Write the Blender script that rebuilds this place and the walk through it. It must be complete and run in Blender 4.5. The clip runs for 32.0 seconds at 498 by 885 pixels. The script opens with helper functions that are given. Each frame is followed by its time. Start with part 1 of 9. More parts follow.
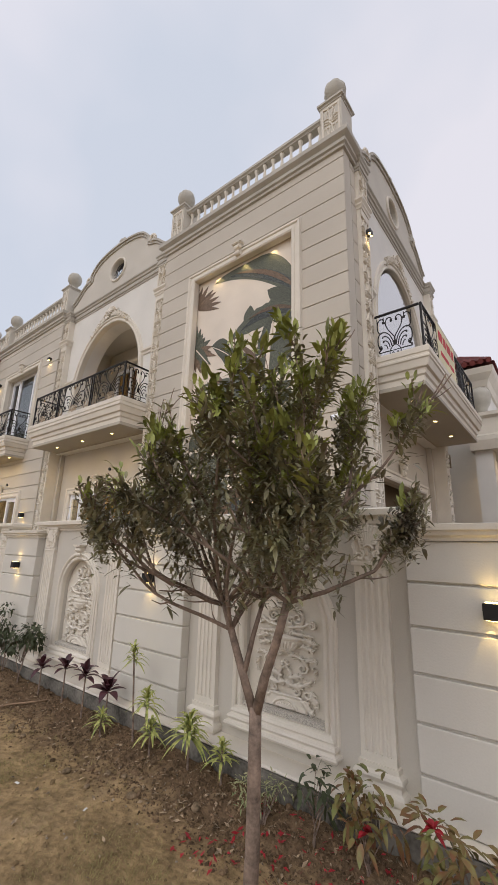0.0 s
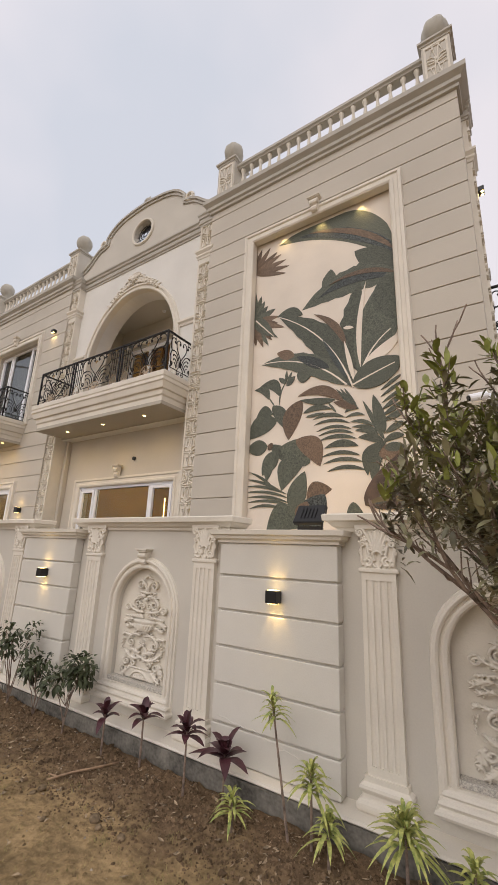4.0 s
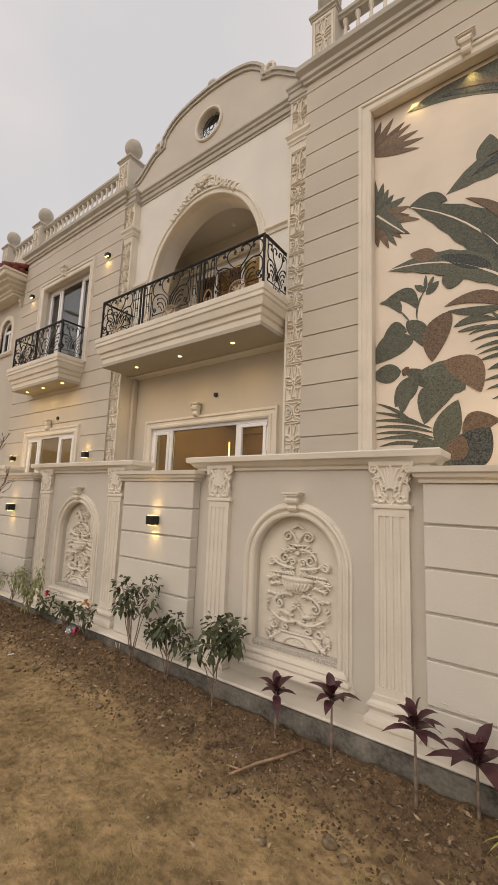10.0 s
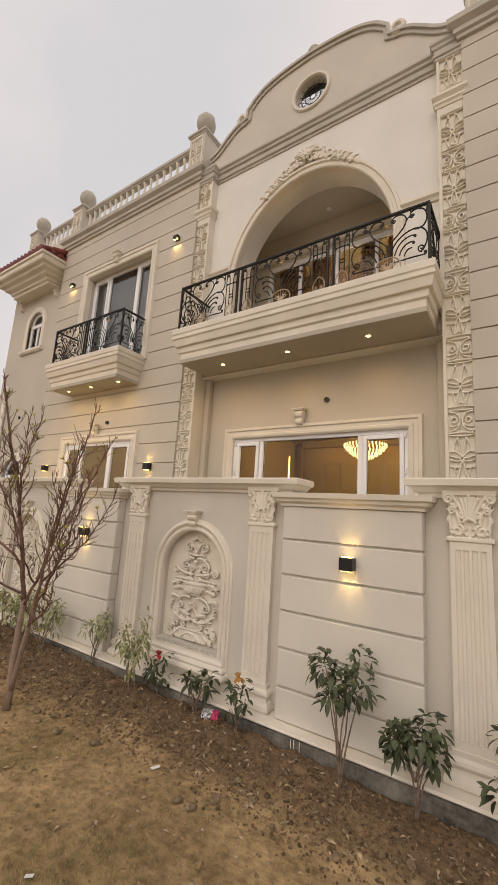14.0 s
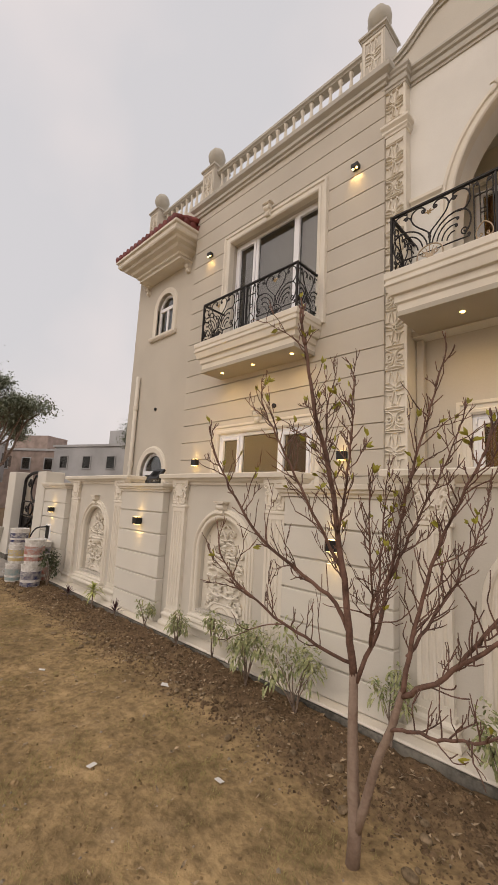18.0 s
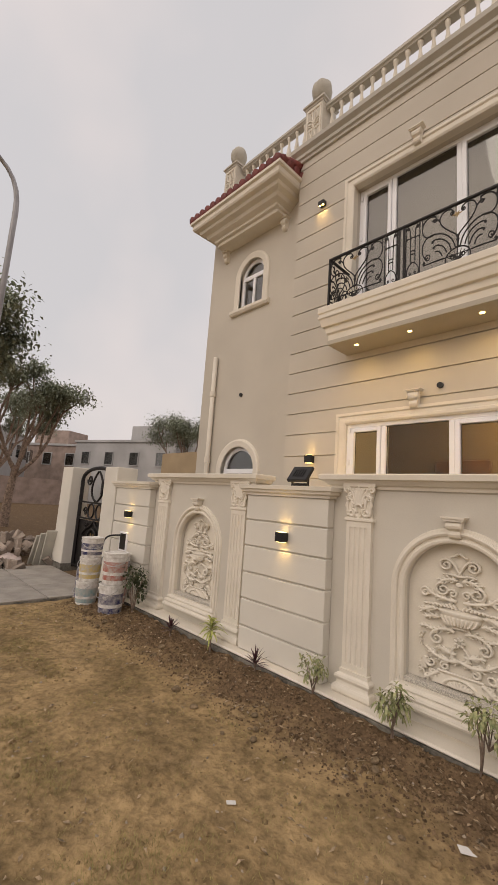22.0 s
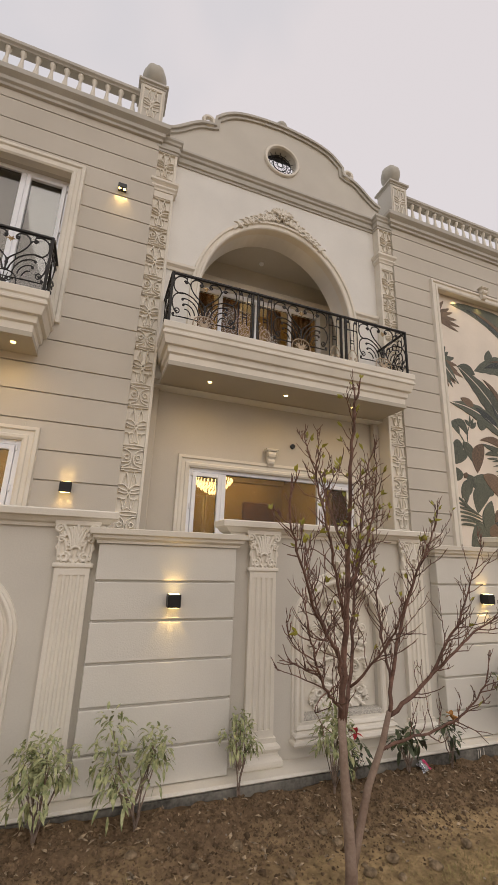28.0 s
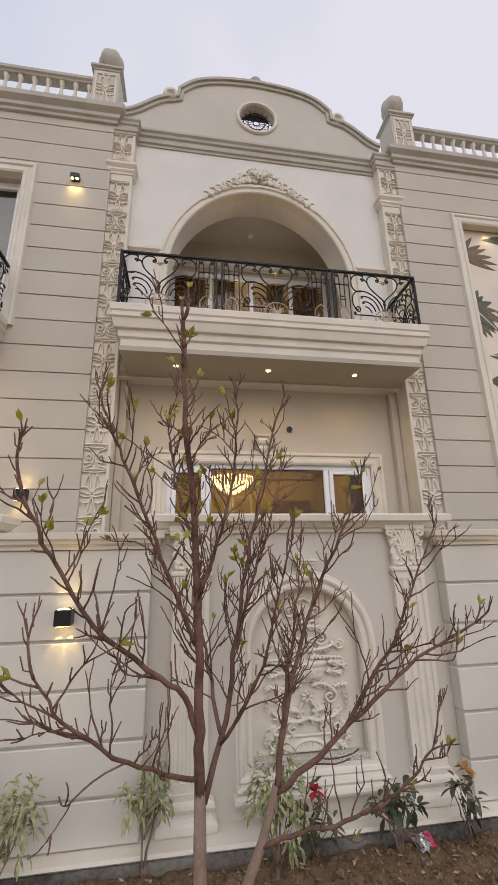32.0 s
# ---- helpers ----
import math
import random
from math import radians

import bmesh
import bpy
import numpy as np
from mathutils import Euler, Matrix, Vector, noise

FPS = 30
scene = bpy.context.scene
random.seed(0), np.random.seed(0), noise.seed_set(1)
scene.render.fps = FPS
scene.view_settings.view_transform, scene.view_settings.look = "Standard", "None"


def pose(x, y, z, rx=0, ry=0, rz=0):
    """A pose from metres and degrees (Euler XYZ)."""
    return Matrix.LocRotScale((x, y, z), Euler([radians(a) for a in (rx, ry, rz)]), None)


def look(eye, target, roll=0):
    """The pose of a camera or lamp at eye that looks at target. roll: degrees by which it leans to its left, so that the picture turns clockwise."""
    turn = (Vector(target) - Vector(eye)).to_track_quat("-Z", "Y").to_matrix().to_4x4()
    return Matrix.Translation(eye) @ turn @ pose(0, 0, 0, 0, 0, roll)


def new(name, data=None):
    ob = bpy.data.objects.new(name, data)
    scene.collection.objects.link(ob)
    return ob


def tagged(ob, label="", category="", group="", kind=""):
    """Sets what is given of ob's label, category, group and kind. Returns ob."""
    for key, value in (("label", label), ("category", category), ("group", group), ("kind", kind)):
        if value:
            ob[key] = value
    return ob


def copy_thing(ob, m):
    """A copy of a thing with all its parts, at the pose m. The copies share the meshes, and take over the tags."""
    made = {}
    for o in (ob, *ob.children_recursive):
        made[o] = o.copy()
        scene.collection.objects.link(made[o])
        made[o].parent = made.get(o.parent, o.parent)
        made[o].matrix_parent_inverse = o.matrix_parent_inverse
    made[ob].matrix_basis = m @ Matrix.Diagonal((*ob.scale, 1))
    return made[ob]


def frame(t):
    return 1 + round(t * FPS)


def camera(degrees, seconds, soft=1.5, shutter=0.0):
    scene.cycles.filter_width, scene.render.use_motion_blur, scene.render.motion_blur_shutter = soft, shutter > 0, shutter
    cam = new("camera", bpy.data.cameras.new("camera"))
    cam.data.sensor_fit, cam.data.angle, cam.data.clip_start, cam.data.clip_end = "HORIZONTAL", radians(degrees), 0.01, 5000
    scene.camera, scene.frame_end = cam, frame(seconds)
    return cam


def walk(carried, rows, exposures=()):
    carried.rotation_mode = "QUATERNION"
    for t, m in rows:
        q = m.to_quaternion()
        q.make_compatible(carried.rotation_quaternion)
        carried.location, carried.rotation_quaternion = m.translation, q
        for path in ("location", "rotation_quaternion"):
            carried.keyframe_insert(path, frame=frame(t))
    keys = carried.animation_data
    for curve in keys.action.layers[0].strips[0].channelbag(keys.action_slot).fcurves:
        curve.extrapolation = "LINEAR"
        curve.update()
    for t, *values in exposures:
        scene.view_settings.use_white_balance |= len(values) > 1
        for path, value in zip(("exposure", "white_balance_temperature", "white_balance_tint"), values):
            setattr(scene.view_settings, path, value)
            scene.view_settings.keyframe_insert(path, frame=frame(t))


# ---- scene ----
cam = camera(63.1, 32.0, soft=1.25)
PATH = [
    (0, (0.02, -0.013, 1.518), (-1.184, 1.501, 2.027), 1.5),
    (0.5, (-0.182, 0.054, 1.51), (-1.399, 1.555, 2.026), 1.8),
    (1, (-0.397, 0.053, 1.518), (-1.618, 1.548, 2.041), 2.0),
    (1.5, (-0.657, -0.036, 1.533), (-1.872, 1.465, 2.056), 2.2),
    (2, (-0.848, -0.023, 1.52), (-2.047, 1.488, 2.047), 2.3),
    (2.5, (-1.062, 0.045, 1.527), (-2.24, 1.575, 2.048), 2.3),
    (3, (-1.324, 0.051, 1.523), (-2.47, 1.604, 2.049), 2.2),
    (3.5, (-1.591, 0.007, 1.528), (-2.702, 1.584, 2.056), 2.2),
    (5.5, (-2.394, -0.084, 1.51), (-3.285, 1.63, 2.028), 3.0),
    (6, (-2.501, 0.008, 1.493), (-3.299, 1.76, 2.034), 3.1),
    (6.5, (-2.596, 0.062, 1.524), (-3.313, 1.837, 2.105), 3.0),
    (7, (-2.644, 0.027, 1.555), (-3.325, 1.804, 2.171), 2.7),
    (7.5, (-2.647, 0.036, 1.55), (-3.366, 1.798, 2.167), 2.4),
    (8, (-2.656, 0.056, 1.542), (-3.465, 1.793, 2.117), 2.3),
    (8.5, (-2.728, 0.075, 1.514), (-3.649, 1.78, 2.013), 2.4),
    (9, (-2.934, 0.063, 1.496), (-3.96, 1.73, 1.906), 2.2),
    (9.5, (-3.12, 0.009, 1.489), (-4.234, 1.637, 1.822), 2.2),
    (10, (-3.325, 0.058, 1.455), (-4.511, 1.645, 1.731), 2.2),
    (10.5, (-3.584, 0.104, 1.459), (-4.828, 1.653, 1.693), 2.3),
    (11, (-3.877, 0.029, 1.474), (-5.155, 1.553, 1.687), 2.7),
    (11.5, (-4.128, -0.023, 1.484), (-5.418, 1.492, 1.692), 3.0),
    (12, (-4.397, 0.032, 1.485), (-5.685, 1.546, 1.703), 3.2),
    (12.5, (-4.644, -0.024, 1.519), (-5.908, 1.51, 1.745), 3.4),
    (13, (-4.952, -0.1, 1.532), (-6.165, 1.468, 1.795), 3.7),
    (13.5, (-5.191, -0.082, 1.509), (-6.34, 1.526, 1.817), 3.9),
    (15.5, (-6.197, -0.058, 1.529), (-7.294, 1.564, 1.937), 3.6),
    (16, (-6.465, -0.031, 1.541), (-7.646, 1.537, 1.921), 3.4),
    (16.5, (-6.8, -0.101, 1.551), (-8.057, 1.415, 1.9), 3.2),
    (17, (-7.063, -0.101, 1.53), (-8.38, 1.368, 1.855), 3.1),
    (17.5, (-7.393, -0.055, 1.524), (-8.757, 1.376, 1.828), 3.1),
    (18, (-7.703, -0.101, 1.517), (-9.098, 1.301, 1.812), 3.0),
    (18.5, (-7.996, -0.15, 1.516), (-9.41, 1.234, 1.805), 3.0),
    (19, (-8.28, -0.122, 1.504), (-9.704, 1.253, 1.789), 3.0),
    (19.5, (-8.538, -0.109, 1.523), (-9.969, 1.261, 1.803), 3.2),
    (20, (-8.835, -0.173, 1.527), (-10.267, 1.194, 1.817), 3.4),
    (20.5, (-9.049, -0.192, 1.525), (-10.482, 1.172, 1.816), 3.5),
    (21, (-9.324, -0.144, 1.519), (-10.764, 1.215, 1.805), 3.6),
    (21.5, (-9.617, -0.17, 1.517), (-11.06, 1.186, 1.797), 3.8),
    (22, (-9.934, -0.243, 1.529), (-11.367, 1.122, 1.815), 4.1),
    (22.5, (-10.219, -0.259, 1.506), (-11.601, 1.153, 1.813), 4.6),
    (23, (-10.429, -0.295, 1.522), (-11.727, 1.187, 1.87), 5.1),
    (23.5, (-10.559, -0.397, 1.541), (-11.723, 1.18, 1.94), 5.6),
    (24, (-10.53, -0.401, 1.561), (-11.523, 1.274, 2.013), 5.8),
    (24.5, (-10.485, -0.382, 1.559), (-11.269, 1.387, 2.065), 6.1),
    (25, (-10.425, -0.402, 1.574), (-10.982, 1.442, 2.111), 5.9),
    (25.5, (-10.373, -0.401, 1.578), (-10.688, 1.492, 2.141), 5.5),
    (26, (-10.319, -0.396, 1.577), (-10.397, 1.518, 2.153), 4.9),
    (26.5, (-10.271, -0.393, 1.58), (-10.127, 1.516, 2.159), 4.0),
    (28.5, (-10.073, -0.343, 1.559), (-9.287, 1.43, 2.047), 1.8),
    (29, (-9.986, -0.233, 1.546), (-9.092, 1.497, 2.0), 1.5),
    (29.5, (-9.848, -0.136, 1.552), (-8.881, 1.559, 1.988), 1.0),
    (30, (-9.62, -0.163, 1.548), (-8.636, 1.525, 1.979), 0.7),
    (30.5, (-9.393, -0.199, 1.56), (-8.452, 1.509, 2.005), 0.0),
    (31, (-9.237, -0.114, 1.548), (-8.418, 1.647, 2.024), -0.7),
    (31.5, (-9.063, -0.024, 1.557), (-8.46, 1.813, 2.067), -1.2),
    (32, (-8.851, 0.036, 1.538), (-8.55, 1.937, 2.082), -1.0),
]
walk(cam, [(t, look(eye, target, roll)) for t, eye, target, roll in PATH],
     exposures=[(0.0, 0.03, 6130, 11), (1.0, 0.10, 6180, 11), (3.0, 0.10, 6310, 11), (4.5, 0.04, 6460, 13), (6.0, -0.06, 6660, 14), (8.0, -0.22, 6080, 11.7), (10.0, -0.02, 7110, 12.6), (12.0, 0.05, 7200, 12.9), (16.0, 0.0, 7000, 13.3), (21.0, -0.03, 7120, 13.7), (23.0, -0.13, 7110, 13.7), (25.0, -0.21, 6810, 12.7), (26.0, -0.14, 6710, 11.8), (29.0, -0.11, 6460, 11.6), (30.0, -0.05, 6210, 12.0), (31.0, -0.02, 6110, 12.3), (32.0, 0.0, 6060, 12.7)])

# ---- world and sun: a hazy overcast evening ----
world = bpy.data.worlds.new("overcast_sky")
scene.world = world
world.use_nodes = True
wn = world.node_tree
sky = wn.nodes.new("ShaderNodeTexSky")
sky.sky_type = "NISHITA"
sky.sun_disc = False
sky.sun_elevation, sky.sun_rotation = radians(38), radians(200)
sky.dust_density, sky.air_density = 6.0, 1.2
veil = wn.nodes.new("ShaderNodeMix")
veil.data_type = "RGBA"
veil.inputs["Factor"].default_value = 0.88
veil.inputs["B"].default_value = (6.9, 6.7, 6.9, 1)
wn.links.new(sky.outputs["Color"], veil.inputs["A"])
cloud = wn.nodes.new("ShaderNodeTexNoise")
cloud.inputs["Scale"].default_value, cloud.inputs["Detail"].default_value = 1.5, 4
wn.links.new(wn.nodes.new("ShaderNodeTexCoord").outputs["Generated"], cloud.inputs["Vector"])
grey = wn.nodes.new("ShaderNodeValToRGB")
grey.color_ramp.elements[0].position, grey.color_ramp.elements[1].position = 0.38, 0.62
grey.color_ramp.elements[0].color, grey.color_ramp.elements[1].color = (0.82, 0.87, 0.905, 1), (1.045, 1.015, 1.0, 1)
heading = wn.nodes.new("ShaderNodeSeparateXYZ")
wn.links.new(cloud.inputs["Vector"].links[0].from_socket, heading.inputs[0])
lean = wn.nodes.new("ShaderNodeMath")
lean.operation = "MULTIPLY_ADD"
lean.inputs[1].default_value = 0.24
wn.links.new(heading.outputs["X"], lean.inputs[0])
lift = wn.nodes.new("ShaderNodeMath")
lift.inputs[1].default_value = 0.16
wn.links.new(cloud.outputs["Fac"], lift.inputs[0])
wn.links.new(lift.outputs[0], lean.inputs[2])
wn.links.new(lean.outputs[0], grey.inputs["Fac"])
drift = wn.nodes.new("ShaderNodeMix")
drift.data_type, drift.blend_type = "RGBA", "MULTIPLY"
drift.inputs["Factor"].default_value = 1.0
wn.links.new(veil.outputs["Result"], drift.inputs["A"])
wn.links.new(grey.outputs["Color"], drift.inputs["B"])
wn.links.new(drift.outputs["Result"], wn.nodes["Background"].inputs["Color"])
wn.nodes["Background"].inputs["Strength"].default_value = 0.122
sun_data = bpy.data.lights.new("sun", "SUN")
sun_data.energy, sun_data.angle, sun_data.color = 0.6, radians(40), (1.0, 0.95, 0.88)
sun = new("sun", sun_data)
sun.matrix_world = look((0, 0, 30), (0 - 6, 30, 4))

# ---- materials ----
def mat(name, color, rough=0.6, metal=0.0, vary=0.12, scale=3.0, fine=60.0, bump=0.15, bump_scale=None, tint=None, random_amount=0.0, spec=0.4):
    """A procedural surface: base colour with broad stains, fine grain and a small relief."""
    m = bpy.data.materials.new(name)
    m.use_nodes = True
    nt = m.node_tree
    b = nt.nodes["Principled BSDF"]
    b.inputs["Roughness"].default_value = rough
    b.inputs["Metallic"].default_value = metal
    b.inputs["Specular IOR Level"].default_value = spec
    co = nt.nodes.new("ShaderNodeTexCoord")
    broad = nt.nodes.new("ShaderNodeTexNoise")
    broad.inputs["Scale"].default_value, broad.inputs["Detail"].default_value = scale, 4
    grain = nt.nodes.new("ShaderNodeTexNoise")
    grain.inputs["Scale"].default_value, grain.inputs["Detail"].default_value = fine, 3
    nt.links.new(co.outputs["Object"], broad.inputs["Vector"])
    nt.links.new(co.outputs["Object"], grain.inputs["Vector"])
    add = nt.nodes.new("ShaderNodeMath")
    add.operation = "MULTIPLY_ADD"
    add.inputs[1].default_value = 0.35
    nt.links.new(grain.outputs["Fac"], add.inputs[0])
    nt.links.new(broad.outputs["Fac"], add.inputs[2])
    ramp = nt.nodes.new("ShaderNodeValToRGB")
    dark = tint or tuple(c * (1 - vary * 1.6) for c in color)
    ramp.color_ramp.elements[0].position, ramp.color_ramp.elements[1].position = 0.45, 0.85
    ramp.color_ramp.elements[0].color = (*dark, 1)
    ramp.color_ramp.elements[1].color = (*(min(1, c * (1 + vary * 0.5)) for c in color), 1)
    nt.links.new(add.outputs[0], ramp.inputs["Fac"])
    out = ramp.outputs["Color"]
    if random_amount:
        info = nt.nodes.new("ShaderNodeObjectInfo")
        hsv = nt.nodes.new("ShaderNodeHueSaturation")
        rng = nt.nodes.new("ShaderNodeMapRange")
        rng.inputs["To Min"].default_value, rng.inputs["To Max"].default_value = 1 - random_amount, 1 + random_amount
        nt.links.new(info.outputs["Random"], rng.inputs["Value"])
        nt.links.new(rng.outputs["Result"], hsv.inputs["Value"])
        nt.links.new(out, hsv.inputs["Color"])
        out = hsv.outputs["Color"]
    nt.links.new(out, b.inputs["Base Color"])
    if bump:
        tex = grain
        if bump_scale:
            tex = nt.nodes.new("ShaderNodeTexNoise")
            tex.inputs["Scale"].default_value, tex.inputs["Detail"].default_value = bump_scale, 5
            nt.links.new(co.outputs["Object"], tex.inputs["Vector"])
        bp = nt.nodes.new("ShaderNodeBump")
        bp.inputs["Strength"].default_value, bp.inputs["Distance"].default_value = bump, 0.01
        nt.links.new(tex.outputs["Fac"], bp.inputs["Height"])
        nt.links.new(bp.outputs["Normal"], b.inputs["Normal"])
    return m


def glow(name, color, strength):
    m = bpy.data.materials.new(name)
    m.use_nodes = True
    b = m.node_tree.nodes["Principled BSDF"]
    b.inputs["Base Color"].default_value = (*color, 1)
    b.inputs["Emission Color"].default_value = (*color, 1)
    b.inputs["Emission Strength"].default_value = strength
    return m


def glass_mat(name, tint, gloss):
    """Window glass: mostly clear, with a mirror sheen that grows at grazing angles."""
    m = bpy.data.materials.new(name)
    m.use_nodes = True
    nt = m.node_tree
    nt.nodes.remove(nt.nodes["Principled BSDF"])
    tr = nt.nodes.new("ShaderNodeBsdfTransparent")
    tr.inputs["Color"].default_value = (*tint, 1)
    gl = nt.nodes.new("ShaderNodeBsdfGlossy")
    gl.inputs["Roughness"].default_value = 0.02
    lw = nt.nodes.new("ShaderNodeLayerWeight")
    steep = nt.nodes.new("ShaderNodeMath")
    steep.operation = "POWER"
    steep.inputs[1].default_value = 4.0
    nt.links.new(lw.outputs["Facing"], steep.inputs[0])
    fr = nt.nodes.new("ShaderNodeMath")
    fr.operation = "MULTIPLY_ADD"
    fr.inputs[1].default_value, fr.inputs[2].default_value = 0.5, gloss
    nt.links.new(steep.outputs[0], fr.inputs[0])
    mx = nt.nodes.new("ShaderNodeMixShader")
    nt.links.new(fr.outputs[0], mx.inputs[0])
    nt.links.new(tr.outputs[0], mx.inputs[1])
    nt.links.new(gl.outputs[0], mx.inputs[2])
    nt.links.new(mx.outputs[0], nt.nodes["Material Output"].inputs["Surface"])
    return m


TAUPE = mat("taupe_wall_paint", (0.60, 0.565, 0.495), 0.75, vary=0.06, scale=1.3, fine=90, bump=0.12)
BEIGE = mat("beige_facade_paint", (0.565, 0.52, 0.445), 0.75, vary=0.06, scale=0.9, fine=80, bump=0.12, random_amount=0.025)
PANEL = mat("pale_panel_paint", (0.675, 0.645, 0.575), 0.7, vary=0.05, scale=1.5, fine=90, bump=0.12, random_amount=0.02)
GREIGE = mat("grey_beige_cornice_paint", (0.50, 0.475, 0.42), 0.7, vary=0.08, scale=2.5, fine=100, bump=0.12)
CREAM = mat("cream_moulding_paint", (0.75, 0.70, 0.605), 0.65, vary=0.06, scale=2.5, fine=100, bump=0.12)
IVORY = mat("ivory_wall_paint", (0.76, 0.74, 0.69), 0.72, vary=0.05, scale=1.4, fine=90, bump=0.14)
STONE = mat("cast_stone", (0.50, 0.475, 0.41), 0.75, vary=0.1, scale=5, fine=70, bump=0.2)
UPVC = mat("white_window_frame", (0.86, 0.87, 0.90), 0.35, vary=0.02, bump=0.0)
IRON = mat("black_wrought_iron", (0.018, 0.016, 0.015), 0.45, metal=0.4, vary=0.2, fine=120, bump=0.2)
GOLD = mat("antique_gold_leaf", (0.42, 0.30, 0.15), 0.4, metal=0.8, vary=0.2, bump=0.1)
GILT = mat("dull_pink_gilt", (0.46, 0.36, 0.25), 0.5, metal=0.4, vary=0.2, bump=0.1)
BLACK = mat("black_powder_coat", (0.012, 0.012, 0.012), 0.4, vary=0.1, bump=0.05)
CONCRETE = mat("grey_concrete_kerb", (0.21, 0.195, 0.165), 0.9, vary=0.45, scale=5, fine=40, bump=0.6, bump_scale=25)
PAVING = mat("grey_stone_paving", (0.37, 0.34, 0.30), 0.7, vary=0.2, scale=3, fine=40, bump=0.2, random_amount=0.1)


def earth(name, open_soil, open_dark, dug, dug_dark):
    """Trodden ochre earth that passes into dark dug soil along the planting bed."""
    m = mat(name, open_soil, 0.95, vary=0.5, scale=1.6, fine=22, bump=1.0, bump_scale=26, tint=open_dark, spec=0.15)
    nt = m.node_tree
    b = nt.nodes["Principled BSDF"]
    first = b.inputs["Base Color"].links[0].from_socket
    geo = nt.nodes.new("ShaderNodeNewGeometry")
    sep = nt.nodes.new("ShaderNodeSeparateXYZ")
    nt.links.new(geo.outputs["Position"], sep.inputs[0])
    wob = nt.nodes.new("ShaderNodeTexNoise")
    wob.inputs["Scale"].default_value, wob.inputs["Detail"].default_value = 2.2, 6
    nt.links.new(geo.outputs["Position"], wob.inputs["Vector"])
    add = nt.nodes.new("ShaderNodeMath")
    add.operation = "MULTIPLY_ADD"
    add.inputs[1].default_value = 1.1
    nt.links.new(wob.outputs["Fac"], add.inputs[0])
    nt.links.new(sep.outputs["Y"], add.inputs[2])
    band = nt.nodes.new("ShaderNodeMapRange")
    band.inputs["From Min"].default_value, band.inputs["From Max"].default_value = 2.55, 2.95
    nt.links.new(add.outputs[0], band.inputs["Value"])
    clod = nt.nodes.new("ShaderNodeTexNoise")
    clod.inputs["Scale"].default_value, clod.inputs["Detail"].default_value = 22, 8
    nt.links.new(geo.outputs["Position"], clod.inputs["Vector"])
    ramp = nt.nodes.new("ShaderNodeValToRGB")
    ramp.color_ramp.elements[0].position, ramp.color_ramp.elements[1].position = 0.30, 0.70
    ramp.color_ramp.elements[0].color, ramp.color_ramp.elements[1].color = (*dug_dark, 1), (*dug, 1)
    nt.links.new(clod.outputs["Fac"], ramp.inputs["Fac"])
    speck = nt.nodes.new("ShaderNodeMix")
    speck.data_type, speck.blend_type = "RGBA", "MULTIPLY"
    speck.inputs["Factor"].default_value = 0.5
    tone = nt.nodes.new("ShaderNodeMapRange")
    tone.inputs["From Min"].default_value, tone.inputs["From Max"].default_value = 0.34, 0.56
    tone.inputs["To Min"].default_value, tone.inputs["To Max"].default_value = 0.74, 1.05
    nt.links.new(clod.outputs["Fac"], tone.inputs["Value"])
    nt.links.new(first, speck.inputs["A"])
    nt.links.new(tone.outputs["Result"], speck.inputs["B"])
    # trodden patches, damp and dry
    patch = nt.nodes.new("ShaderNodeTexNoise")
    patch.inputs["Scale"].default_value, patch.inputs["Detail"].default_value, patch.inputs["Roughness"].default_value = 5.5, 5, 0.62
    nt.links.new(geo.outputs["Position"], patch.inputs["Vector"])
    damp = nt.nodes.new("ShaderNodeMapRange")
    damp.inputs["From Min"].default_value, damp.inputs["From Max"].default_value = 0.36, 0.64
    damp.inputs["To Min"].default_value, damp.inputs["To Max"].default_value = 0.70, 1.16
    nt.links.new(patch.outputs["Fac"], damp.inputs["Value"])
    dry = nt.nodes.new("ShaderNodeMix")
    dry.data_type, dry.blend_type = "RGBA", "MULTIPLY"
    dry.inputs["Factor"].default_value = 1.0
    nt.links.new(speck.outputs["Result"], dry.inputs["A"])
    nt.links.new(damp.outputs["Result"], dry.inputs["B"])
    lumps = nt.nodes.new("ShaderNodeBump")
    lumps.inputs["Strength"].default_value, lumps.inputs["Distance"].default_value = 1.0, 0.045
    nt.links.new(patch.outputs["Fac"], lumps.inputs["Height"])
    nt.links.new(b.inputs["Normal"].links[0].from_socket, lumps.inputs["Normal"])
    nt.links.new(lumps.outputs["Normal"], b.inputs["Normal"])
    mix = nt.nodes.new("ShaderNodeMix")
    mix.data_type = "RGBA"
    nt.links.new(band.outputs["Result"], mix.inputs["Factor"])
    nt.links.new(dry.outputs["Result"], mix.inputs["A"])
    nt.links.new(ramp.outputs["Color"], mix.inputs["B"])
    # pale dusty patches, uneven in outline
    dust = nt.nodes.new("ShaderNodeTexNoise")
    dust.inputs["Scale"].default_value, dust.inputs["Detail"].default_value, dust.inputs["Roughness"].default_value = 3.1, 7, 0.66
    nt.links.new(geo.outputs["Position"], dust.inputs["Vector"])
    thin = nt.nodes.new("ShaderNodeMapRange")
    thin.inputs["From Min"].default_value, thin.inputs["From Max"].default_value = 0.57, 0.70
    thin.inputs["To Max"].default_value = 0.55
    nt.links.new(dust.outputs["Fac"], thin.inputs["Value"])
    pale = nt.nodes.new("ShaderNodeMix")
    pale.data_type = "RGBA"
    pale.inputs["B"].default_value = (0.40, 0.29, 0.165, 1)
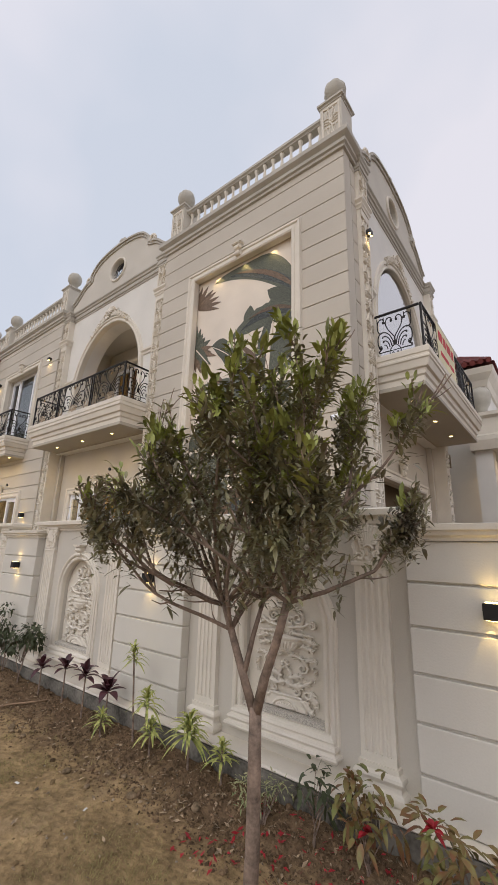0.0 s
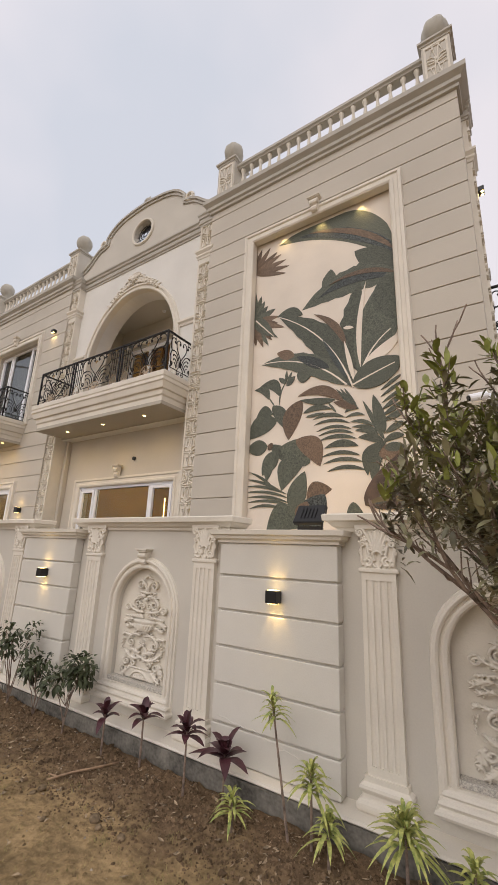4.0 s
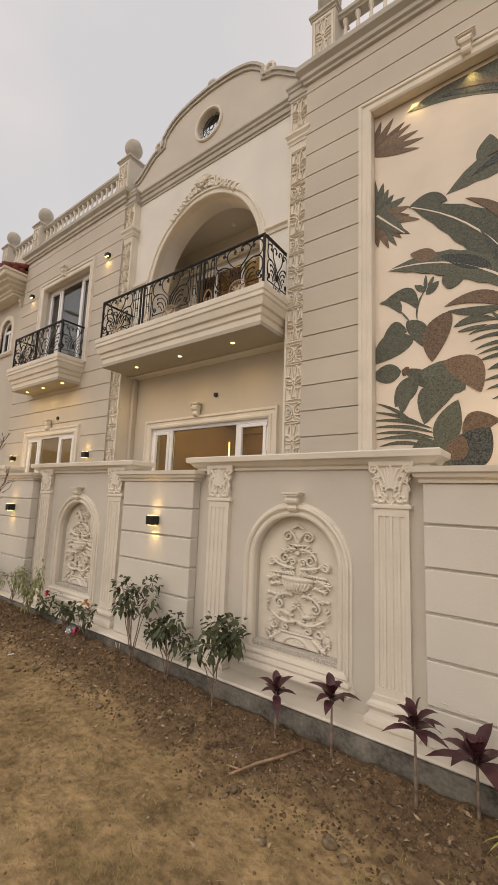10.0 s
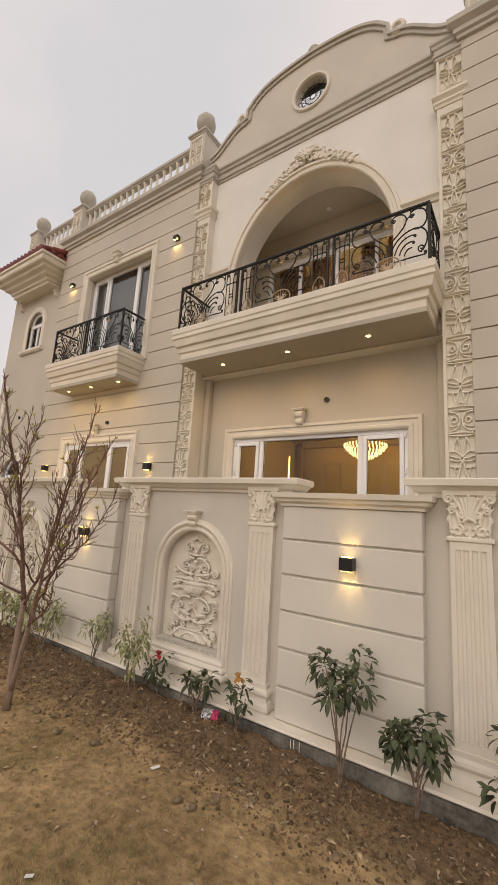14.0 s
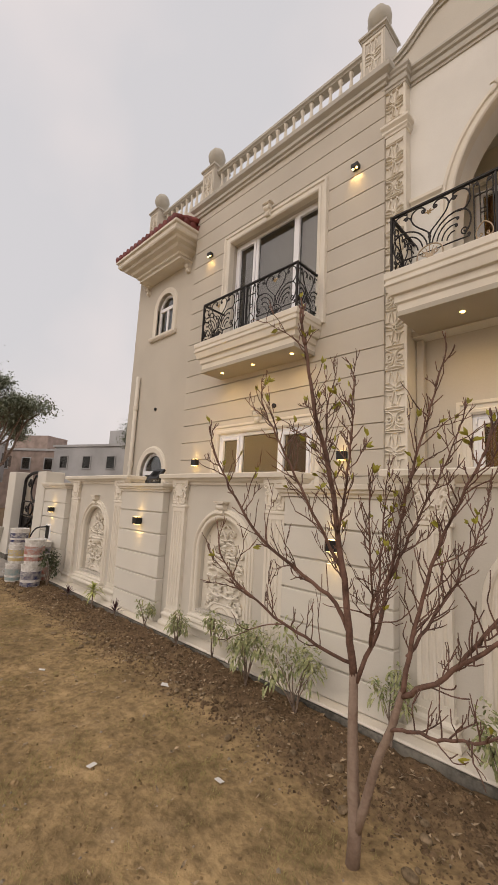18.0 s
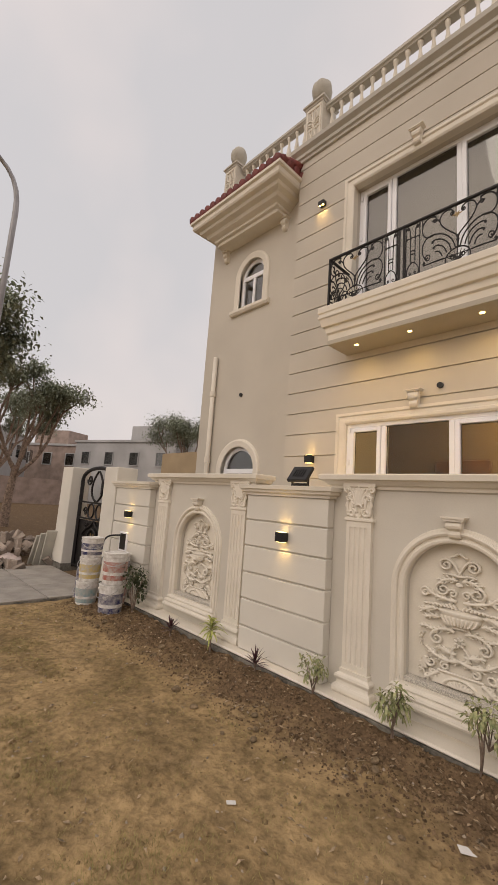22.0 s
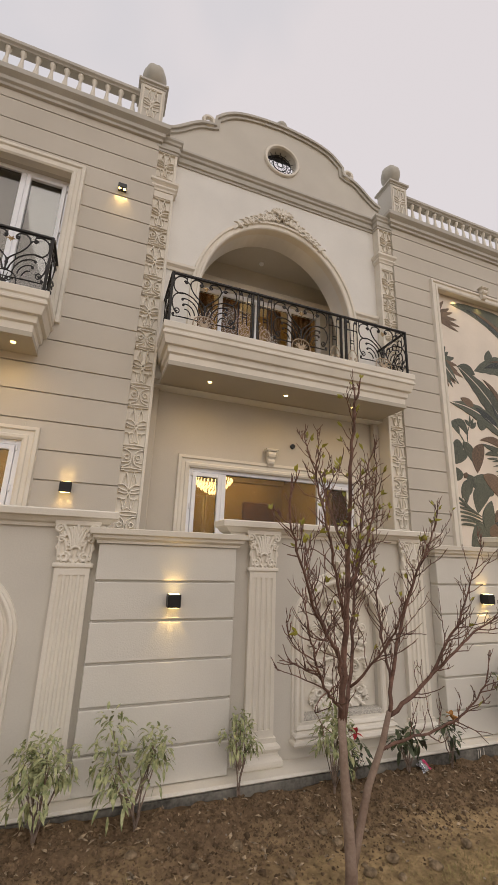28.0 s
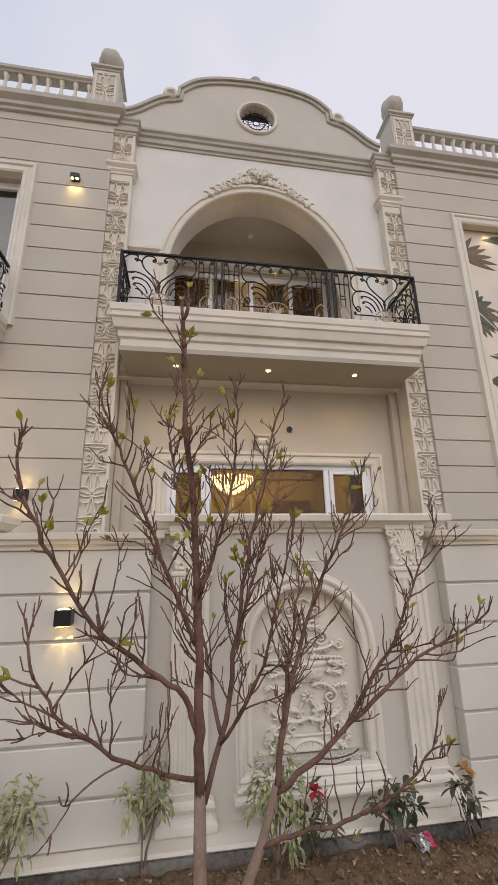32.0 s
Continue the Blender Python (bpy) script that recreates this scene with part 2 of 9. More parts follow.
    nt.links.new(thin.outputs["Result"], pale.inputs["Factor"])
    nt.links.new(mix.outputs["Result"], pale.inputs["A"])
    nt.links.new(pale.outputs["Result"], b.inputs["Base Color"])
    return m


def loose_earth(name, color, spread):
    """Loose crumbs, each with its own tone."""
    m = mat(name, color, 0.95, vary=0.3, scale=30, fine=90, bump=0.5, spec=0.15)
    nt = m.node_tree
    b = nt.nodes["Principled BSDF"]
    geo = nt.nodes.new("ShaderNodeNewGeometry")
    tone = nt.nodes.new("ShaderNodeMapRange")
    tone.inputs["To Min"].default_value, tone.inputs["To Max"].default_value = 1 - spread, 1 + spread
    nt.links.new(geo.outputs["Random Per Island"], tone.inputs["Value"])
    hsv = nt.nodes.new("ShaderNodeHueSaturation")
    nt.links.new(tone.outputs["Result"], hsv.inputs["Value"])
    nt.links.new(b.inputs["Base Color"].links[0].from_socket, hsv.inputs["Color"])
    nt.links.new(hsv.outputs["Color"], b.inputs["Base Color"])
    return m


SOIL = earth("brown_garden_soil", (0.325, 0.230, 0.120), (0.225, 0.158, 0.080), (0.205, 0.138, 0.080), (0.115, 0.076, 0.046))
SOIL_CRUMB = loose_earth("soil_crumbs", (0.180, 0.122, 0.072), 0.45)
EARTH_GRAIN = loose_earth("ochre_earth_grains", (0.29, 0.205, 0.110), 0.25)
BARK = mat("brown_bark", (0.29, 0.215, 0.165), 0.85, vary=0.4, scale=14, fine=70, bump=0.6, bump_scale=50)
TRUNK = mat("smooth_brown_bark", (0.26, 0.195, 0.15), 0.85, vary=0.45, scale=10, fine=70, bump=0.6, bump_scale=50, tint=(0.20, 0.135, 0.10))
TWIG = mat("reddish_bare_bark", (0.19, 0.108, 0.08), 0.8, vary=0.35, scale=14, fine=70, bump=0.4)
LEAF = mat("glossy_dark_leaf", (0.25, 0.235, 0.12), 0.36, vary=0.5, scale=5, fine=30, bump=0.1, tint=(0.105, 0.085, 0.056), spec=0.6)
SAPLING = mat("sapling_leaf", (0.075, 0.092, 0.042), 0.5, vary=0.4, scale=12, fine=30, bump=0.1)
VARIEGATED = mat("variegated_leaf", (0.37, 0.36, 0.185), 0.55, vary=0.5, scale=30, fine=90, bump=0.1, tint=(0.13, 0.18, 0.065))
YELLOWGREEN = mat("yellow_striped_leaf", (0.46, 0.45, 0.14), 0.5, vary=0.5, scale=35, fine=90, bump=0.1, tint=(0.15, 0.22, 0.05))
MAROON = mat("maroon_leaf", (0.088, 0.030, 0.036), 0.4, vary=0.4, scale=9, fine=40, bump=0.1, tint=(0.035, 0.012, 0.016))
REDLEAF = mat("red_bract", (0.40, 0.02, 0.03), 0.5, vary=0.3, scale=9, bump=0.1)
ROOFTILE = mat("red_clay_tile", (0.23, 0.055, 0.048), 0.55, vary=0.3, scale=6, fine=50, bump=0.2, random_amount=0.15)
MURAL_BASE = mat("mosaic_cream_ground", (0.80, 0.72, 0.62), 0.7, vary=0.07, scale=1.5, fine=120, bump=0.25)
MURAL_GREEN = mat("mosaic_green_chips", (0.105, 0.115, 0.085), 0.55, vary=0.55, scale=60, fine=70, bump=0.6, tint=(0.046, 0.052, 0.042), random_amount=0.15)
MURAL_DARK = mat("mosaic_slate_chips", (0.075, 0.088, 0.085), 0.55, vary=0.7, scale=60, fine=70, bump=0.35, random_amount=0.2)
MURAL_BROWN = mat("mosaic_brown_chips", (0.185, 0.125, 0.082), 0.55, vary=0.35, scale=60, fine=70, bump=0.35, random_amount=0.2)
MURAL_UMBER = mat("mosaic_umber_chips", (0.095, 0.062, 0.045), 0.55, vary=0.5, scale=5, fine=110, bump=0.35)
MURAL_OLIVE = mat("mosaic_olive_chips", (0.20, 0.16, 0.08), 0.55, vary=0.4, scale=4, fine=110, bump=0.35)
GLASS = glass_mat("window_glass", (0.86, 0.88, 0.86), 0.025)
GLASS_DARK = glass_mat("tinted_window_glass", (0.58, 0.59, 0.58), 0.13)
# Taupe darkened by a fifth, putting the shade under the slabs into the colour.
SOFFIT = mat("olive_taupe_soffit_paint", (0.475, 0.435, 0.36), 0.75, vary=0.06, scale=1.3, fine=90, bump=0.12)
ROOM = mat("ochre_room_plaster", (0.34, 0.225, 0.065), 0.8, vary=0.08, bump=0.05)
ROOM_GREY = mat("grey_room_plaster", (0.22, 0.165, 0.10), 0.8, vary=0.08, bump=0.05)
WOOD = mat("brown_door_wood", (0.17, 0.085, 0.035), 0.5, vary=0.3, scale=6, fine=40, bump=0.1)
LAMP_WARM = glow("warm_lamp_glow", (1.0, 0.70, 0.26), 6.0)
CRYSTAL = glow("lit_crystal", (1.0, 0.74, 0.34), 2.2)
LAMP_WHITE = glow("downlight_glow", (1.0, 0.74, 0.28), 5.0)
TERRAZZO = mat("grey_terrazzo", (0.58, 0.545, 0.48), 0.7, vary=0.3, scale=110, fine=260, bump=0.5, bump_scale=90)


# ---- builders ----
def thing(name, m=None, label="", category="", group="", kind=""):
    ob = new(name)
    if m is not None:
        ob.matrix_world = m
    return tagged(ob, label, category, group, kind)


def mesh_of(name, bm, material, smooth=False):
    bmesh.ops.recalc_face_normals(bm, faces=bm.faces)
    me = bpy.data.meshes.new(name)
    bm.to_mesh(me)
    bm.free()
    me.materials.append(material)
    if smooth:
        me.shade_smooth()
    return me


def part(name, bm, material, parent=None, label="", smooth=False):
    me = bm if isinstance(bm, bpy.types.Mesh) else mesh_of(name, bm, material, smooth)
    ob = new(name, me)
    if parent is not None:
        ob.parent = parent
    return tagged(ob, label)


def fused(me, voxel):
    """The mesh with its overlapping pieces melted into one carved skin."""
    tmp = new("carving_blank", me)
    mod = tmp.modifiers.new("melt", "REMESH")
    mod.mode, mod.voxel_size, mod.use_smooth_shade = "VOXEL", voxel, True
    soft = tmp.modifiers.new("ease", "SMOOTH")
    soft.factor, soft.iterations = 0.5, 2
    deps = bpy.context.evaluated_depsgraph_get()
    out = bpy.data.meshes.new_from_object(tmp.evaluated_get(deps))
    out.name = me.name
    bpy.data.objects.remove(tmp)
    return out


def box(bm, x0, x1, y0, y1, z0, z1, bevel=0.0):
    r = bmesh.ops.create_cube(bm, size=1.0, matrix=Matrix.Translation(((x0 + x1) / 2, (y0 + y1) / 2, (z0 + z1) / 2)) @ Matrix.Diagonal((abs(x1 - x0), abs(y1 - y0), abs(z1 - z0), 1)))
    if bevel:
        es = list({e for v in r["verts"] for e in v.link_edges})
        bmesh.ops.bevel(bm, geom=es, offset=bevel, segments=1, affect="EDGES")
    return bm


def boxed(*a, **k):
    return box(bmesh.new(), *a, **k)


def sweep(bm, path, profile, closed=False):
    """Carry a profile of (outward, z) along a plan path of (x, y) with mitred corners; outward is to the right of the way."""
    n = len(path)
    rings = []
    for i, p in enumerate(path):
        a = path[i - 1] if i or closed else None
        b = path[(i + 1) % n] if i < n - 1 or closed else None
        d1 = Vector((p[0] - a[0], p[1] - a[1])).normalized() if a else None
        d2 = Vector((b[0] - p[0], b[1] - p[1])).normalized() if b else None
        d1, d2 = d1 or d2, d2 or d1
        n1, n2 = Vector((d1.y, -d1.x)), Vector((d2.y, -d2.x))
        mid = (n1 + n2).normalized()
        k = 1 / max(0.3, mid.dot(n1))
        rings.append([bm.verts.new((p[0] + mid.x * k * o, p[1] + mid.y * k * o, z)) for o, z in profile])
    m = len(profile)
    for i in range(n if closed else n - 1):
        r, s = rings[i], rings[(i + 1) % n]
        for j in range(m):
            bm.faces.new((r[j], r[(j + 1) % m], s[(j + 1) % m], s[j]))
    if not closed:
        bm.faces.new(rings[0])
        bm.faces.new(rings[-1][::-1])
    return bm


def tube(bm, pts, r0, r1=None, sides=5, flat=1.0):
    """A round bar through points in space, tapering from r0 to r1; flat squeezes it along y."""
    r1 = r0 if r1 is None else r1
    pts = [Vector(p) for p in pts]
    rings = []
    up = Vector((0, 1, 0))
    for i, p in enumerate(pts):
        d = (pts[min(i + 1, len(pts) - 1)] - pts[max(i - 1, 0)])
        d = d.normalized() if d.length > 1e-9 else Vector((0, 0, 1))
        ref = up if abs(d.dot(up)) < 0.9 else Vector((1, 0, 0))
        s = d.cross(ref).normalized()
        t = s.cross(d).normalized()
        r = r0 + (r1 - r0) * i / max(1, len(pts) - 1)
        ring = []
        for k in range(sides):
            a = 2 * math.pi * k / sides
            ring.append(bm.verts.new(p + s * (r * math.cos(a)) + t * (r * flat * math.sin(a))))
        rings.append(ring)
    for a, b in zip(rings, rings[1:]):
        for k in range(sides):
            bm.faces.new((a[k], a[(k + 1) % sides], b[(k + 1) % sides], b[k]))
    bm.faces.new(rings[0][::-1])
    bm.faces.new(rings[-1])
    return bm


def lathe(bm, profile, n=14, at=(0, 0, 0), sx=1.0, sy=1.0):
    rings = [[bm.verts.new((at[0] + sx * r * math.cos(2 * math.pi * k / n), at[1] + sy * r * math.sin(2 * math.pi * k / n), at[2] + z)) for k in range(n)] for r, z in profile]
    for a, b in zip(rings, rings[1:]):
        for k in range(n):
            bm.faces.new((a[k], a[(k + 1) % n], b[(k + 1) % n], b[k]))
    bm.faces.new(rings[0][::-1])
    bm.faces.new(rings[-1])
    return bm


def slab_xz(bm, outer, holes, y0, y1):
    """A plate in the xz plane from y0 (front) to y1, with holes."""
    edges = []
    for loop in [outer, *holes]:
        vs = [bm.verts.new((x, y0, z)) for x, z in loop]
        edges += [bm.edges.new((vs[i], vs[(i + 1) % len(vs)])) for i in range(len(vs))]
    r = bmesh.ops.triangle_fill(bm, use_beauty=True, use_dissolve=False, edges=edges)
    faces = [f for f in r["geom"] if isinstance(f, bmesh.types.BMFace)]
    e = bmesh.ops.extrude_face_region(bm, geom=faces)
    bmesh.ops.translate(bm, verts=[v for v in e["geom"] if isinstance(v, bmesh.types.BMVert)], vec=(0, y1 - y0, 0))
    return bm


def arch_loop(cx, half, z0, spring, rise, n=24):
    return [(cx - half, z0)] + [(cx - half * math.cos(math.pi * i / n), spring + rise * math.sin(math.pi * i / n)) for i in range(n + 1)] + [(cx + half, z0)]


def arch_band(bm, cx, half, z0, spring, rise, profile, n=24):
    """A moulding round an arch: profile of (outward from the opening, y)."""
    line = arch_loop(cx, half, z0, spring, rise, n)
    rings = []
    for i, (x, z) in enumerate(line):
        a, b = line[max(i - 1, 0)], line[min(i + 1, len(line) - 1)]
        d = Vector((b[0] - a[0], b[1] - a[1])).normalized()
        if i in (0, len(line) - 1):
            d = Vector((0, 1 if i == 0 else -1))
        nx, nz = -d.y, d.x
        rings.append([bm.verts.new((x + nx * o, y, z + nz * o)) for o, y in profile])
    m = len(profile)
    for r, s in zip(rings, rings[1:]):
        for j in range(m):
            bm.faces.new((r[j], r[(j + 1) % m], s[(j + 1) % m], s[j]))
    bm.faces.new(rings[0])
    bm.faces.new(rings[-1][::-1])
    return bm


def rect_band(bm, x0, x1, z0, z1, profile, bottom=True):
    """A moulding round a rectangle: profile of (outward, y)."""
    pts = [(x0, z0), (x0, z1), (x1, z1), (x1, z0)]
    sg = [(-1, -1 if bottom else 0), (-1, 1), (1, 1), (1, -1 if bottom else 0)]
    rings = [[bm.verts.new((x + sx * o, y, z + sz * o)) for o, y in profile] for (x, z), (sx, sz) in zip(pts, sg)]
    m = len(profile)
    for i in range(4 if bottom else 3):
        r, s = rings[i], rings[(i + 1) % 4]
        for j in range(m):
            bm.faces.new((r[j], r[(j + 1) % m], s[(j + 1) % m], s[j]))
    if not bottom:
        bm.faces.new(rings[0])
        bm.faces.new(rings[3][::-1])
    return bm


def spiral(cx, cz, r, turns, start, way=1, n=16, inner=0.15):
    """Points of a scroll in the xz plane, from its rim inwards."""
    out = []
    for i in range(n + 1):
        f = i / n
        a = start + way * turns * 2 * math.pi * f
        q = r * (1 - (1 - inner) * f)
        out.append((cx + q * math.cos(a), cz + q * math.sin(a)))
    return out


def bez(p0, p1, p2, p3, n=10):
    return [tuple((1 - t) ** 3 * a + 3 * (1 - t) ** 2 * t * b + 3 * (1 - t) * t * t * c + t ** 3 * d for a, b, c, d in zip(p0, p1, p2, p3)) for t in (i / n for i in range(n + 1))]


def bar2(bm, pts, r, y=0.0, r1=None, sides=5, flat=1.0, mirror=None):
    """A bar through (x, z) points; mirror adds its image about x = mirror."""
    tube(bm, [(x, y, z) for x, z in pts], r, r1, sides, flat)
    if mirror is not None:
        tube(bm, [(2 * mirror - x, y, z) for x, z in pts], r, r1, sides, flat)


def rects_minus(x0, x1, z0, z1, hole):
    """The rectangle less a hole (x0, x1, z0, z1), as rectangles."""
    hx0, hx1, hz0, hz1 = hole
    if hx1 <= x0 or hx0 >= x1 or hz1 <= z0 or hz0 >= z1:
        return [(x0, x1, z0, z1)]
    out = []
    if hx0 > x0:
        out.append((x0, hx0, z0, z1))
    if hx1 < x1:
        out.append((hx1, x1, z0, z1))
    a, b = max(x0, hx0), min(x1, hx1)
    if hz0 > z0:
        out.append((a, b, z0, hz0))
    if hz1 < z1:
        out.append((a, b, hz1, z1))
    return out


def banded_wall(name, x0, x1, y, z0, z1, joints, holes, material, label, deep=0.22, proud=0.024, gap=0.013):
    """A wall with raised courses: a core with openings, and each course a slab of its own."""
    core = slab_xz(bmesh.new(), [(x0, z0), (x1, z0), (x1, z1), (x0, z1)], [[(a, c), (b, c), (b, d), (a, d)] for a, b, c, d in holes], y + proud, y + deep)
    wall = tagged(new(name, mesh_of(name, core, material)), label, "wall", kind="structure")
    lines = [z0 - gap / 2] + joints + [z1 + gap / 2]
    for za, zb in zip(lines, lines[1:]):
        rs = [(x0, x1, za + gap / 2, zb - gap / 2)]
        for h in holes:
            rs = [q for r in rs for q in rects_minus(*r, h)]
        for a, b, c, d in rs:
            part("course", boxed(a, b, y, y + proud - 0.002, c, d, bevel=0.003), material, wall)
    return wall


# ---- plan: metres; the street side faces -y ----
FACE = 4.45            # plane of the two outer bays
WALL = 2.90            # plane of the boundary wall's niche bays
NICHES = [-1.915, -4.965, -8.035, -11.015, -14.045]
PANELS = [-0.365, -3.465, -6.515, -9.575, -12.57, -15.60]
PANEL_HALF = 0.505
A0, A1 = -5.82, -1.90  # mural bay
B0 = -9.95             # arch bay, 4.13 wide
C0 = -14.06            # window bay
TY = 4.60              # plane of the tower
JOINTS = [0.275 + 0.328 * i for i in range(22)]
CORNICE = [(0.0, 7.29), (0.035, 7.30), (0.04, 7.34), (0.07, 7.36), (0.07, 7.42), (0.13, 7.47), (0.135, 7.54), (0.0, 7.56)]

# ---- ground ----
def ground_height(x, y):
    h = 0.03 * noise.noise((x * 0.5, y * 0.5, 3)) + 0.012 * noise.noise((x * 2.3, y * 2.3, 7))
    bed = max(0.0, 1 - abs(y - 2.35) / 0.35)
    h += bed * (0.025 * noise.noise((x * 5, y * 5, 1)) - 0.02)
    east = min(1.0, max(0.0, (x + 9.5) / 5))
    return h * min(1.0, 12 / (1 + abs(x + 8))) - 0.01 - (0.015 + 0.09 * east) * min(1.0, max(0.0, (y - 0.8) / 1.4))


bm = bmesh.new()
xs = [-400, -120, -60, -35, -25] + [-20 + 0.14 * i for i in range(158)] + [2.6, 5, 12, 40, 120, 400]
ys = [-300, -80, -30, -12, -6] + [-3 + 0.14 * i for i in range(46)] + [4.0, 6, 12, 40, 120, 400]
grid = [[bm.verts.new((x, y, ground_height(x, y) if -20 <= x <= 2.2 and y < 3.5 else -0.02)) for y in ys] for x in xs]
for i in range(len(xs) - 1):
    for j in range(len(ys) - 1):
        bm.faces.new((grid[i][j], grid[i + 1][j], grid[i + 1][j + 1], grid[i][j + 1]))
tagged(new("ground", mesh_of("ground", bm, SOIL, True)), "bare brown garden soil with crumbs and dry patches", "ground", kind="structure")

# ---- boundary wall ----
bm = bmesh.new()
box(bm, -16.2, 4.0, 2.70, 3.1, -0.30, 0.02)
tagged(new("kerb", mesh_of("kerb", bm, CONCRETE)), "rough grey concrete kerb at the foot of the wall", "kerb", kind="structure")
rng = random.Random(6)
kerb = bpy.data.objects["kerb"]
for x0 in (-1.35, -6.9):
    for k in range(3):
        w = rng.uniform(0.003, 0.006)
        xx = x0 + rng.uniform(0.0, 0.3)
        part("paint_drip", boxed(xx, xx + w, 2.697, 2.6995, -rng.uniform(0.01, 0.08), 0.021), CREAM, kerb, "white paint drip")
bm = sweep(bmesh.new(), [(-16.2, 2.92), (4.0, 2.92)], [(0, 0.024), (0.205, 0.024), (0.215, 0.034), (0.205, 0.05), (0, 0.056)])
tagged(new("trim", mesh_of("trim", bm, CREAM)), "cream ledge along the foot of the wall", "ledge", kind="structure")

CAP_TALL = [(-0.2, 1.70), (0.015, 1.70), (0.02, 1.725), (0.045, 1.735), (0.07, 1.765), (0.10, 1.775), (0.105, 1.815), (0.09, 1.825), (-0.3, 1.83)]
CAP_LOW = [(-0.2, 1.60), (0.012, 1.60), (0.015, 1.62), (0.04, 1.635), (0.045, 1.655), (0.065, 1.665), (0.07, 1.70), (-0.3, 1.71)]


def niche_bay(cx, x0, x1):
    """The wall between two panels, from x0 to x1, with a niche at cx."""
    hole = arch_loop(cx, 0.375, 0.30, 0.96, 0.375)
    core = slab_xz(bmesh.new(), [(x0 - 0.04, 0.03), (x1 + 0.04, 0.03), (x1 + 0.04, 1.60), (x1, 1.60), (x1, 1.72), (x0, 1.72), (x0, 1.60), (x0 - 0.04, 1.60)], [hole], WALL, WALL + 0.075)
    wall = tagged(new("wall_niche_bay", mesh_of("wall_niche_bay", core, TAUPE)), "taupe plastered garden wall with an arched niche", "wall", kind="structure")
    part("niche_back", boxed(x0, x1, WALL + 0.077, WALL + 0.25, 0.03, 1.72), CREAM, wall)
    part("wall_cap", sweep(bmesh.new(), [(x0, WALL + 0.2), (x0, WALL - 0.005), (x1, WALL - 0.005), (x1, WALL + 0.2)], [(o, z) for o, z in CAP_TALL if o > -0.1] + [(-0.05, 1.83), (-0.05, 1.70)]), CREAM, wall, "cream moulded coping")
    part("coping_top", boxed(x0 + 0.02, x1 - 0.02, WALL + 0.04, WALL + 0.25, 1.722, 1.826), CREAM, wall)
    return wall


def panel_bay(cx, half=PANEL_HALF):
    f = 2.80
    wall = tagged(new("wall_panel_bay", mesh_of("wall_panel_bay", boxed(cx - half, cx + half, f + 0.026, WALL + 0.25, 0.03, 1.62), PANEL)), "pale rusticated garden wall panel with grooves", "wall", kind="structure")
    zs = [0.052, 0.28, 0.545, 0.81, 1.075, 1.34, 1.605]
    for a, b in zip(zs, zs[1:]):
        part("course", boxed(cx - half - 0.012, cx + half + 0.012, f, f + 0.0985, a + 0.008, b - 0.008, bevel=0.005), PANEL, wall)
    part("wall_cap", sweep(bmesh.new(), [(cx - half - 0.02, WALL + 0.2), (cx - half - 0.02, f - 0.005), (cx + half + 0.02, f - 0.005), (cx + half + 0.02, WALL + 0.2)], [(o, z) for o, z in CAP_LOW if o > -0.1] + [(-0.05, 1.71), (-0.05, 1.60)]), CREAM, wall, "cream moulded coping")
    part("coping_top", boxed(cx - half + 0.025, cx + half - 0.025, f + 0.04, WALL + 0.25, 1.622, 1.704), CREAM, wall)
    return wall


for c, east, west in zip(NICHES, PANELS, PANELS[1:]):
    niche_bay(c, west + PANEL_HALF, east - PANEL_HALF)
for c in PANELS:
    panel_bay(c)
tagged(new("wall_east_end", mesh_of("wall_east_end", boxed(0.09, 4.0, WALL, WALL + 0.25, 0.03, 1.75), TAUPE)), "taupe plastered garden wall", "wall", kind="structure")


# ---- fluted pilasters of the boundary wall ----
def column_shaft():
    bm = bmesh.new()
    n, w, z0, z1 = 4, 0.116, 0.235, 1.425
    # plan of the fluted front, from side to side
    pts = [(-w, 0.0), (-w, -0.045)]
    step = 2 * (w - 0.022) / n
    for i in range(n):
        c = -w + 0.022 + step * (i + 0.5)
        r = step * 0.34
        pts += [(c - r * math.cos(math.pi * k / 6), -0.045 + r * 0.75 * math.sin(math.pi * k / 6)) for k in range(7)]
    pts += [(w, -0.045), (w, 0.0)]
    lo, hi = z0 + 0.05, z1 - 0.05
    plain = [(-w, 0.0), (-w, -0.045), (w, -0.045), (w, 0.0)]
    for p, a, b in ((plain, z0, lo), (pts, lo, hi), (plain, hi, z1)):
        va, vb = [bm.verts.new((x, y, a)) for x, y in p], [bm.verts.new((x, y, b)) for x, y in p]
        for i in range(len(p)):
            j = (i + 1) % len(p)
            bm.faces.new((va[i], va[j], vb[j], vb[i]))
        bm.faces.new(va[::-1])
        bm.faces.new(vb)
    return mesh_of("shaft", bm, CREAM)


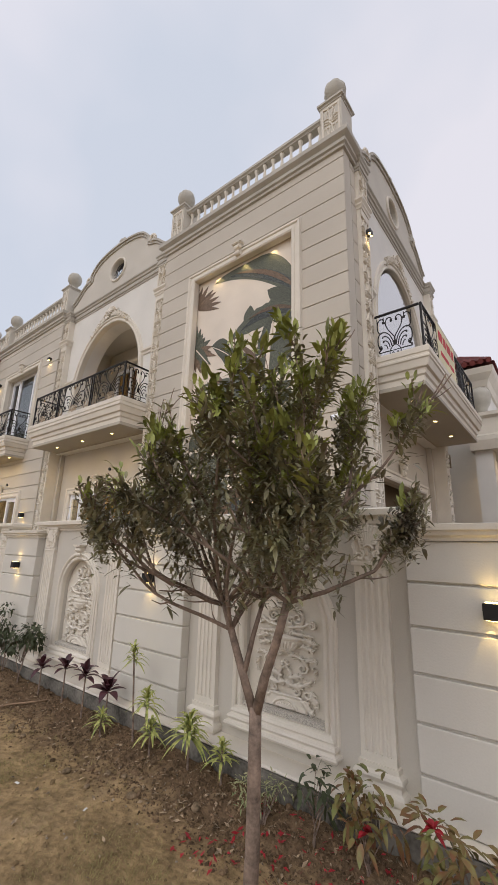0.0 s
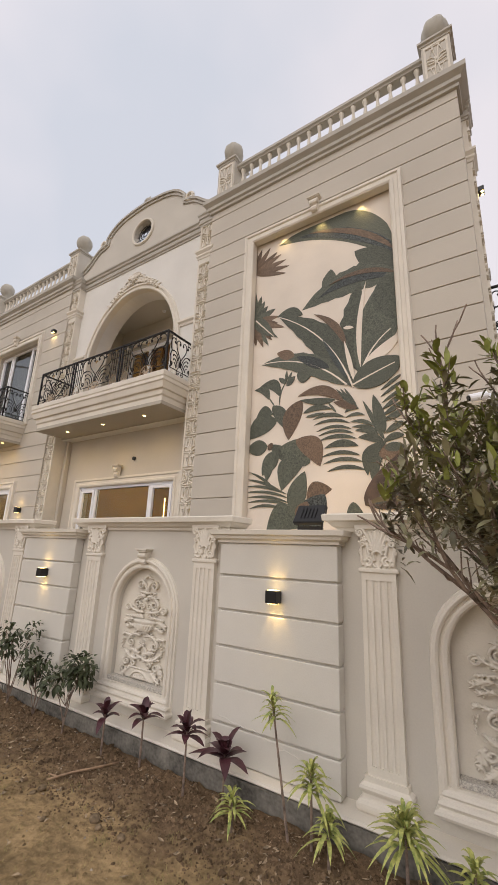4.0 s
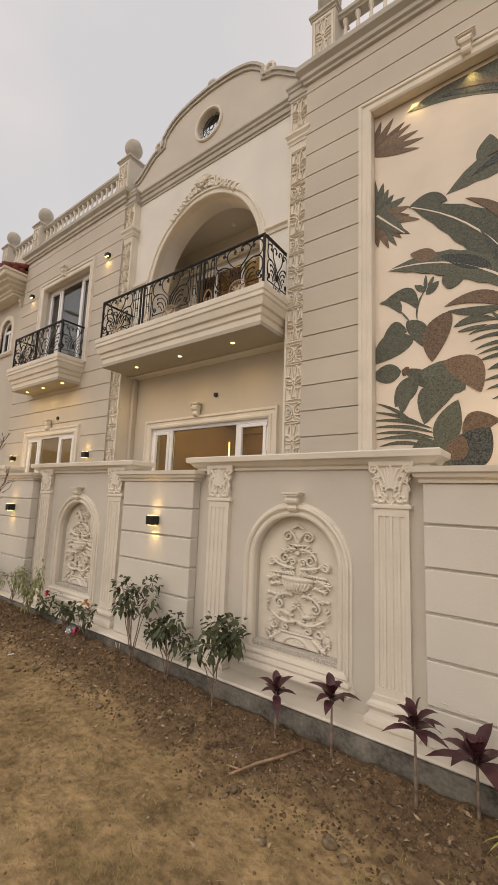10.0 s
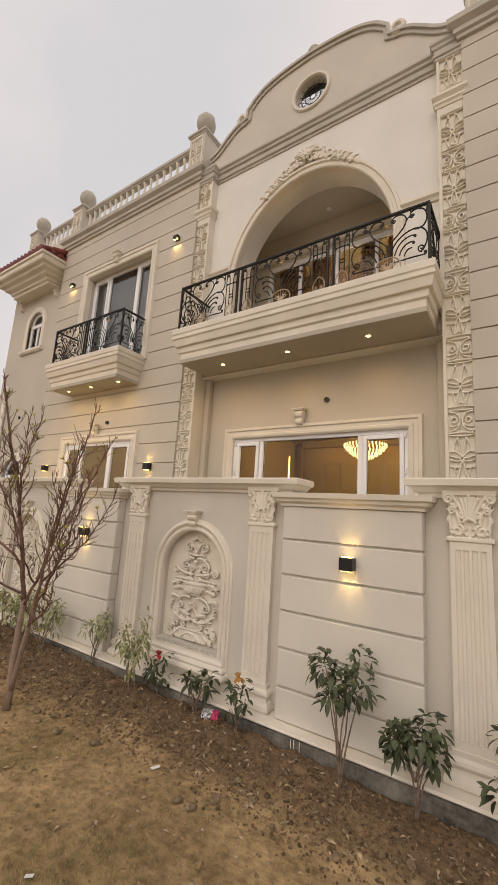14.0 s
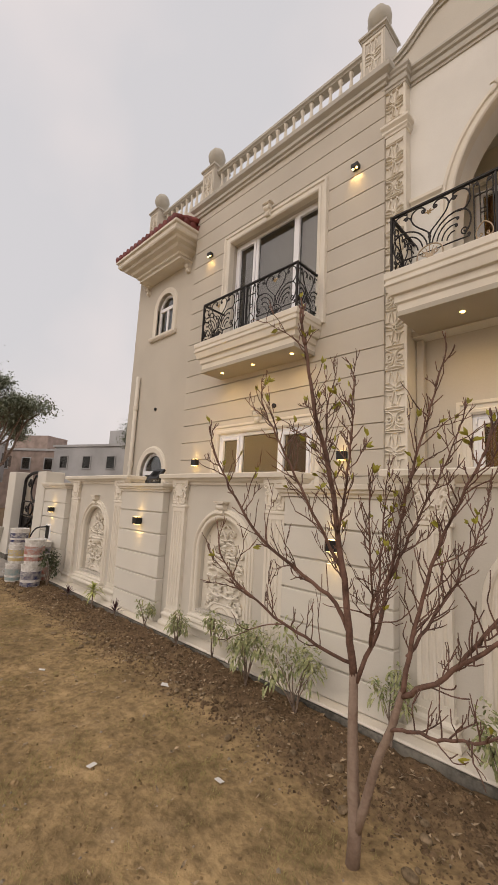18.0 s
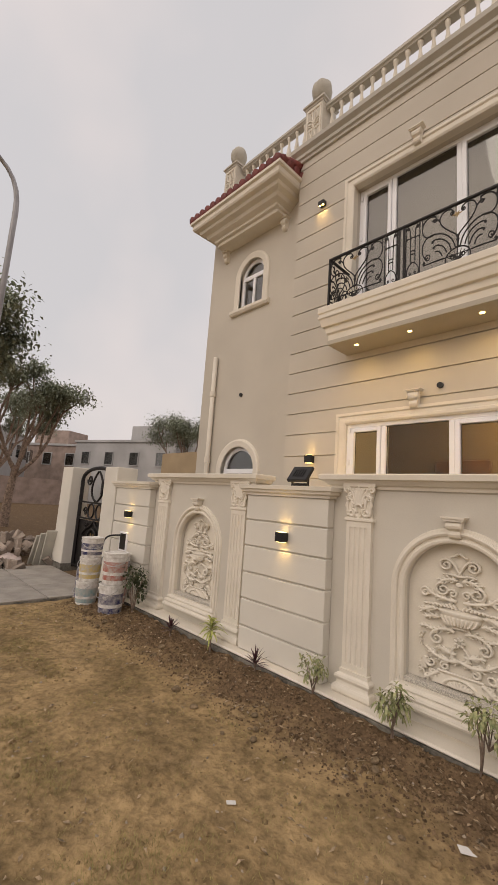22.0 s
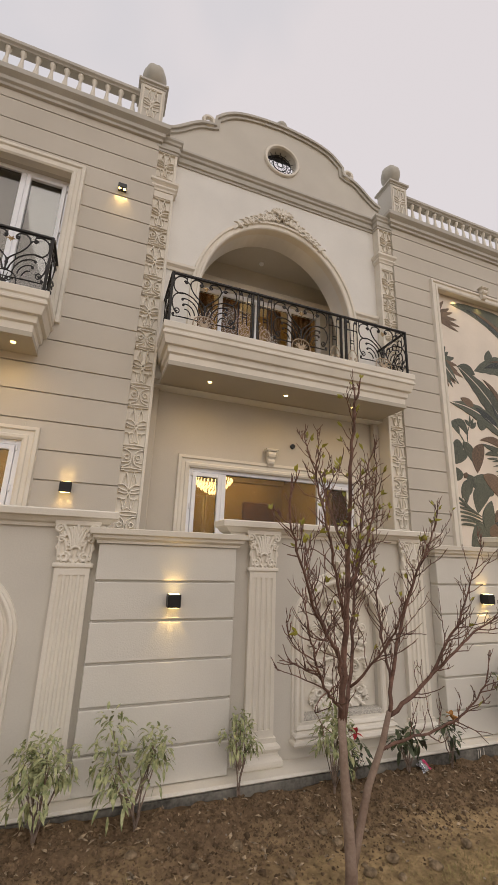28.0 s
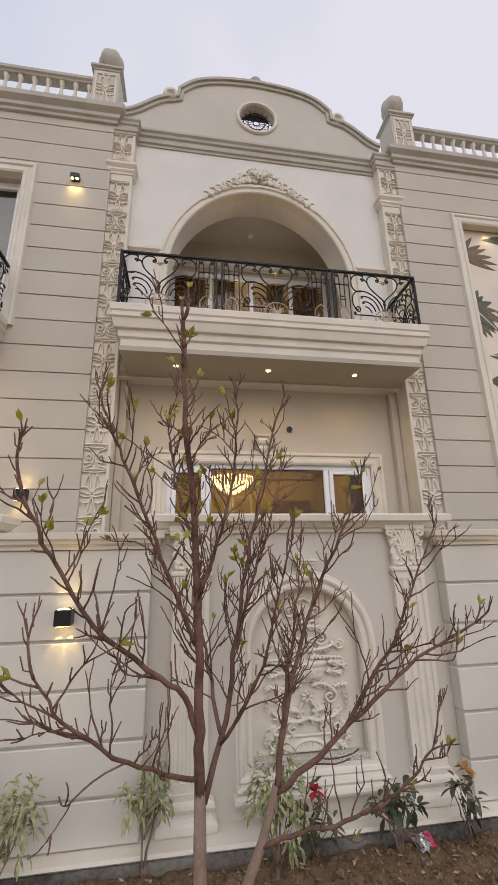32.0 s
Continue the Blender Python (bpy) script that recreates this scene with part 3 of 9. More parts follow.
def column_capital():
    bm = bmesh.new()
    box(bm, -0.135, 0.135, -0.055, 0, 1.425, 1.455, 0.004)
    box(bm, -0.155, 0.155, -0.06, 0, 1.715, 1.75, 0.004)
    # the bell behind the leaves
    vs = [(-0.115, 1.455), (0.115, 1.455), (0.10, 1.55), (0.135, 1.72), (-0.135, 1.72), (-0.10, 1.55)]
    slab_xz(bm, vs, [], -0.04, 0)
    y = -0.048
    bar2(bm, spiral(0.118, 1.69, 0.034, 1.6, math.pi * 0.9, -1), 0.011, y, 0.007, mirror=0, flat=1.5)
    bar2(bm, bez((0.02, 1.50), (0.03, 1.60), (0.06, 1.66), (0.088, 1.70)), 0.010, y, 0.012, mirror=0, flat=1.4)
    bar2(bm, spiral(0.065, 1.495, 0.036, 1.5, math.pi * 0.5, 1), 0.011, y, 0.007, mirror=0, flat=1.5)
    bar2(bm, bez((0.10, 1.50), (0.125, 1.56), (0.09, 1.60), (0.135, 1.635)), 0.013, y, 0.006, mirror=0, flat=1.3)
    bar2(bm, bez((0.10, 1.47), (0.13, 1.53), (0.085, 1.55), (0.125, 1.58)), 0.011, y, 0.005, mirror=0, flat=1.3)
    bar2(bm, bez((0.055, 1.54), (0.075, 1.60), (0.07, 1.64), (0.11, 1.66)), 0.012, y, 0.005, mirror=0, flat=1.3)
    bar2(bm, spiral(0.098, 1.615, 0.026, 1.4, math.pi * 0.8, -1, 12), 0.009, y - 0.003, 0.006, mirror=0, flat=1.4)
    bar2(bm, spiral(0.045, 1.585, 0.022, 1.3, math.pi * 0.3, 1, 12), 0.008, y - 0.004, 0.006, mirror=0, flat=1.4)
    bar2(bm, spiral(0.072, 1.655, 0.018, 1.3, math.pi * 0.2, -1, 10), 0.008, y - 0.003, 0.005, mirror=0, flat=1.4)
    bar2(bm, spiral(0.112, 1.555, 0.018, 1.2, math.pi * 0.6, -1, 10), 0.008, y, 0.005, mirror=0, flat=1.4)
    for k in range(3):
        bar2(bm, bez((0.015 + 0.03 * k, 1.46), (0.02 + 0.032 * k, 1.475), (0.03 + 0.034 * k, 1.485), (0.04 + 0.034 * k, 1.478), 5), 0.010, y, 0.006, mirror=0, flat=1.3)
    for k in range(-2, 3):
        bar2(bm, bez((k * 0.008, 1.56), (k * 0.012, 1.62), (k * 0.02, 1.67), (k * 0.026, 1.715 - 0.008 * abs(k))), 0.009, y - 0.004, 0.011, flat=1.4)
    bar2(bm, bez((-0.035, 1.54), (-0.02, 1.575), (0.02, 1.575), (0.035, 1.54)), 0.010, y - 0.006, flat=1.4)
    return fused(mesh_of("capital", bm, CREAM, True), 0.0035)


def column_base():
    bm = bmesh.new()
    prof = [(0.03, 0.05), (0.045, 0.056), (0.054, 0.07), (0.056, 0.085), (0.054, 0.10), (0.045, 0.115), (0.03, 0.122), (0.026, 0.13), (0.024, 0.145), (0.028, 0.155), (0.036, 0.162), (0.041, 0.175), (0.036, 0.19), (0.026, 0.197), (0.012, 0.205), (0.012, 0.236)]
    sweep(bm, [(-0.118, 0.0), (-0.118, -0.047), (0.118, -0.047), (0.118, 0.0)], prof + [(-0.002, 0.236), (-0.002, 0.05)])
    box(bm, -0.115, 0.115, -0.045, 0.0, 0.051, 0.235)
    return mesh_of("base", bm, CREAM)


col = thing("pilaster", pose(NICHES[0] - 0.765, WALL, 0), "cream fluted pilaster with an acanthus capital on the garden wall", "pilaster", "pilasters of the garden wall")
part("shaft", column_shaft(), CREAM, col)
part("capital", column_capital(), CREAM, col, "carved scroll and leaf capital")
part("base", column_base(), CREAM, col)
for c in NICHES:
    for s in (-1, 1):
        if (c, s) != (NICHES[0], -1):
            copy_thing(col, pose(c + s * 0.765, WALL, 0))


# ---- niche surround and its relief ----
def niche_relief():
    """A carved urn of flowers on scrolls, symmetric about x = 0."""
    bm = bmesh.new()
    y = -0.010

    def s(pts, r, r1=None, dy=0.0):
        bar2(bm, pts, r * 1.14, y - dy, r1 and r1 * 1.14, 6, 1.35, mirror=0)

    def leafy(pts, r, r1, n=5, size=0.026, way=1):
        """A stem with curled leaflets along it."""
        s(pts, r, r1)
        for k in range(n):
            i = 1 + int((len(pts) - 3) * (k + 0.5) / n)
            p, q = Vector(pts[i]), Vector(pts[i + 1])
            d = (q - p).normalized()
            for side in (way, -way):
                g = size * (1.0 if (k % 2) == (side > 0) else 0.72)
                nn = Vector((-d.y, d.x)) * side
                e = p + nn * g + d * g * 0.7
                s(bez(tuple(p), tuple(p + nn * g * 0.5), tuple(e - d * g * 0.2), tuple(e + d * g * 0.25), 4), 0.0080, 0.0040)

    # heart-shaped crest
    s(bez((0.0, 1.115), (0.02, 1.16), (0.03, 1.20), (0.075, 1.215)), 0.008, 0.009)
    s(spiral(0.078, 1.172, 0.042, 1.5, math.pi * 0.5, -1), 0.009, 0.006)
    s(bez((0.0, 1.262), (0.018, 1.25), (0.03, 1.232), (0.05, 1.235)), 0.010, 0.006)
    s(bez((0.0, 1.10), (0.04, 1.105), (0.07, 1.115), (0.10, 1.10)), 0.010, 0.004)
    # flower scrolls over the bowl
    leafy(bez((0.015, 1.07), (0.06, 1.08), (0.09, 1.07), (0.125, 1.035), 9), 0.009, 0.007, 4)
    s(spiral(0.098, 0.995, 0.048, 1.6, math.pi * 0.45, -1), 0.009, 0.006)
    leafy(bez((0.02, 0.925), (0.08, 0.93), (0.16, 0.93), (0.195, 0.985), 9), 0.010, 0.008, 5)
    s(spiral(0.205, 0.955, 0.034, 1.5, math.pi * 0.6, -1), 0.008, 0.006)
    s(spiral(0.040, 0.975, 0.030, 1.3, math.pi * 0.2, 1), 0.008, 0.006)
    for k in range(5):
        a = math.pi * (0.1 + 0.2 * k)
        s([(0.0, 1.035), (0.022 * math.cos(a), 1.035 + 0.026 * math.sin(a))], 0.009, 0.007, 0.006)
    for k in range(9):
        u = 0.018 + 0.022 * k
        s(bez((u, 0.872), (u + 0.004, 0.885), (u + 0.012, 0.90 - 0.002 * k), (u + 0.022, 0.902 - 0.004 * k), 4), 0.008, 0.006, 0.003)
    # bowl
    lathe(bm, [(0.0, 0.735), (0.04, 0.735), (0.06, 0.742), (0.045, 0.757), (0.095, 0.775), (0.115, 0.805), (0.118, 0.825), (0.132, 0.84), (0.134, 0.855), (0.11, 0.862), (0.0, 0.868)], 22, (0, 0.0, 0), 1.0, 0.34)
    for k in range(-4, 5):
        bar2(bm, bez((k * 0.017, 0.765), (k * 0.022, 0.78), (k * 0.025, 0.80), (k * 0.026, 0.82), 5), 0.0065, y - 0.030 * math.cos(k * 0.25))
    # leaves at the sides of the bowl
    leafy(bez((0.135, 0.845), (0.17, 0.88), (0.20, 0.80), (0.25, 0.835), 9), 0.011, 0.006, 5)
    leafy(bez((0.12, 0.79), (0.16, 0.82), (0.18, 0.76), (0.225, 0.785), 9), 0.009, 0.005, 4, 0.02)
    # middle tier
    leafy(bez((0.03, 0.715), (0.08, 0.74), (0.12, 0.72), (0.165, 0.68), 9), 0.010, 0.008, 4)
    s(spiral(0.135, 0.645, 0.042, 1.5, math.pi * 0.4, -1), 0.009, 0.006)
    leafy(bez((0.16, 0.70), (0.20, 0.73), (0.22, 0.70), (0.245, 0.715), 7), 0.008, 0.005, 3, 0.018)
    for i, (u, z) in enumerate(((0.215, 0.66), (0.235, 0.65), (0.222, 0.635), (0.238, 0.622), (0.225, 0.608), (0.232, 0.59), (0.226, 0.572))):
        s([(u - 0.004, z), (u + 0.004, z)], 0.011 - 0.0006 * i, 0.010 - 0.0006 * i, 0.004)
    for k in range(7):
        a = k * 2 * math.pi / 7
        bar2(bm, [(0.012 * math.cos(a), 0.655 + 0.012 * math.sin(a)), (0.034 * math.cos(a), 0.655 + 0.034 * math.sin(a))], 0.008, y - 0.008, 0.010)
    s(bez((0.02, 0.62), (0.05, 0.60), (0.06, 0.56), (0.03, 0.53)), 0.009, 0.008)
    # swags
    leafy(bez((0.0, 0.535), (0.06, 0.50), (0.14, 0.51), (0.20, 0.575), 11), 0.011, 0.008, 7)
    leafy(bez((0.02, 0.57), (0.07, 0.56), (0.10, 0.60), (0.14, 0.585), 9), 0.009, 0.006, 5, 0.02)
    s(spiral(0.085, 0.475, 0.032, 1.4, math.pi * 0.7, -1), 0.008, 0.006)
    s(spiral(0.17, 0.475, 0.036, 1.4, math.pi * 0.3, -1), 0.009, 0.006)
    leafy(bez((0.20, 0.50), (0.225, 0.46), (0.205, 0.42), (0.24, 0.385), 9), 0.010, 0.006, 5)
    bar2(bm, [(-0.13, 0.438), (0.13, 0.438)], 0.009, y - 0.004)
    # plinth with a fan
    slab_xz(bm, [(-0.165, 0.345), (0.165, 0.345), (0.118, 0.43), (-0.118, 0.43)], [], y - 0.004, 0.0)
    s(bez((0.0, 0.412), (0.05, 0.41), (0.085, 0.385), (0.095, 0.35)), 0.008, 0.008, 0.004)
    for k in range(5):
        a = math.pi * (0.06 + 0.11 * k)
        s([(0.015 * math.cos(a), 0.352), (0.07 * math.cos(a), 0.352 + 0.045 * math.sin(a))], 0.006, 0.007, 0.005)
    leafy(bez((0.12, 0.425), (0.16, 0.40), (0.17, 0.37), (0.215, 0.352), 9), 0.011, 0.007, 5, 0.022)
    s(spiral(0.155, 0.418, 0.022, 1.2, 0.6, -1, 10), 0.007, 0.005)
    return fused(mesh_of("relief", bm, CREAM, True), 0.0032)


def niche_moulding():
    bm = bmesh.new()
    arch_band(bm, 0, 0.375, 0.17, 0.96, 0.375, [(-0.004, 0.03), (-0.004, -0.012), (0.006, -0.026), (0.022, -0.030), (0.032, -0.024), (0.036, -0.014), (0.05, -0.014), (0.056, -0.032), (0.07, -0.040), (0.084, -0.034), (0.088, -0.018), (0.104, -0.016), (0.11, 0.0)])
    return mesh_of("moulding", bm, CREAM)


def niche_sill():
    bm = bmesh.new()
    prof = [(0.07, 0.155), (0.088, 0.16), (0.094, 0.175), (0.088, 0.19), (0.07, 0.196), (0.066, 0.204), (0.07, 0.21), (0.076, 0.222), (0.068, 0.236), (0.05, 0.242), (0.046, 0.25), (0.054, 0.262), (0.046, 0.276), (0.03, 0.282), (0.026, 0.29), (0.026, 0.298), (0.0, 0.30)]
    sweep(bm, [(-0.405, 0.0), (-0.405, -0.002), (0.405, -0.002), (0.405, 0.0)], prof + [(-0.002, 0.30), (-0.002, 0.155)])
    box(bm, -0.40, 0.40, -0.03, 0.074, 0.225, 0.302)
    return mesh_of("sill", bm, CREAM)


def console(bm, top, half, reach, height):
    """A small console: a flared cap, a rolled bulb under it and a tapering neck; top is the cap's upper edge."""
    slab_xz(bm, [(-half, top - 0.014), (half, top - 0.014), (half * 1.06, top), (-half * 1.06, top)], [], -reach, 0)
    slab_xz(bm, [(-half * 0.72, top - 0.032), (half * 0.72, top - 0.032), (half, top - 0.0145), (-half, top - 0.0145)], [], -reach * 0.9, 0)
    z = top - 0.032
    prof = [(0.0, 0.0), (-0.62, 0.0), (-0.80, -0.10), (-0.86, -0.25), (-0.78, -0.40), (-0.58, -0.48), (-0.50, -0.54), (-0.60, -0.60), (-0.66, -0.72), (-0.58, -0.86), (-0.42, -0.95), (0.0, -1.0)]
    rows = []
    for q in (-1, 1):
        rows.append([bm.verts.new((q * half * (0.66 - 0.18 * min(1.0, -v * 1.2)) * (0.82 if -0.58 < v < -0.50 else 1.0), u * reach, z + v * height)) for u, v in prof])
    for i in range(len(prof)):
        j = (i + 1) % len(prof)
        bm.faces.new((rows[0][i], rows[0][j], rows[1][j], rows[1][i]))
    bm.faces.new(rows[0][::-1])
    bm.faces.new(rows[1])
    for q in (-1, 1):
        tube(bm, [(q * half * 0.60, -reach * 0.62, z - 0.25 * height), (q * half * 0.72, -reach * 0.62, z - 0.25 * height)], 0.20 * height, 0.14 * height, 10)
    return bm


def keystone():
    return mesh_of("keystone", console(bmesh.new(), 1.52, 0.078, 0.095, 0.125), CREAM)


nic = thing("niche", pose(NICHES[0], WALL, 0), "cream arched wall niche with a carved urn and scroll relief", "niche", "niches of the garden wall")
part("moulding", niche_moulding(), CREAM, nic)
part("sill", niche_sill(), CREAM, nic)
part("keystone", keystone(), CREAM, nic)
part("ledge", boxed(-0.372, 0.372, -0.012, 0.074, 0.3025, 0.338, bevel=0.004), TERRAZZO, nic, "rough grey terrazzo ledge")
rel = part("relief", niche_relief(), CREAM, nic, "carved urn of flowers and scrolls")
rel.location, rel.scale = (0, 0.073, 0), (1.17, 1.55, 1)
for c in NICHES[1:]:
    copy_thing(nic, pose(c, WALL, 0))


# ---- peeling paint over the lowest groove of one panel ----
rng = random.Random(31)
peel = [o for o in bpy.data.objects if o.name.startswith("wall_panel_bay")][1]
for z0, a, b in ((0.335, -0.46, 0.20), (0.27, -0.10, 0.46)):
    pts = []
    for k in range(26):
        f = k / 25
        pts.append((PANELS[1] + a + (b - a) * f, 2.799, z0 - 0.10 * f + 0.028 * noise.noise((f * 7, z0 * 9, 2)) + rng.uniform(-0.004, 0.004)))
    part("paint_ridge", tube(bmesh.new(), pts, 0.0028, 0.0016, 4), PANEL, peel, "raised edge of peeling paint")


# ---- wall sconces that shine up and down ----
def sconce(m, label, w=0.094, h=0.088, d=0.085, power=2.2):
    t = thing("wall_sconce", m, label, "wall lamp", "up and down wall lamps")
    bm = bmesh.new()
    box(bm, -w / 2, w / 2, -d - 0.012, -0.012, -h / 2, h / 2, 0.004)
    part("housing", bm, BLACK, t)
    part("back_plate", boxed(-w / 2 + 0.01, w / 2 - 0.01, -0.012, 0.0, -h / 2 + 0.01, h / 2 - 0.01), BLACK, t)
    for s in (-1, 1):
        z = s * (h / 2 + 0.001)
        part("lens", boxed(-w / 2 + 0.012, w / 2 - 0.012, -d, -0.025, min(z, z + s * 0.003), max(z, z + s * 0.003)), LAMP_WARM, t, "glowing warm lens")
        for k in (-0.22, 0.22):
            li = bpy.data.lights.new("sconce_beam", "SPOT")
            li.energy, li.color, li.spot_size, li.spot_blend, li.shadow_soft_size = power * (0.55 if s > 0 else 0.8), (1.0, 0.66, 0.22), radians(46), 0.22, 0.005
            ob = new("sconce_beam", li)
            ob.parent = t
            ob.matrix_local = look((k * w, -0.04, s * (h / 2 + 0.012)), (k * w * 2.0, 0.0, s * (h / 2 + 0.17)))
    return t


for c in PANELS:
    sconce(pose(c + (0.035 if c < -1 else -0.035), 2.80, 1.215), "black box wall lamp lit warm on a wall panel", power=1.5)
for x, z in ((-13.53, 2.19), (-10.49, 2.18)):
    sconce(pose(x, FACE, z), "black box wall lamp lit warm on the facade", 0.12, 0.11, power=1.4)
for m in (pose(-13.53, FACE, 6.25), pose(-10.36, FACE, 6.26), pose(-1.83, 5.015, 6.12, 0, 0, 90)):
    t = thing("wall_sconce", m, "small black wall lamp with two warm spots on the upper facade", "wall lamp", "upper facade wall lamps")
    part("housing", boxed(-0.055, 0.055, -0.085, 0, -0.018, 0.055, bevel=0.006), BLACK, t)
    for k in (-0.03, 0.03):
        part("lens", lathe(bmesh.new(), [(0.0, -0.024), (0.017, -0.024), (0.019, -0.018), (0.0, -0.018)], 10, (k, -0.06, 0)), LAMP_WARM, t)
        li = bpy.data.lights.new("sconce_beam", "SPOT")
        li.energy, li.color, li.spot_size, li.spot_blend, li.shadow_soft_size = 2.2, (1.0, 0.66, 0.22), radians(70), 0.6, 0.01
        ob = new("sconce_beam", li)
        ob.parent = t
        ob.matrix_local = look((k, -0.06, -0.03), (k * 1.5, 0.0, -0.2))

# ---- facade: mural bay and window bay ----
MU0, MU1, MUZ0, MUZ1 = -4.89, -2.78, 1.6, 6.29
banded_wall("wall_mural_bay", A0, A1, FACE, 0.0, 7.32, JOINTS, [(MU0 - 0.04, MU1 + 0.04, MUZ0, MUZ1 + 0.04)], BEIGE, "beige facade of grooved courses round a tall mural")
UW = (-12.96, -10.99, 4.10, 6.27)
LW = (-12.95, -10.985, 1.20, 2.65)
banded_wall("wall_window_bay", C0, B0, FACE, 0.0, 7.32, JOINTS, [UW, LW], BEIGE, "beige facade of grooved courses round two windows")
bm = sweep(bmesh.new(), [(C0, 6.0), (C0, FACE), (B0 + 0.0, FACE), (B0 + 0.0, FACE + 0.3)], CORNICE)
tagged(new("trim", mesh_of("trim", bm, GREIGE)), "taupe moulded cornice under the roof parapet", "cornice", kind="structure")
ret = tagged(new("wall_corner_return", mesh_of("wall_corner_return", boxed(A1 - 0.3, A1 - 0.018, FACE + 0.235, FACE + 0.46, 0.0, 7.28), BEIGE)), "beige corner return of the grooved facade", "wall", kind="structure")
for a, b in zip([0.0] + JOINTS, JOINTS + [7.3]):
    if b - a > 0.05:
        part("course", boxed(A1 - 0.29, A1, FACE + 0.236, FACE + 0.43, a + 0.008, min(b, 7.28) - 0.008, bevel=0.004), BEIGE, ret)
bm = sweep(bmesh.new(), [(A0, FACE + 0.3), (A0, FACE), (A1, FACE), (A1, FACE + 0.4)], CORNICE)
tagged(new("trim", mesh_of("trim", bm, GREIGE)), "taupe moulded cornice under the roof parapet", "cornice", kind="structure")
# core of the house: flat roof, floor between storeys, back and side walls
tagged(new("roof_slab", mesh_of("roof_slab", boxed(C0 + 0.05, A1 - 0.2, FACE + 0.24, 13, 7.22, 7.5), STONE)), "flat concrete roof behind the parapet", "roof", kind="structure")
tagged(new("floor_slab", mesh_of("floor_slab", boxed(C0 + 0.05, A1 - 0.3, 4.95, 13, 3.62, 3.95), ROOM_GREY)), "concrete floor between the storeys", "floor", kind="structure")
tagged(new("wall_west", mesh_of("wall_west", boxed(C0, C0 + 0.2, FACE + 0.23, 13, 0, 7.21), BEIGE)), "plain beige side wall", "wall", kind="structure")
tagged(new("wall_north", mesh_of("wall_north", boxed(C0 + 0.2, A1 - 0.2, 12.8, 13, 0, 7.21), BEIGE)), "plain beige back wall", "wall", kind="structure")
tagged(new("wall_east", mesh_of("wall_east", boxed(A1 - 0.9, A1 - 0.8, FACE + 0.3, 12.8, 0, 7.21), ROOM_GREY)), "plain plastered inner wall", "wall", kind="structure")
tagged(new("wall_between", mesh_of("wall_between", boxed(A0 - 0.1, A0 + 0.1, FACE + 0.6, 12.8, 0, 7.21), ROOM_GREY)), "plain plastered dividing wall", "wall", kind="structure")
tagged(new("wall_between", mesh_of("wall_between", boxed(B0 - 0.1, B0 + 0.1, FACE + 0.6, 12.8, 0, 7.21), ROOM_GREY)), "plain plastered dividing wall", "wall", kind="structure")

# ---- frames round mural and windows ----
ARCHITRAVE = [(-0.004, 0.08), (-0.004, -0.03), (0.02, -0.045), (0.05, -0.045), (0.06, -0.03), (0.10, -0.03), (0.115, -0.05), (0.15, -0.05), (0.16, 0.0), (0.16, 0.06)]


def architrave(name, x0, x1, z0, z1, y, label, bottom=False):
    me = mesh_of(name, rect_band(bmesh.new(), x0, x1, z0, z1, [(o, y + d) for o, d in ARCHITRAVE], bottom), CREAM)
    return tagged(new(name, me), label, "moulding", kind="structure")


def bracket(m, label="cream carved keystone bracket over an opening", s=1.0):
    t = thing("keystone_bracket", m @ Matrix.Scale(s, 4), label, "bracket", "keystone brackets")
    part("scroll", console(bmesh.new(), 0.135, 0.105, 0.125, 0.22), CREAM, t)


architrave("trim", MU0, MU1, MUZ0, MUZ1, FACE, "cream moulded frame round the mural")
architrave("trim", UW[0], UW[1], UW[2], UW[3], FACE, "cream moulded frame round an upper window")
architrave("trim", LW[0], LW[1], LW[2], LW[3], FACE, "cream moulded frame round a lower window")
bracket(pose(-3.82, FACE - 0.03, 6.42), s=0.9)
bracket(pose(-12.0, FACE - 0.03, 6.42), s=0.9)
bracket(pose(-12.0, FACE - 0.03, 2.86), s=0.9)


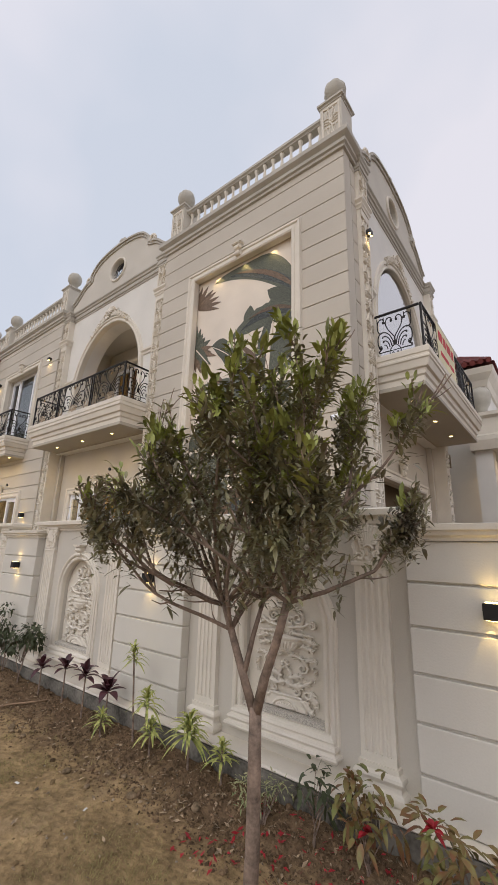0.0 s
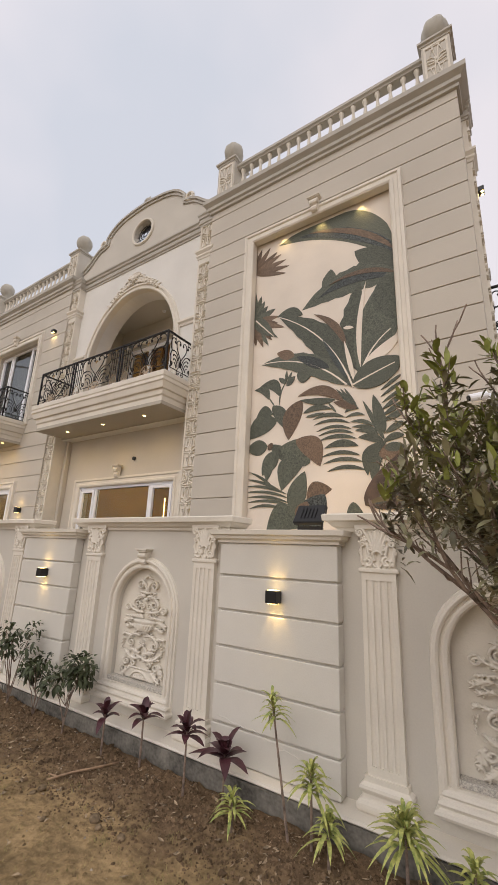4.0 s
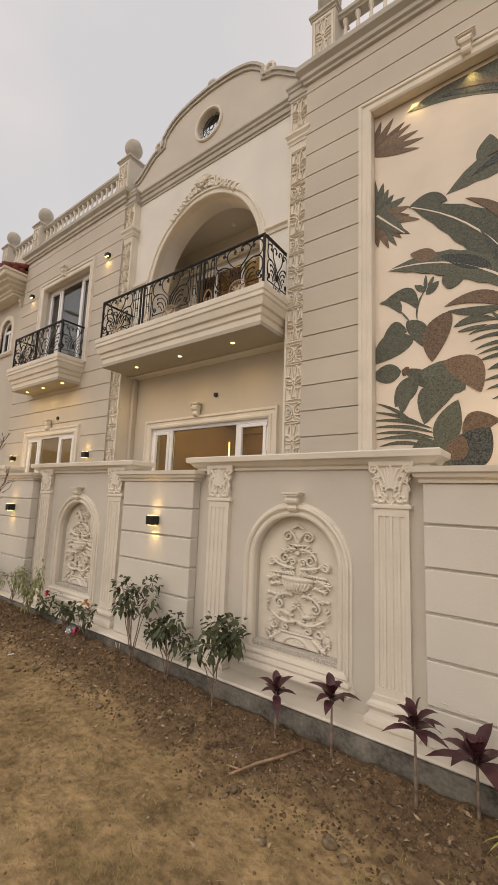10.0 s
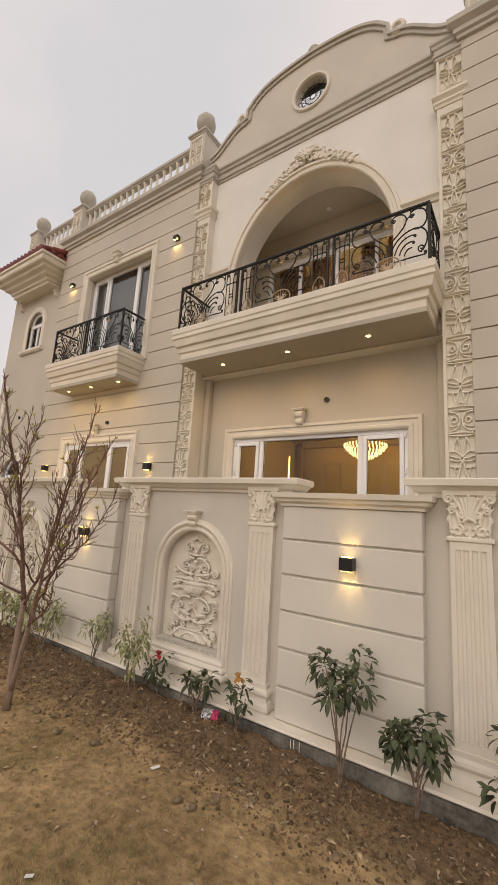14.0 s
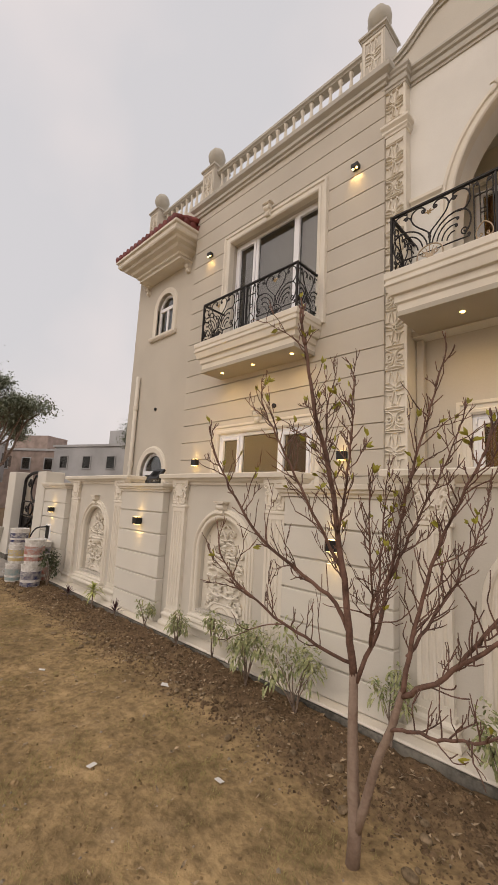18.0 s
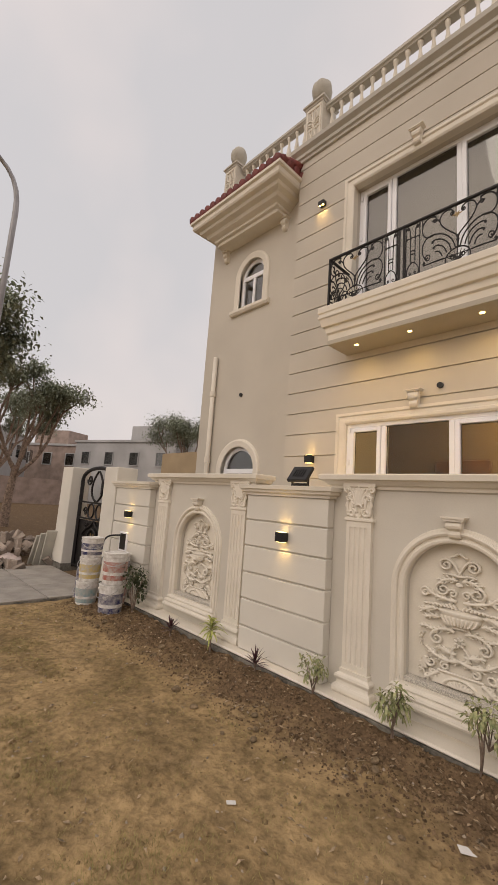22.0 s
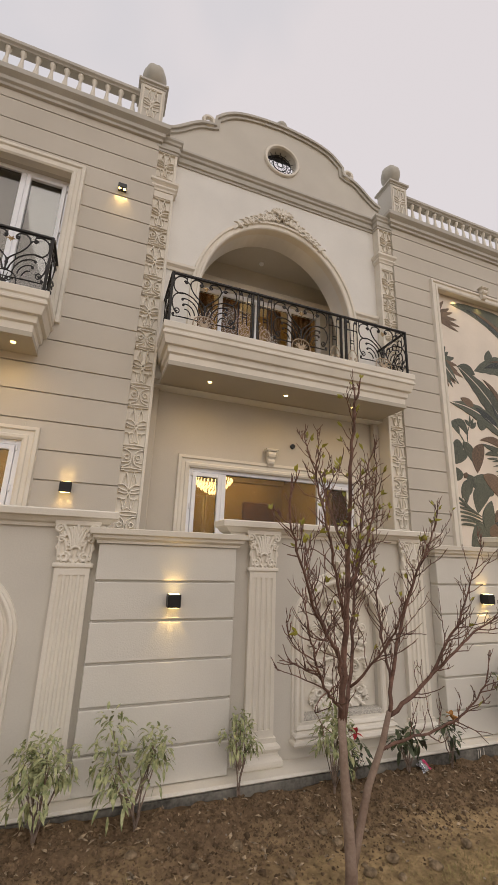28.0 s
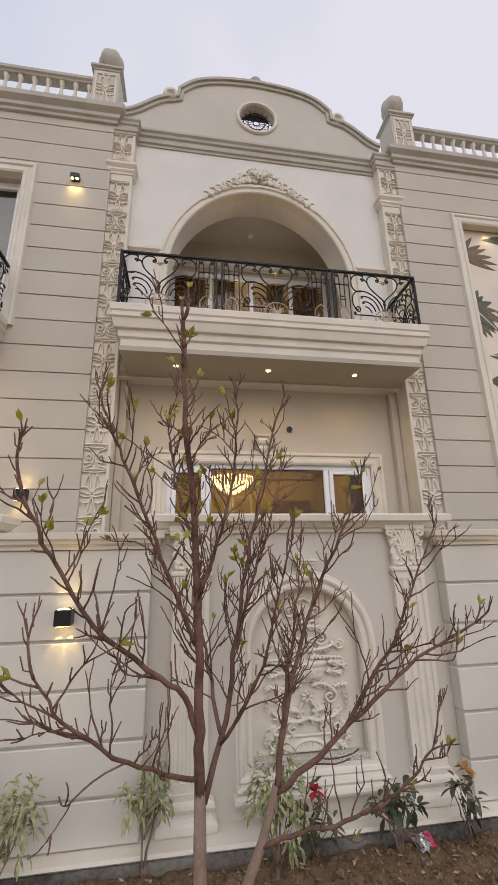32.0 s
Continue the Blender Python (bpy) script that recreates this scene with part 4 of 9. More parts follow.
def window(name, x0, x1, z0, z1, y, splits, label, glass, fw=0.055, sashes=()):
    """A white framed window: outer frame, mullions at the splits, one pane a light; sashes are the lights that open."""
    t = thing(name, pose(0, y, 0), label, "window", kind="structure")

    def ring(a, b, c, d, w, y0, y1):
        bm = bmesh.new()
        for p0, p1, q0, q1 in ((a, a + w, c, d), (b - w, b, c, d), (a + w, b - w, d - w, d), (a + w, b - w, c, c + w)):
            box(bm, p0, p1, y0, y1, q0, q1, 0.005)
        return bm

    part("window_frame", ring(x0, x1, z0, z1, fw, -0.03, 0.04), UPVC, t)
    xs = [x0 + fw] + splits + [x1 - fw]
    for s in splits:
        part("mullion", boxed(s - 0.032, s + 0.032, -0.028, 0.038, z0 + fw, z1 - fw, bevel=0.006), UPVC, t)
    for i, (a, b) in enumerate(zip(xs, xs[1:])):
        a, b = a + (0.032 if i else 0.0), b - (0.032 if i < len(splits) else 0.0)
        if i in sashes:
            sash = part("sash", ring(a + 0.004, b - 0.004, z0 + fw + 0.004, z1 - fw - 0.004, 0.052, -0.042, 0.02), UPVC, t)
            side = a - 0.012 if i == 0 else b + 0.012
            for f in (0.12, 0.20, 0.62, 0.92):
                part("hinge", boxed(side - 0.010, side + 0.010, -0.056, -0.028, z0 + (z1 - z0) * f, z0 + (z1 - z0) * f + 0.07, bevel=0.003), UPVC, sash)
        part("seal", ring(a - 0.004, b + 0.004, z0 + fw - 0.004, z1 - fw + 0.004, 0.066 if i in sashes else 0.012, 0.004, 0.012), BLACK, t, "black glazing seal")
        p = part("pane", boxed(a - 0.01, b + 0.01, 0.0, 0.003, z0 + fw - 0.01, z1 - fw + 0.01), glass, t)
        p.visible_shadow = False
    return t


window("window_1", UW[0], UW[1], UW[2], UW[3], FACE + 0.18, [-12.42, -11.56], "tall white framed glazed balcony door with three lights", GLASS_DARK, sashes=(0, 2))
window("window_2", LW[0], LW[1], LW[2], LW[3], FACE + 0.035, [-12.42, -11.60], "white framed three-light window with a dim room behind", GLASS, sashes=(0, 2))

bm = bmesh.new()
cols = [[bm.verts.new((UW[0] - 0.3 + (UW[1] - UW[0] + 0.6) * i / 80, 0.12 + 0.012 * math.sin(i * 0.45), z)) for z in (UW[2], UW[3] + 0.45)] for i in range(81)]
for a, b in zip(cols, cols[1:]):
    bm.faces.new((a[0], b[0], b[1], a[1]))
part("curtain", bm, mat("grey_curtain_cloth", (0.42, 0.40, 0.37), 0.95, vary=0.06, scale=1, bump=0.0), bpy.data.objects["window_1"], "plain grey curtain", smooth=True)

# ---- mural ----
mural = thing("mural", pose(MU0, FACE + 0.10, 2.12), "tall mosaic mural of green and brown tropical leaves on cream", "mural")
part("panel", boxed(-0.05, 2.13, 0.0, 0.06, 1.6 - 2.12, 4.18), MURAL_BASE, mural)


MURAL_COUNT = [0]


def mural_leaf(u0, v0, u1, v1, width, bend=0.0, m=None, teeth=0, vein=False, layer=0):
    """A flat mosaic leaf from its foot (u0, v0) to its tip (u1, v1)."""
    m = m or MURAL_GREEN
    a, b = Vector((u0, v0)), Vector((u1, v1))
    d = b - a
    nrm = Vector((-d.y, d.x)).normalized()
    n = 14
    left, right = [], []
    for i in range(n + 1):
        f = i / n
        c = a + d * f + nrm * (bend * 4 * f * (1 - f))
        w = width / 2 * (math.sin(math.pi * min(1.0, f ** 0.85)) ** 0.8 if 0 < f < 1 else 0.0)
        if teeth and i % 2 and 0 < i < n:
            w *= 1 - teeth
        left.append(c + nrm * w)
        right.append(c - nrm * w)
    loop = left + right[-2:0:-1]
    MURAL_COUNT[0] += 1
    y = -0.003 - 0.0001 * MURAL_COUNT[0] - 0.003 * layer
    poly = []
    for p in loop:
        q = (min(2.075, max(0.004, p.x)), min(4.12, max(-0.5, p.y)))
        if not poly or (abs(q[0] - poly[-1][0]) + abs(q[1] - poly[-1][1])) > 1e-4:
            poly.append(q)
    bm = bmesh.new()
    try:
        slab_xz(bm, poly, [], y, -0.0005)
    except (ValueError, RuntimeError):
        return
    part("leaf", bm, m, mural)
    if vein:
        pts = [(a + d * f + nrm * (bend * 4 * f * (1 - f))) for f in (i / 10 for i in range(11))]
        pts = [(p.x, p.y) for p in pts if 0.01 < p.x < 2.06 and p.y < 4.1]
        if len(pts) > 2:
            bm = bmesh.new()
            bar2(bm, pts, 0.012, y - 0.001, 0.006, 4, 0.25)
            part("vein", bm, MURAL_BASE, mural)
mural_leaf(2.19, 3.05, 0.40, 4.02, 0.48, -0.40, MURAL_GREEN, 0, False, 0)
mural_leaf(2.20, 3.12, 0.74, 4.01, 0.18, -0.17, MURAL_DARK, 0, False, 1)
mural_leaf(2.15, 3.17, 0.90, 4.01, 0.09, -0.15, MURAL_BROWN, 0, False, 2)
mural_leaf(2.14, 2.95, 1.58, 3.41, 0.36, 0.00, MURAL_GREEN, 0, False, 0)
mural_leaf(2.18, 2.85, 0.80, 2.75, 0.42, -0.17, MURAL_GREEN, 0.1, False, 0)
mural_leaf(1.19, 2.92, 1.24, 3.26, 0.22, 0.00, MURAL_GREEN, 0, False, 0)
mural_leaf(1.66, 3.04, 1.66, 3.22, 0.16, 0.00, MURAL_GREEN, 0, False, 0)
mural_leaf(2.16, 2.81, 1.04, 2.85, 0.15, -0.16, MURAL_DARK, 0, False, 1)
mural_leaf(2.14, 2.85, 1.21, 3.01, 0.07, -0.12, MURAL_BROWN, 0, False, 2)
mural_leaf(2.13, 2.68, 1.81, 3.08, 0.18, 0.00, MURAL_GREEN, 0, False, 0)
mural_leaf(1.60, 1.60, 1.65, 2.93, 0.34, 0.12, MURAL_GREEN, 0.22, False, 1)
mural_leaf(1.63, 1.59, 2.07, 2.97, 0.53, -0.01, MURAL_GREEN, 0, False, 1)
mural_leaf(1.96, 2.88, 2.11, 2.19, 0.47, 0.00, MURAL_GREEN, 0, False, 1)
mural_leaf(1.64, 1.68, 2.13, 2.18, 0.30, 0.07, MURAL_GREEN, 0, True, 2)
mural_leaf(1.66, 1.72, 2.13, 2.04, 0.15, -0.03, MURAL_BASE, 0, False, 3)
mural_leaf(1.61, 1.68, 1.72, 2.88, 0.07, 0.05, MURAL_BASE, 0, False, 3)
mural_leaf(1.40, 2.29, 1.54, 2.26, 0.05, 0.00, MURAL_BASE, 0, False, 3)
mural_leaf(1.51, 1.43, 0.43, 2.75, 0.42, -0.17, MURAL_GREEN, 0.08, True, 2)
mural_leaf(0.81, 2.68, 0.40, 2.76, 0.15, -0.06, MURAL_GREEN, 0, False, 2)
mural_leaf(1.43, 2.02, 0.99, 2.62, 0.10, -0.08, MURAL_BROWN, 0, False, 3)
mural_leaf(1.43, 1.57, 1.11, 2.20, 0.07, 0.00, MURAL_DARK, 0, False, 3)
mural_leaf(1.53, 1.50, 1.41, 2.10, 0.06, -0.00, MURAL_BASE, 0, False, 4)
mural_leaf(1.43, 1.48, 0.16, 2.05, 0.31, -0.16, MURAL_GREEN, 0.1, True, 3)
mural_leaf(0.69, 2.06, 0.41, 2.17, 0.15, 0.00, MURAL_BROWN, 0, False, 3)
mural_leaf(1.20, 1.77, 0.72, 2.04, 0.14, 0.00, MURAL_DARK, 0, False, 4)
mural_leaf(1.50, 1.46, 2.16, 1.69, 0.36, 0.01, MURAL_GREEN, 0, True, 4)
mural_leaf(0.73, 1.76, 0.95, 1.73, 0.22, -0.00, MURAL_GREEN, 0, False, 3)
mural_leaf(-0.05, 3.67, -0.02, 4.08, 0.086, 0.00, MURAL_BROWN, 0, False, 0)
mural_leaf(-0.05, 3.67, 0.09, 4.09, 0.092, 0.00, MURAL_BROWN, 0, False, 0)
mural_leaf(-0.05, 3.67, 0.24, 4.05, 0.099, 0.00, MURAL_BROWN, 0, False, 0)
mural_leaf(-0.05, 3.67, 0.37, 3.92, 0.099, 0.00, MURAL_BROWN, 0, False, 0)
mural_leaf(-0.05, 3.67, 0.44, 3.85, 0.092, 0.00, MURAL_BROWN, 0, False, 0)
mural_leaf(-0.05, 3.67, 0.52, 3.72, 0.092, 0.00, MURAL_BROWN, 0, False, 0)
mural_leaf(-0.05, 3.67, 0.58, 3.59, 0.086, 0.00, MURAL_BROWN, 0, False, 0)
mural_leaf(-0.05, 3.67, 0.53, 3.48, 0.079, 0.00, MURAL_BROWN, 0, False, 0)
mural_leaf(-0.01, 2.79, 0.00, 3.32, 0.106, 0.00, MURAL_GREEN, 0, False, 0)
mural_leaf(-0.01, 2.79, 0.11, 3.22, 0.112, 0.00, MURAL_GREEN, 0, False, 0)
mural_leaf(-0.01, 2.79, 0.17, 3.11, 0.119, 0.00, MURAL_GREEN, 0, False, 0)
mural_leaf(-0.01, 2.79, 0.23, 3.01, 0.119, 0.00, MURAL_GREEN, 0, False, 0)
mural_leaf(-0.01, 2.79, 0.36, 2.92, 0.119, 0.00, MURAL_GREEN, 0, False, 0)
mural_leaf(-0.01, 2.79, 0.41, 2.78, 0.106, 0.00, MURAL_BROWN, 0, False, 0)
mural_leaf(-0.01, 2.79, 0.41, 2.67, 0.099, 0.00, MURAL_BROWN, 0, False, 0)
mural_leaf(-0.01, 2.79, 0.52, 2.57, 0.092, 0.00, MURAL_BROWN, 0, False, 0)
mural_leaf(-0.01, 2.79, 0.41, 2.43, 0.092, 0.00, MURAL_GREEN, 0, False, 0)
mural_leaf(-0.01, 2.79, 0.32, 2.41, 0.086, 0.00, MURAL_BROWN, 0, False, 0)
mural_leaf(-0.01, 2.79, 0.26, 2.34, 0.086, 0.00, MURAL_GREEN, 0, False, 0)
mural_leaf(-0.01, 2.79, 0.17, 2.33, 0.092, 0.00, MURAL_BROWN, 0, False, 0)
mural_leaf(-0.01, 2.79, 0.04, 2.39, 0.099, 0.00, MURAL_BROWN, 0, False, 0)
mural_leaf(-0.05, 2.90, 0.35, 2.46, 0.20, 0.00, MURAL_GREEN, 0, True, 1)
mural_leaf(0.48, 1.50, 0.12, 1.69, 0.16, -0.12, MURAL_GREEN, 0, False, 0)
mural_leaf(0.30, 1.49, 0.05, 1.67, 0.12, -0.07, MURAL_GREEN, 0, False, 0)
mural_leaf(0.47, 1.36, 0.57, 1.71, 0.02, 0.04, MURAL_GREEN, 0, False, 0)
mural_leaf(0.39, 1.37, 0.29, 1.52, 0.02, 0.00, MURAL_GREEN, 0, False, 0)
mural_leaf(0.56, 1.68, 0.45, 1.78, 0.07, 0.00, MURAL_GREEN, 0, False, 0)
mural_leaf(0.56, 1.69, 0.57, 1.87, 0.04, 0.00, MURAL_GREEN, 0, False, 0)
mural_leaf(0.59, 1.71, 0.65, 1.83, 0.04, 0.00, MURAL_GREEN, 0, False, 0)
mural_leaf(0.57, 1.64, 0.70, 1.76, 0.09, 0.00, MURAL_GREEN, 0, False, 0)
mural_leaf(0.36, 1.26, 0.10, 1.25, 0.15, -0.07, MURAL_GREEN, 0, False, 0)
mural_leaf(0.36, 1.38, 0.54, 1.04, 0.19, 0.04, MURAL_GREEN, 0, False, 0)
mural_leaf(0.43, 1.17, -0.04, 0.94, 0.29, -0.07, MURAL_GREEN, 0, False, 0)
mural_leaf(0.80, 1.39, 0.61, 0.86, 0.26, -0.06, MURAL_BROWN, 0, False, 0)
mural_leaf(0.29, 0.81, -0.04, 0.79, 0.22, 0.00, MURAL_GREEN, 0, False, 0)
mural_leaf(0.63, 0.56, 0.31, 0.82, 0.16, -0.03, MURAL_GREEN, 0, False, 0)
mural_leaf(0.37, 0.78, 0.30, 0.82, 0.11, 0.00, MURAL_BROWN, 0, False, 1)
mural_leaf(0.44, 0.73, 0.22, 0.41, 0.22, 0.00, MURAL_GREEN, 0, False, 0)
mural_leaf(0.34, 0.71, 0.29, 0.33, 0.15, 0.00, MURAL_GREEN, 0, False, 0)
mural_leaf(0.92, 0.52, 0.48, 0.77, 0.34, -0.06, MURAL_GREEN, 0, False, 0)
mural_leaf(0.85, 0.60, 0.52, 0.19, 0.30, -0.11, MURAL_GREEN, 0, False, 0)
mural_leaf(0.73, 0.85, 1.06, 0.47, 0.28, 0.09, MURAL_BROWN, 0, False, 1)
mural_leaf(0.70, -0.12, 0.85, 0.42, 0.26, 0.03, MURAL_GREEN, 0, False, 1)
mural_leaf(0.88, 0.04, 1.21, 0.18, 0.23, 0.07, MURAL_BROWN, 0, False, 0)
mural_leaf(0.80, -0.30, 1.12, 0.12, 0.37, 0.00, MURAL_DARK, 0, False, 0)
mural_leaf(0.77, -0.20, 0.89, 0.04, 0.21, 0.00, MURAL_BROWN, 0, False, 1)
mural_leaf(0.31, -0.32, 0.80, -0.28, 0.37, 0.16, MURAL_GREEN, 0, False, 0)
mural_leaf(1.36, -0.31, 1.65, -0.28, 0.34, 0.14, MURAL_GREEN, 0, False, 0)
mural_leaf(0.42, 0.20, 0.01, 0.47, 0.04, -0.03, MURAL_GREEN, 0, False, 0)
mural_leaf(0.53, 0.17, -0.03, 0.37, 0.04, -0.03, MURAL_GREEN, 0, False, 0)
mural_leaf(0.60, 0.14, -0.04, 0.27, 0.04, -0.04, MURAL_GREEN, 0, False, 0)
mural_leaf(0.62, 0.09, -0.03, 0.19, 0.04, -0.04, MURAL_GREEN, 0, False, 0)
mural_leaf(0.63, 0.03, -0.01, 0.12, 0.04, -0.04, MURAL_GREEN, 0, False, 0)
mural_leaf(0.64, -0.00, -0.00, 0.05, 0.04, -0.04, MURAL_GREEN, 0, False, 0)
mural_leaf(0.52, -0.04, 0.04, -0.03, 0.04, -0.04, MURAL_GREEN, 0, False, 0)
mural_leaf(1.39, 1.06, 0.97, 1.09, 0.05, -0.05, MURAL_GREEN, 0, False, 0)
mural_leaf(1.45, 0.98, 0.98, 1.01, 0.04, -0.05, MURAL_GREEN, 0, False, 0)
mural_leaf(1.47, 0.90, 1.02, 0.92, 0.04, -0.05, MURAL_GREEN, 0, False, 0)
mural_leaf(1.50, 0.84, 1.04, 0.86, 0.04, -0.05, MURAL_GREEN, 0, False, 0)
mural_leaf(1.53, 0.77, 1.04, 0.79, 0.05, -0.05, MURAL_GREEN, 0, False, 0)
mural_leaf(1.55, 0.68, 1.12, 0.69, 0.09, -0.05, MURAL_GREEN, 0, False, 0)
mural_leaf(1.57, 0.56, 1.08, 0.58, 0.05, -0.05, MURAL_GREEN, 0, False, 0)
mural_leaf(1.60, 0.48, 1.10, 0.49, 0.05, -0.05, MURAL_GREEN, 0, False, 0)
mural_leaf(1.63, 0.38, 1.15, 0.39, 0.05, -0.05, MURAL_GREEN, 0, False, 0)
mural_leaf(1.57, 1.15, 1.39, 1.12, 0.06, -0.03, MURAL_GREEN, 0, False, 0)
mural_leaf(1.64, 1.05, 1.40, 1.05, 0.04, -0.03, MURAL_GREEN, 0, False, 0)
mural_leaf(1.75, 0.90, 1.46, 0.99, 0.05, -0.03, MURAL_GREEN, 0, False, 0)
mural_leaf(1.78, 0.83, 1.48, 0.92, 0.05, -0.03, MURAL_GREEN, 0, False, 0)
mural_leaf(1.79, 0.79, 1.52, 0.87, 0.07, -0.03, MURAL_GREEN, 0, False, 0)
mural_leaf(1.85, 0.69, 1.55, 0.78, 0.10, -0.03, MURAL_GREEN, 0, False, 0)
mural_leaf(0.83, 1.20, 1.23, 1.19, 0.08, 0.05, MURAL_GREEN, 0, False, 0)
mural_leaf(0.87, 1.14, 1.13, 1.16, 0.04, 0.00, MURAL_GREEN, 0, False, 0)
mural_leaf(1.38, 1.28, 0.75, 1.45, 0.14, -0.11, MURAL_BROWN, 0, False, 0)
mural_leaf(1.27, 1.31, 0.78, 1.39, 0.09, 0.02, MURAL_GREEN, 0, False, 0)
mural_leaf(1.28, 1.14, 1.17, 1.30, 0.03, 0.00, MURAL_GREEN, 0, False, 0)
mural_leaf(1.55, 1.15, 1.25, 1.28, 0.10, -0.01, MURAL_BROWN, 0, False, 0)
mural_leaf(1.47, 1.22, 1.29, 1.45, 0.04, 0.00, MURAL_GREEN, 0, False, 0)
mural_leaf(1.51, 1.19, 1.34, 1.45, 0.04, 0.00, MURAL_GREEN, 0, False, 0)
mural_leaf(1.55, 1.16, 1.39, 1.45, 0.04, 0.00, MURAL_GREEN, 0, False, 0)
mural_leaf(1.86, 0.79, 1.75, 1.29, 0.13, -0.00, MURAL_GREEN, 0, False, 0)
mural_leaf(1.86, 0.71, 1.62, 1.24, 0.06, 0.00, MURAL_GREEN, 0, False, 0)
mural_leaf(2.09, 1.49, 1.84, 1.33, 0.04, 0.00, MURAL_GREEN, 0, False, 0)
mural_leaf(2.09, 1.40, 1.84, 1.25, 0.04, 0.00, MURAL_GREEN, 0, False, 0)
mural_leaf(2.09, 1.31, 1.85, 1.17, 0.04, 0.00, MURAL_GREEN, 0, False, 0)
mural_leaf(2.08, 1.23, 1.85, 1.09, 0.06, 0.00, MURAL_GREEN, 0, False, 0)
mural_leaf(2.08, 1.14, 1.85, 1.01, 0.06, 0.00, MURAL_GREEN, 0, False, 0)
mural_leaf(2.08, 1.05, 1.85, 0.94, 0.06, 0.00, MURAL_GREEN, 0, False, 0)
mural_leaf(2.09, 1.01, 1.87, 0.94, 0.04, 0.00, MURAL_GREEN, 0, False, 0)
mural_leaf(2.08, 0.91, 1.87, 0.80, 0.08, 0.00, MURAL_GREEN, 0, False, 0)
mural_leaf(2.08, 0.75, 1.84, 0.68, 0.08, -0.03, MURAL_GREEN, 0, False, 0)
mural_leaf(1.87, 0.69, 1.65, 0.31, 0.16, -0.10, MURAL_GREEN, 0, False, 0)
mural_leaf(1.84, 0.59, 1.76, 0.15, 0.11, -0.07, MURAL_GREEN, 0, False, 0)
mural_leaf(1.79, 0.54, 2.09, 0.60, 0.20, 0.00, MURAL_BROWN, 0, False, 0)
mural_leaf(1.85, 0.62, 2.09, 0.62, 0.11, 0.00, MURAL_GREEN, 0, False, 0)
mural_leaf(1.61, -0.03, 2.13, 0.61, 0.50, -0.14, MURAL_UMBER, 0, False, 1)
mural_leaf(1.72, -0.02, 2.10, 0.33, 0.13, -0.03, MURAL_DARK, 0, False, 2)
mural_leaf(1.72, -0.02, 2.08, 0.40, 0.01, 0.00, MURAL_BASE, 0, False, 2)
mural_leaf(1.80, 0.05, 2.08, 0.30, 0.01, 0.00, MURAL_BASE, 0, False, 2)
mural_leaf(1.88, 0.12, 2.07, 0.19, 0.01, 0.00, MURAL_BASE, 0, False, 2)
mural_leaf(1.96, 0.19, 2.07, 0.09, 0.01, 0.00, MURAL_BASE, 0, False, 2)
mural_leaf(1.62, -0.03, 2.08, -0.03, 0.06, 0.07, MURAL_OLIVE, 0, False, 3)

# ---- carved motifs of the tall pilasters ----
def motif_tall():
    """A cross of pinched petals with tulip stems above and below, 0.25 wide and 0.46 high, about the origin."""
    bm = bmesh.new()
    y, R = -0.006, 0.0095

    def s(pts, k=1.0, r1=None):
        bar2(bm, pts, R * k, y, r1, 6, 1.3, mirror=0)

    s([(0.0, 0.026), (0.022, 0.0), (0.0, -0.026)])
    s(bez((0.012, 0.018), (0.05, 0.085), (0.08, 0.07), (0.118, 0.066)))
    s(bez((0.018, 0.004), (0.05, 0.0), (0.085, 0.02), (0.118, 0.028)))
    s(bez((0.012, -0.018), (0.045, -0.035), (0.085, -0.02), (0.118, -0.012)))
    s(bez((0.0, 0.03), (0.028, 0.07), (0.020, 0.13), (0.040, 0.205)))
    s(bez((0.0, -0.03), (0.030, -0.06), (0.018, -0.13), (0.048, -0.200)))
    s(bez((0.022, -0.075), (0.05, -0.10), (0.075, -0.075), (0.118, -0.080)), 0.9, 0.006)
    s(bez((0.048, -0.200), (0.035, -0.205), (0.02, -0.19), (0.0, -0.175)), 0.8, 0.006)
    s(bez((0.075, -0.08), (0.07, -0.12), (0.055, -0.15), (0.052, -0.19)), 0.8, 0.006)
    s(bez((0.040, 0.205), (0.06, 0.17), (0.075, 0.12), (0.075, 0.08)), 0.8, 0.006)
    for z in (-0.232, 0.232):
        bar2(bm, bez((-0.122, z), (-0.04, z * 0.93), (0.04, z * 0.93), (0.122, z)), R, y, None, 6, 1.3)
    return fused(mesh_of("carved_motif", bm, CREAM, True), 0.0045)


def motif_short():
    """Two ringed eyes on either side of crossing bows, 0.25 wide and 0.28 high."""
    bm = bmesh.new()
    y, R = -0.006, 0.0095

    def s(pts, k=1.0, r1=None):
        bar2(bm, pts, R * k, y, r1, 6, 1.3, mirror=0)

    s(spiral(0.066, 0.012, 0.026, 1.0, 0, 1, 14, 1.0))
    s(bez((0.118, 0.095), (0.05, 0.10), (0.012, 0.06), (0.012, 0.0)))
    s(bez((0.012, 0.0), (0.012, -0.05), (0.03, -0.085), (0.118, -0.098)))
    s(bez((0.118, -0.05), (0.085, -0.05), (0.05, -0.055), (0.016, -0.02)), 0.85)
    s([(0.0, -0.10), (0.0, -0.06)], 0.9)
    for z in (-0.120, 0.120):
        bar2(bm, bez((-0.122, z), (-0.04, z * 0.9), (0.04, z * 0.9), (0.122, z)), R, y, None, 6, 1.3)
    return fused(mesh_of("carved_motif", bm, CREAM, True), 0.0045)


MOTIF_T, MOTIF_S = motif_tall(), motif_short()


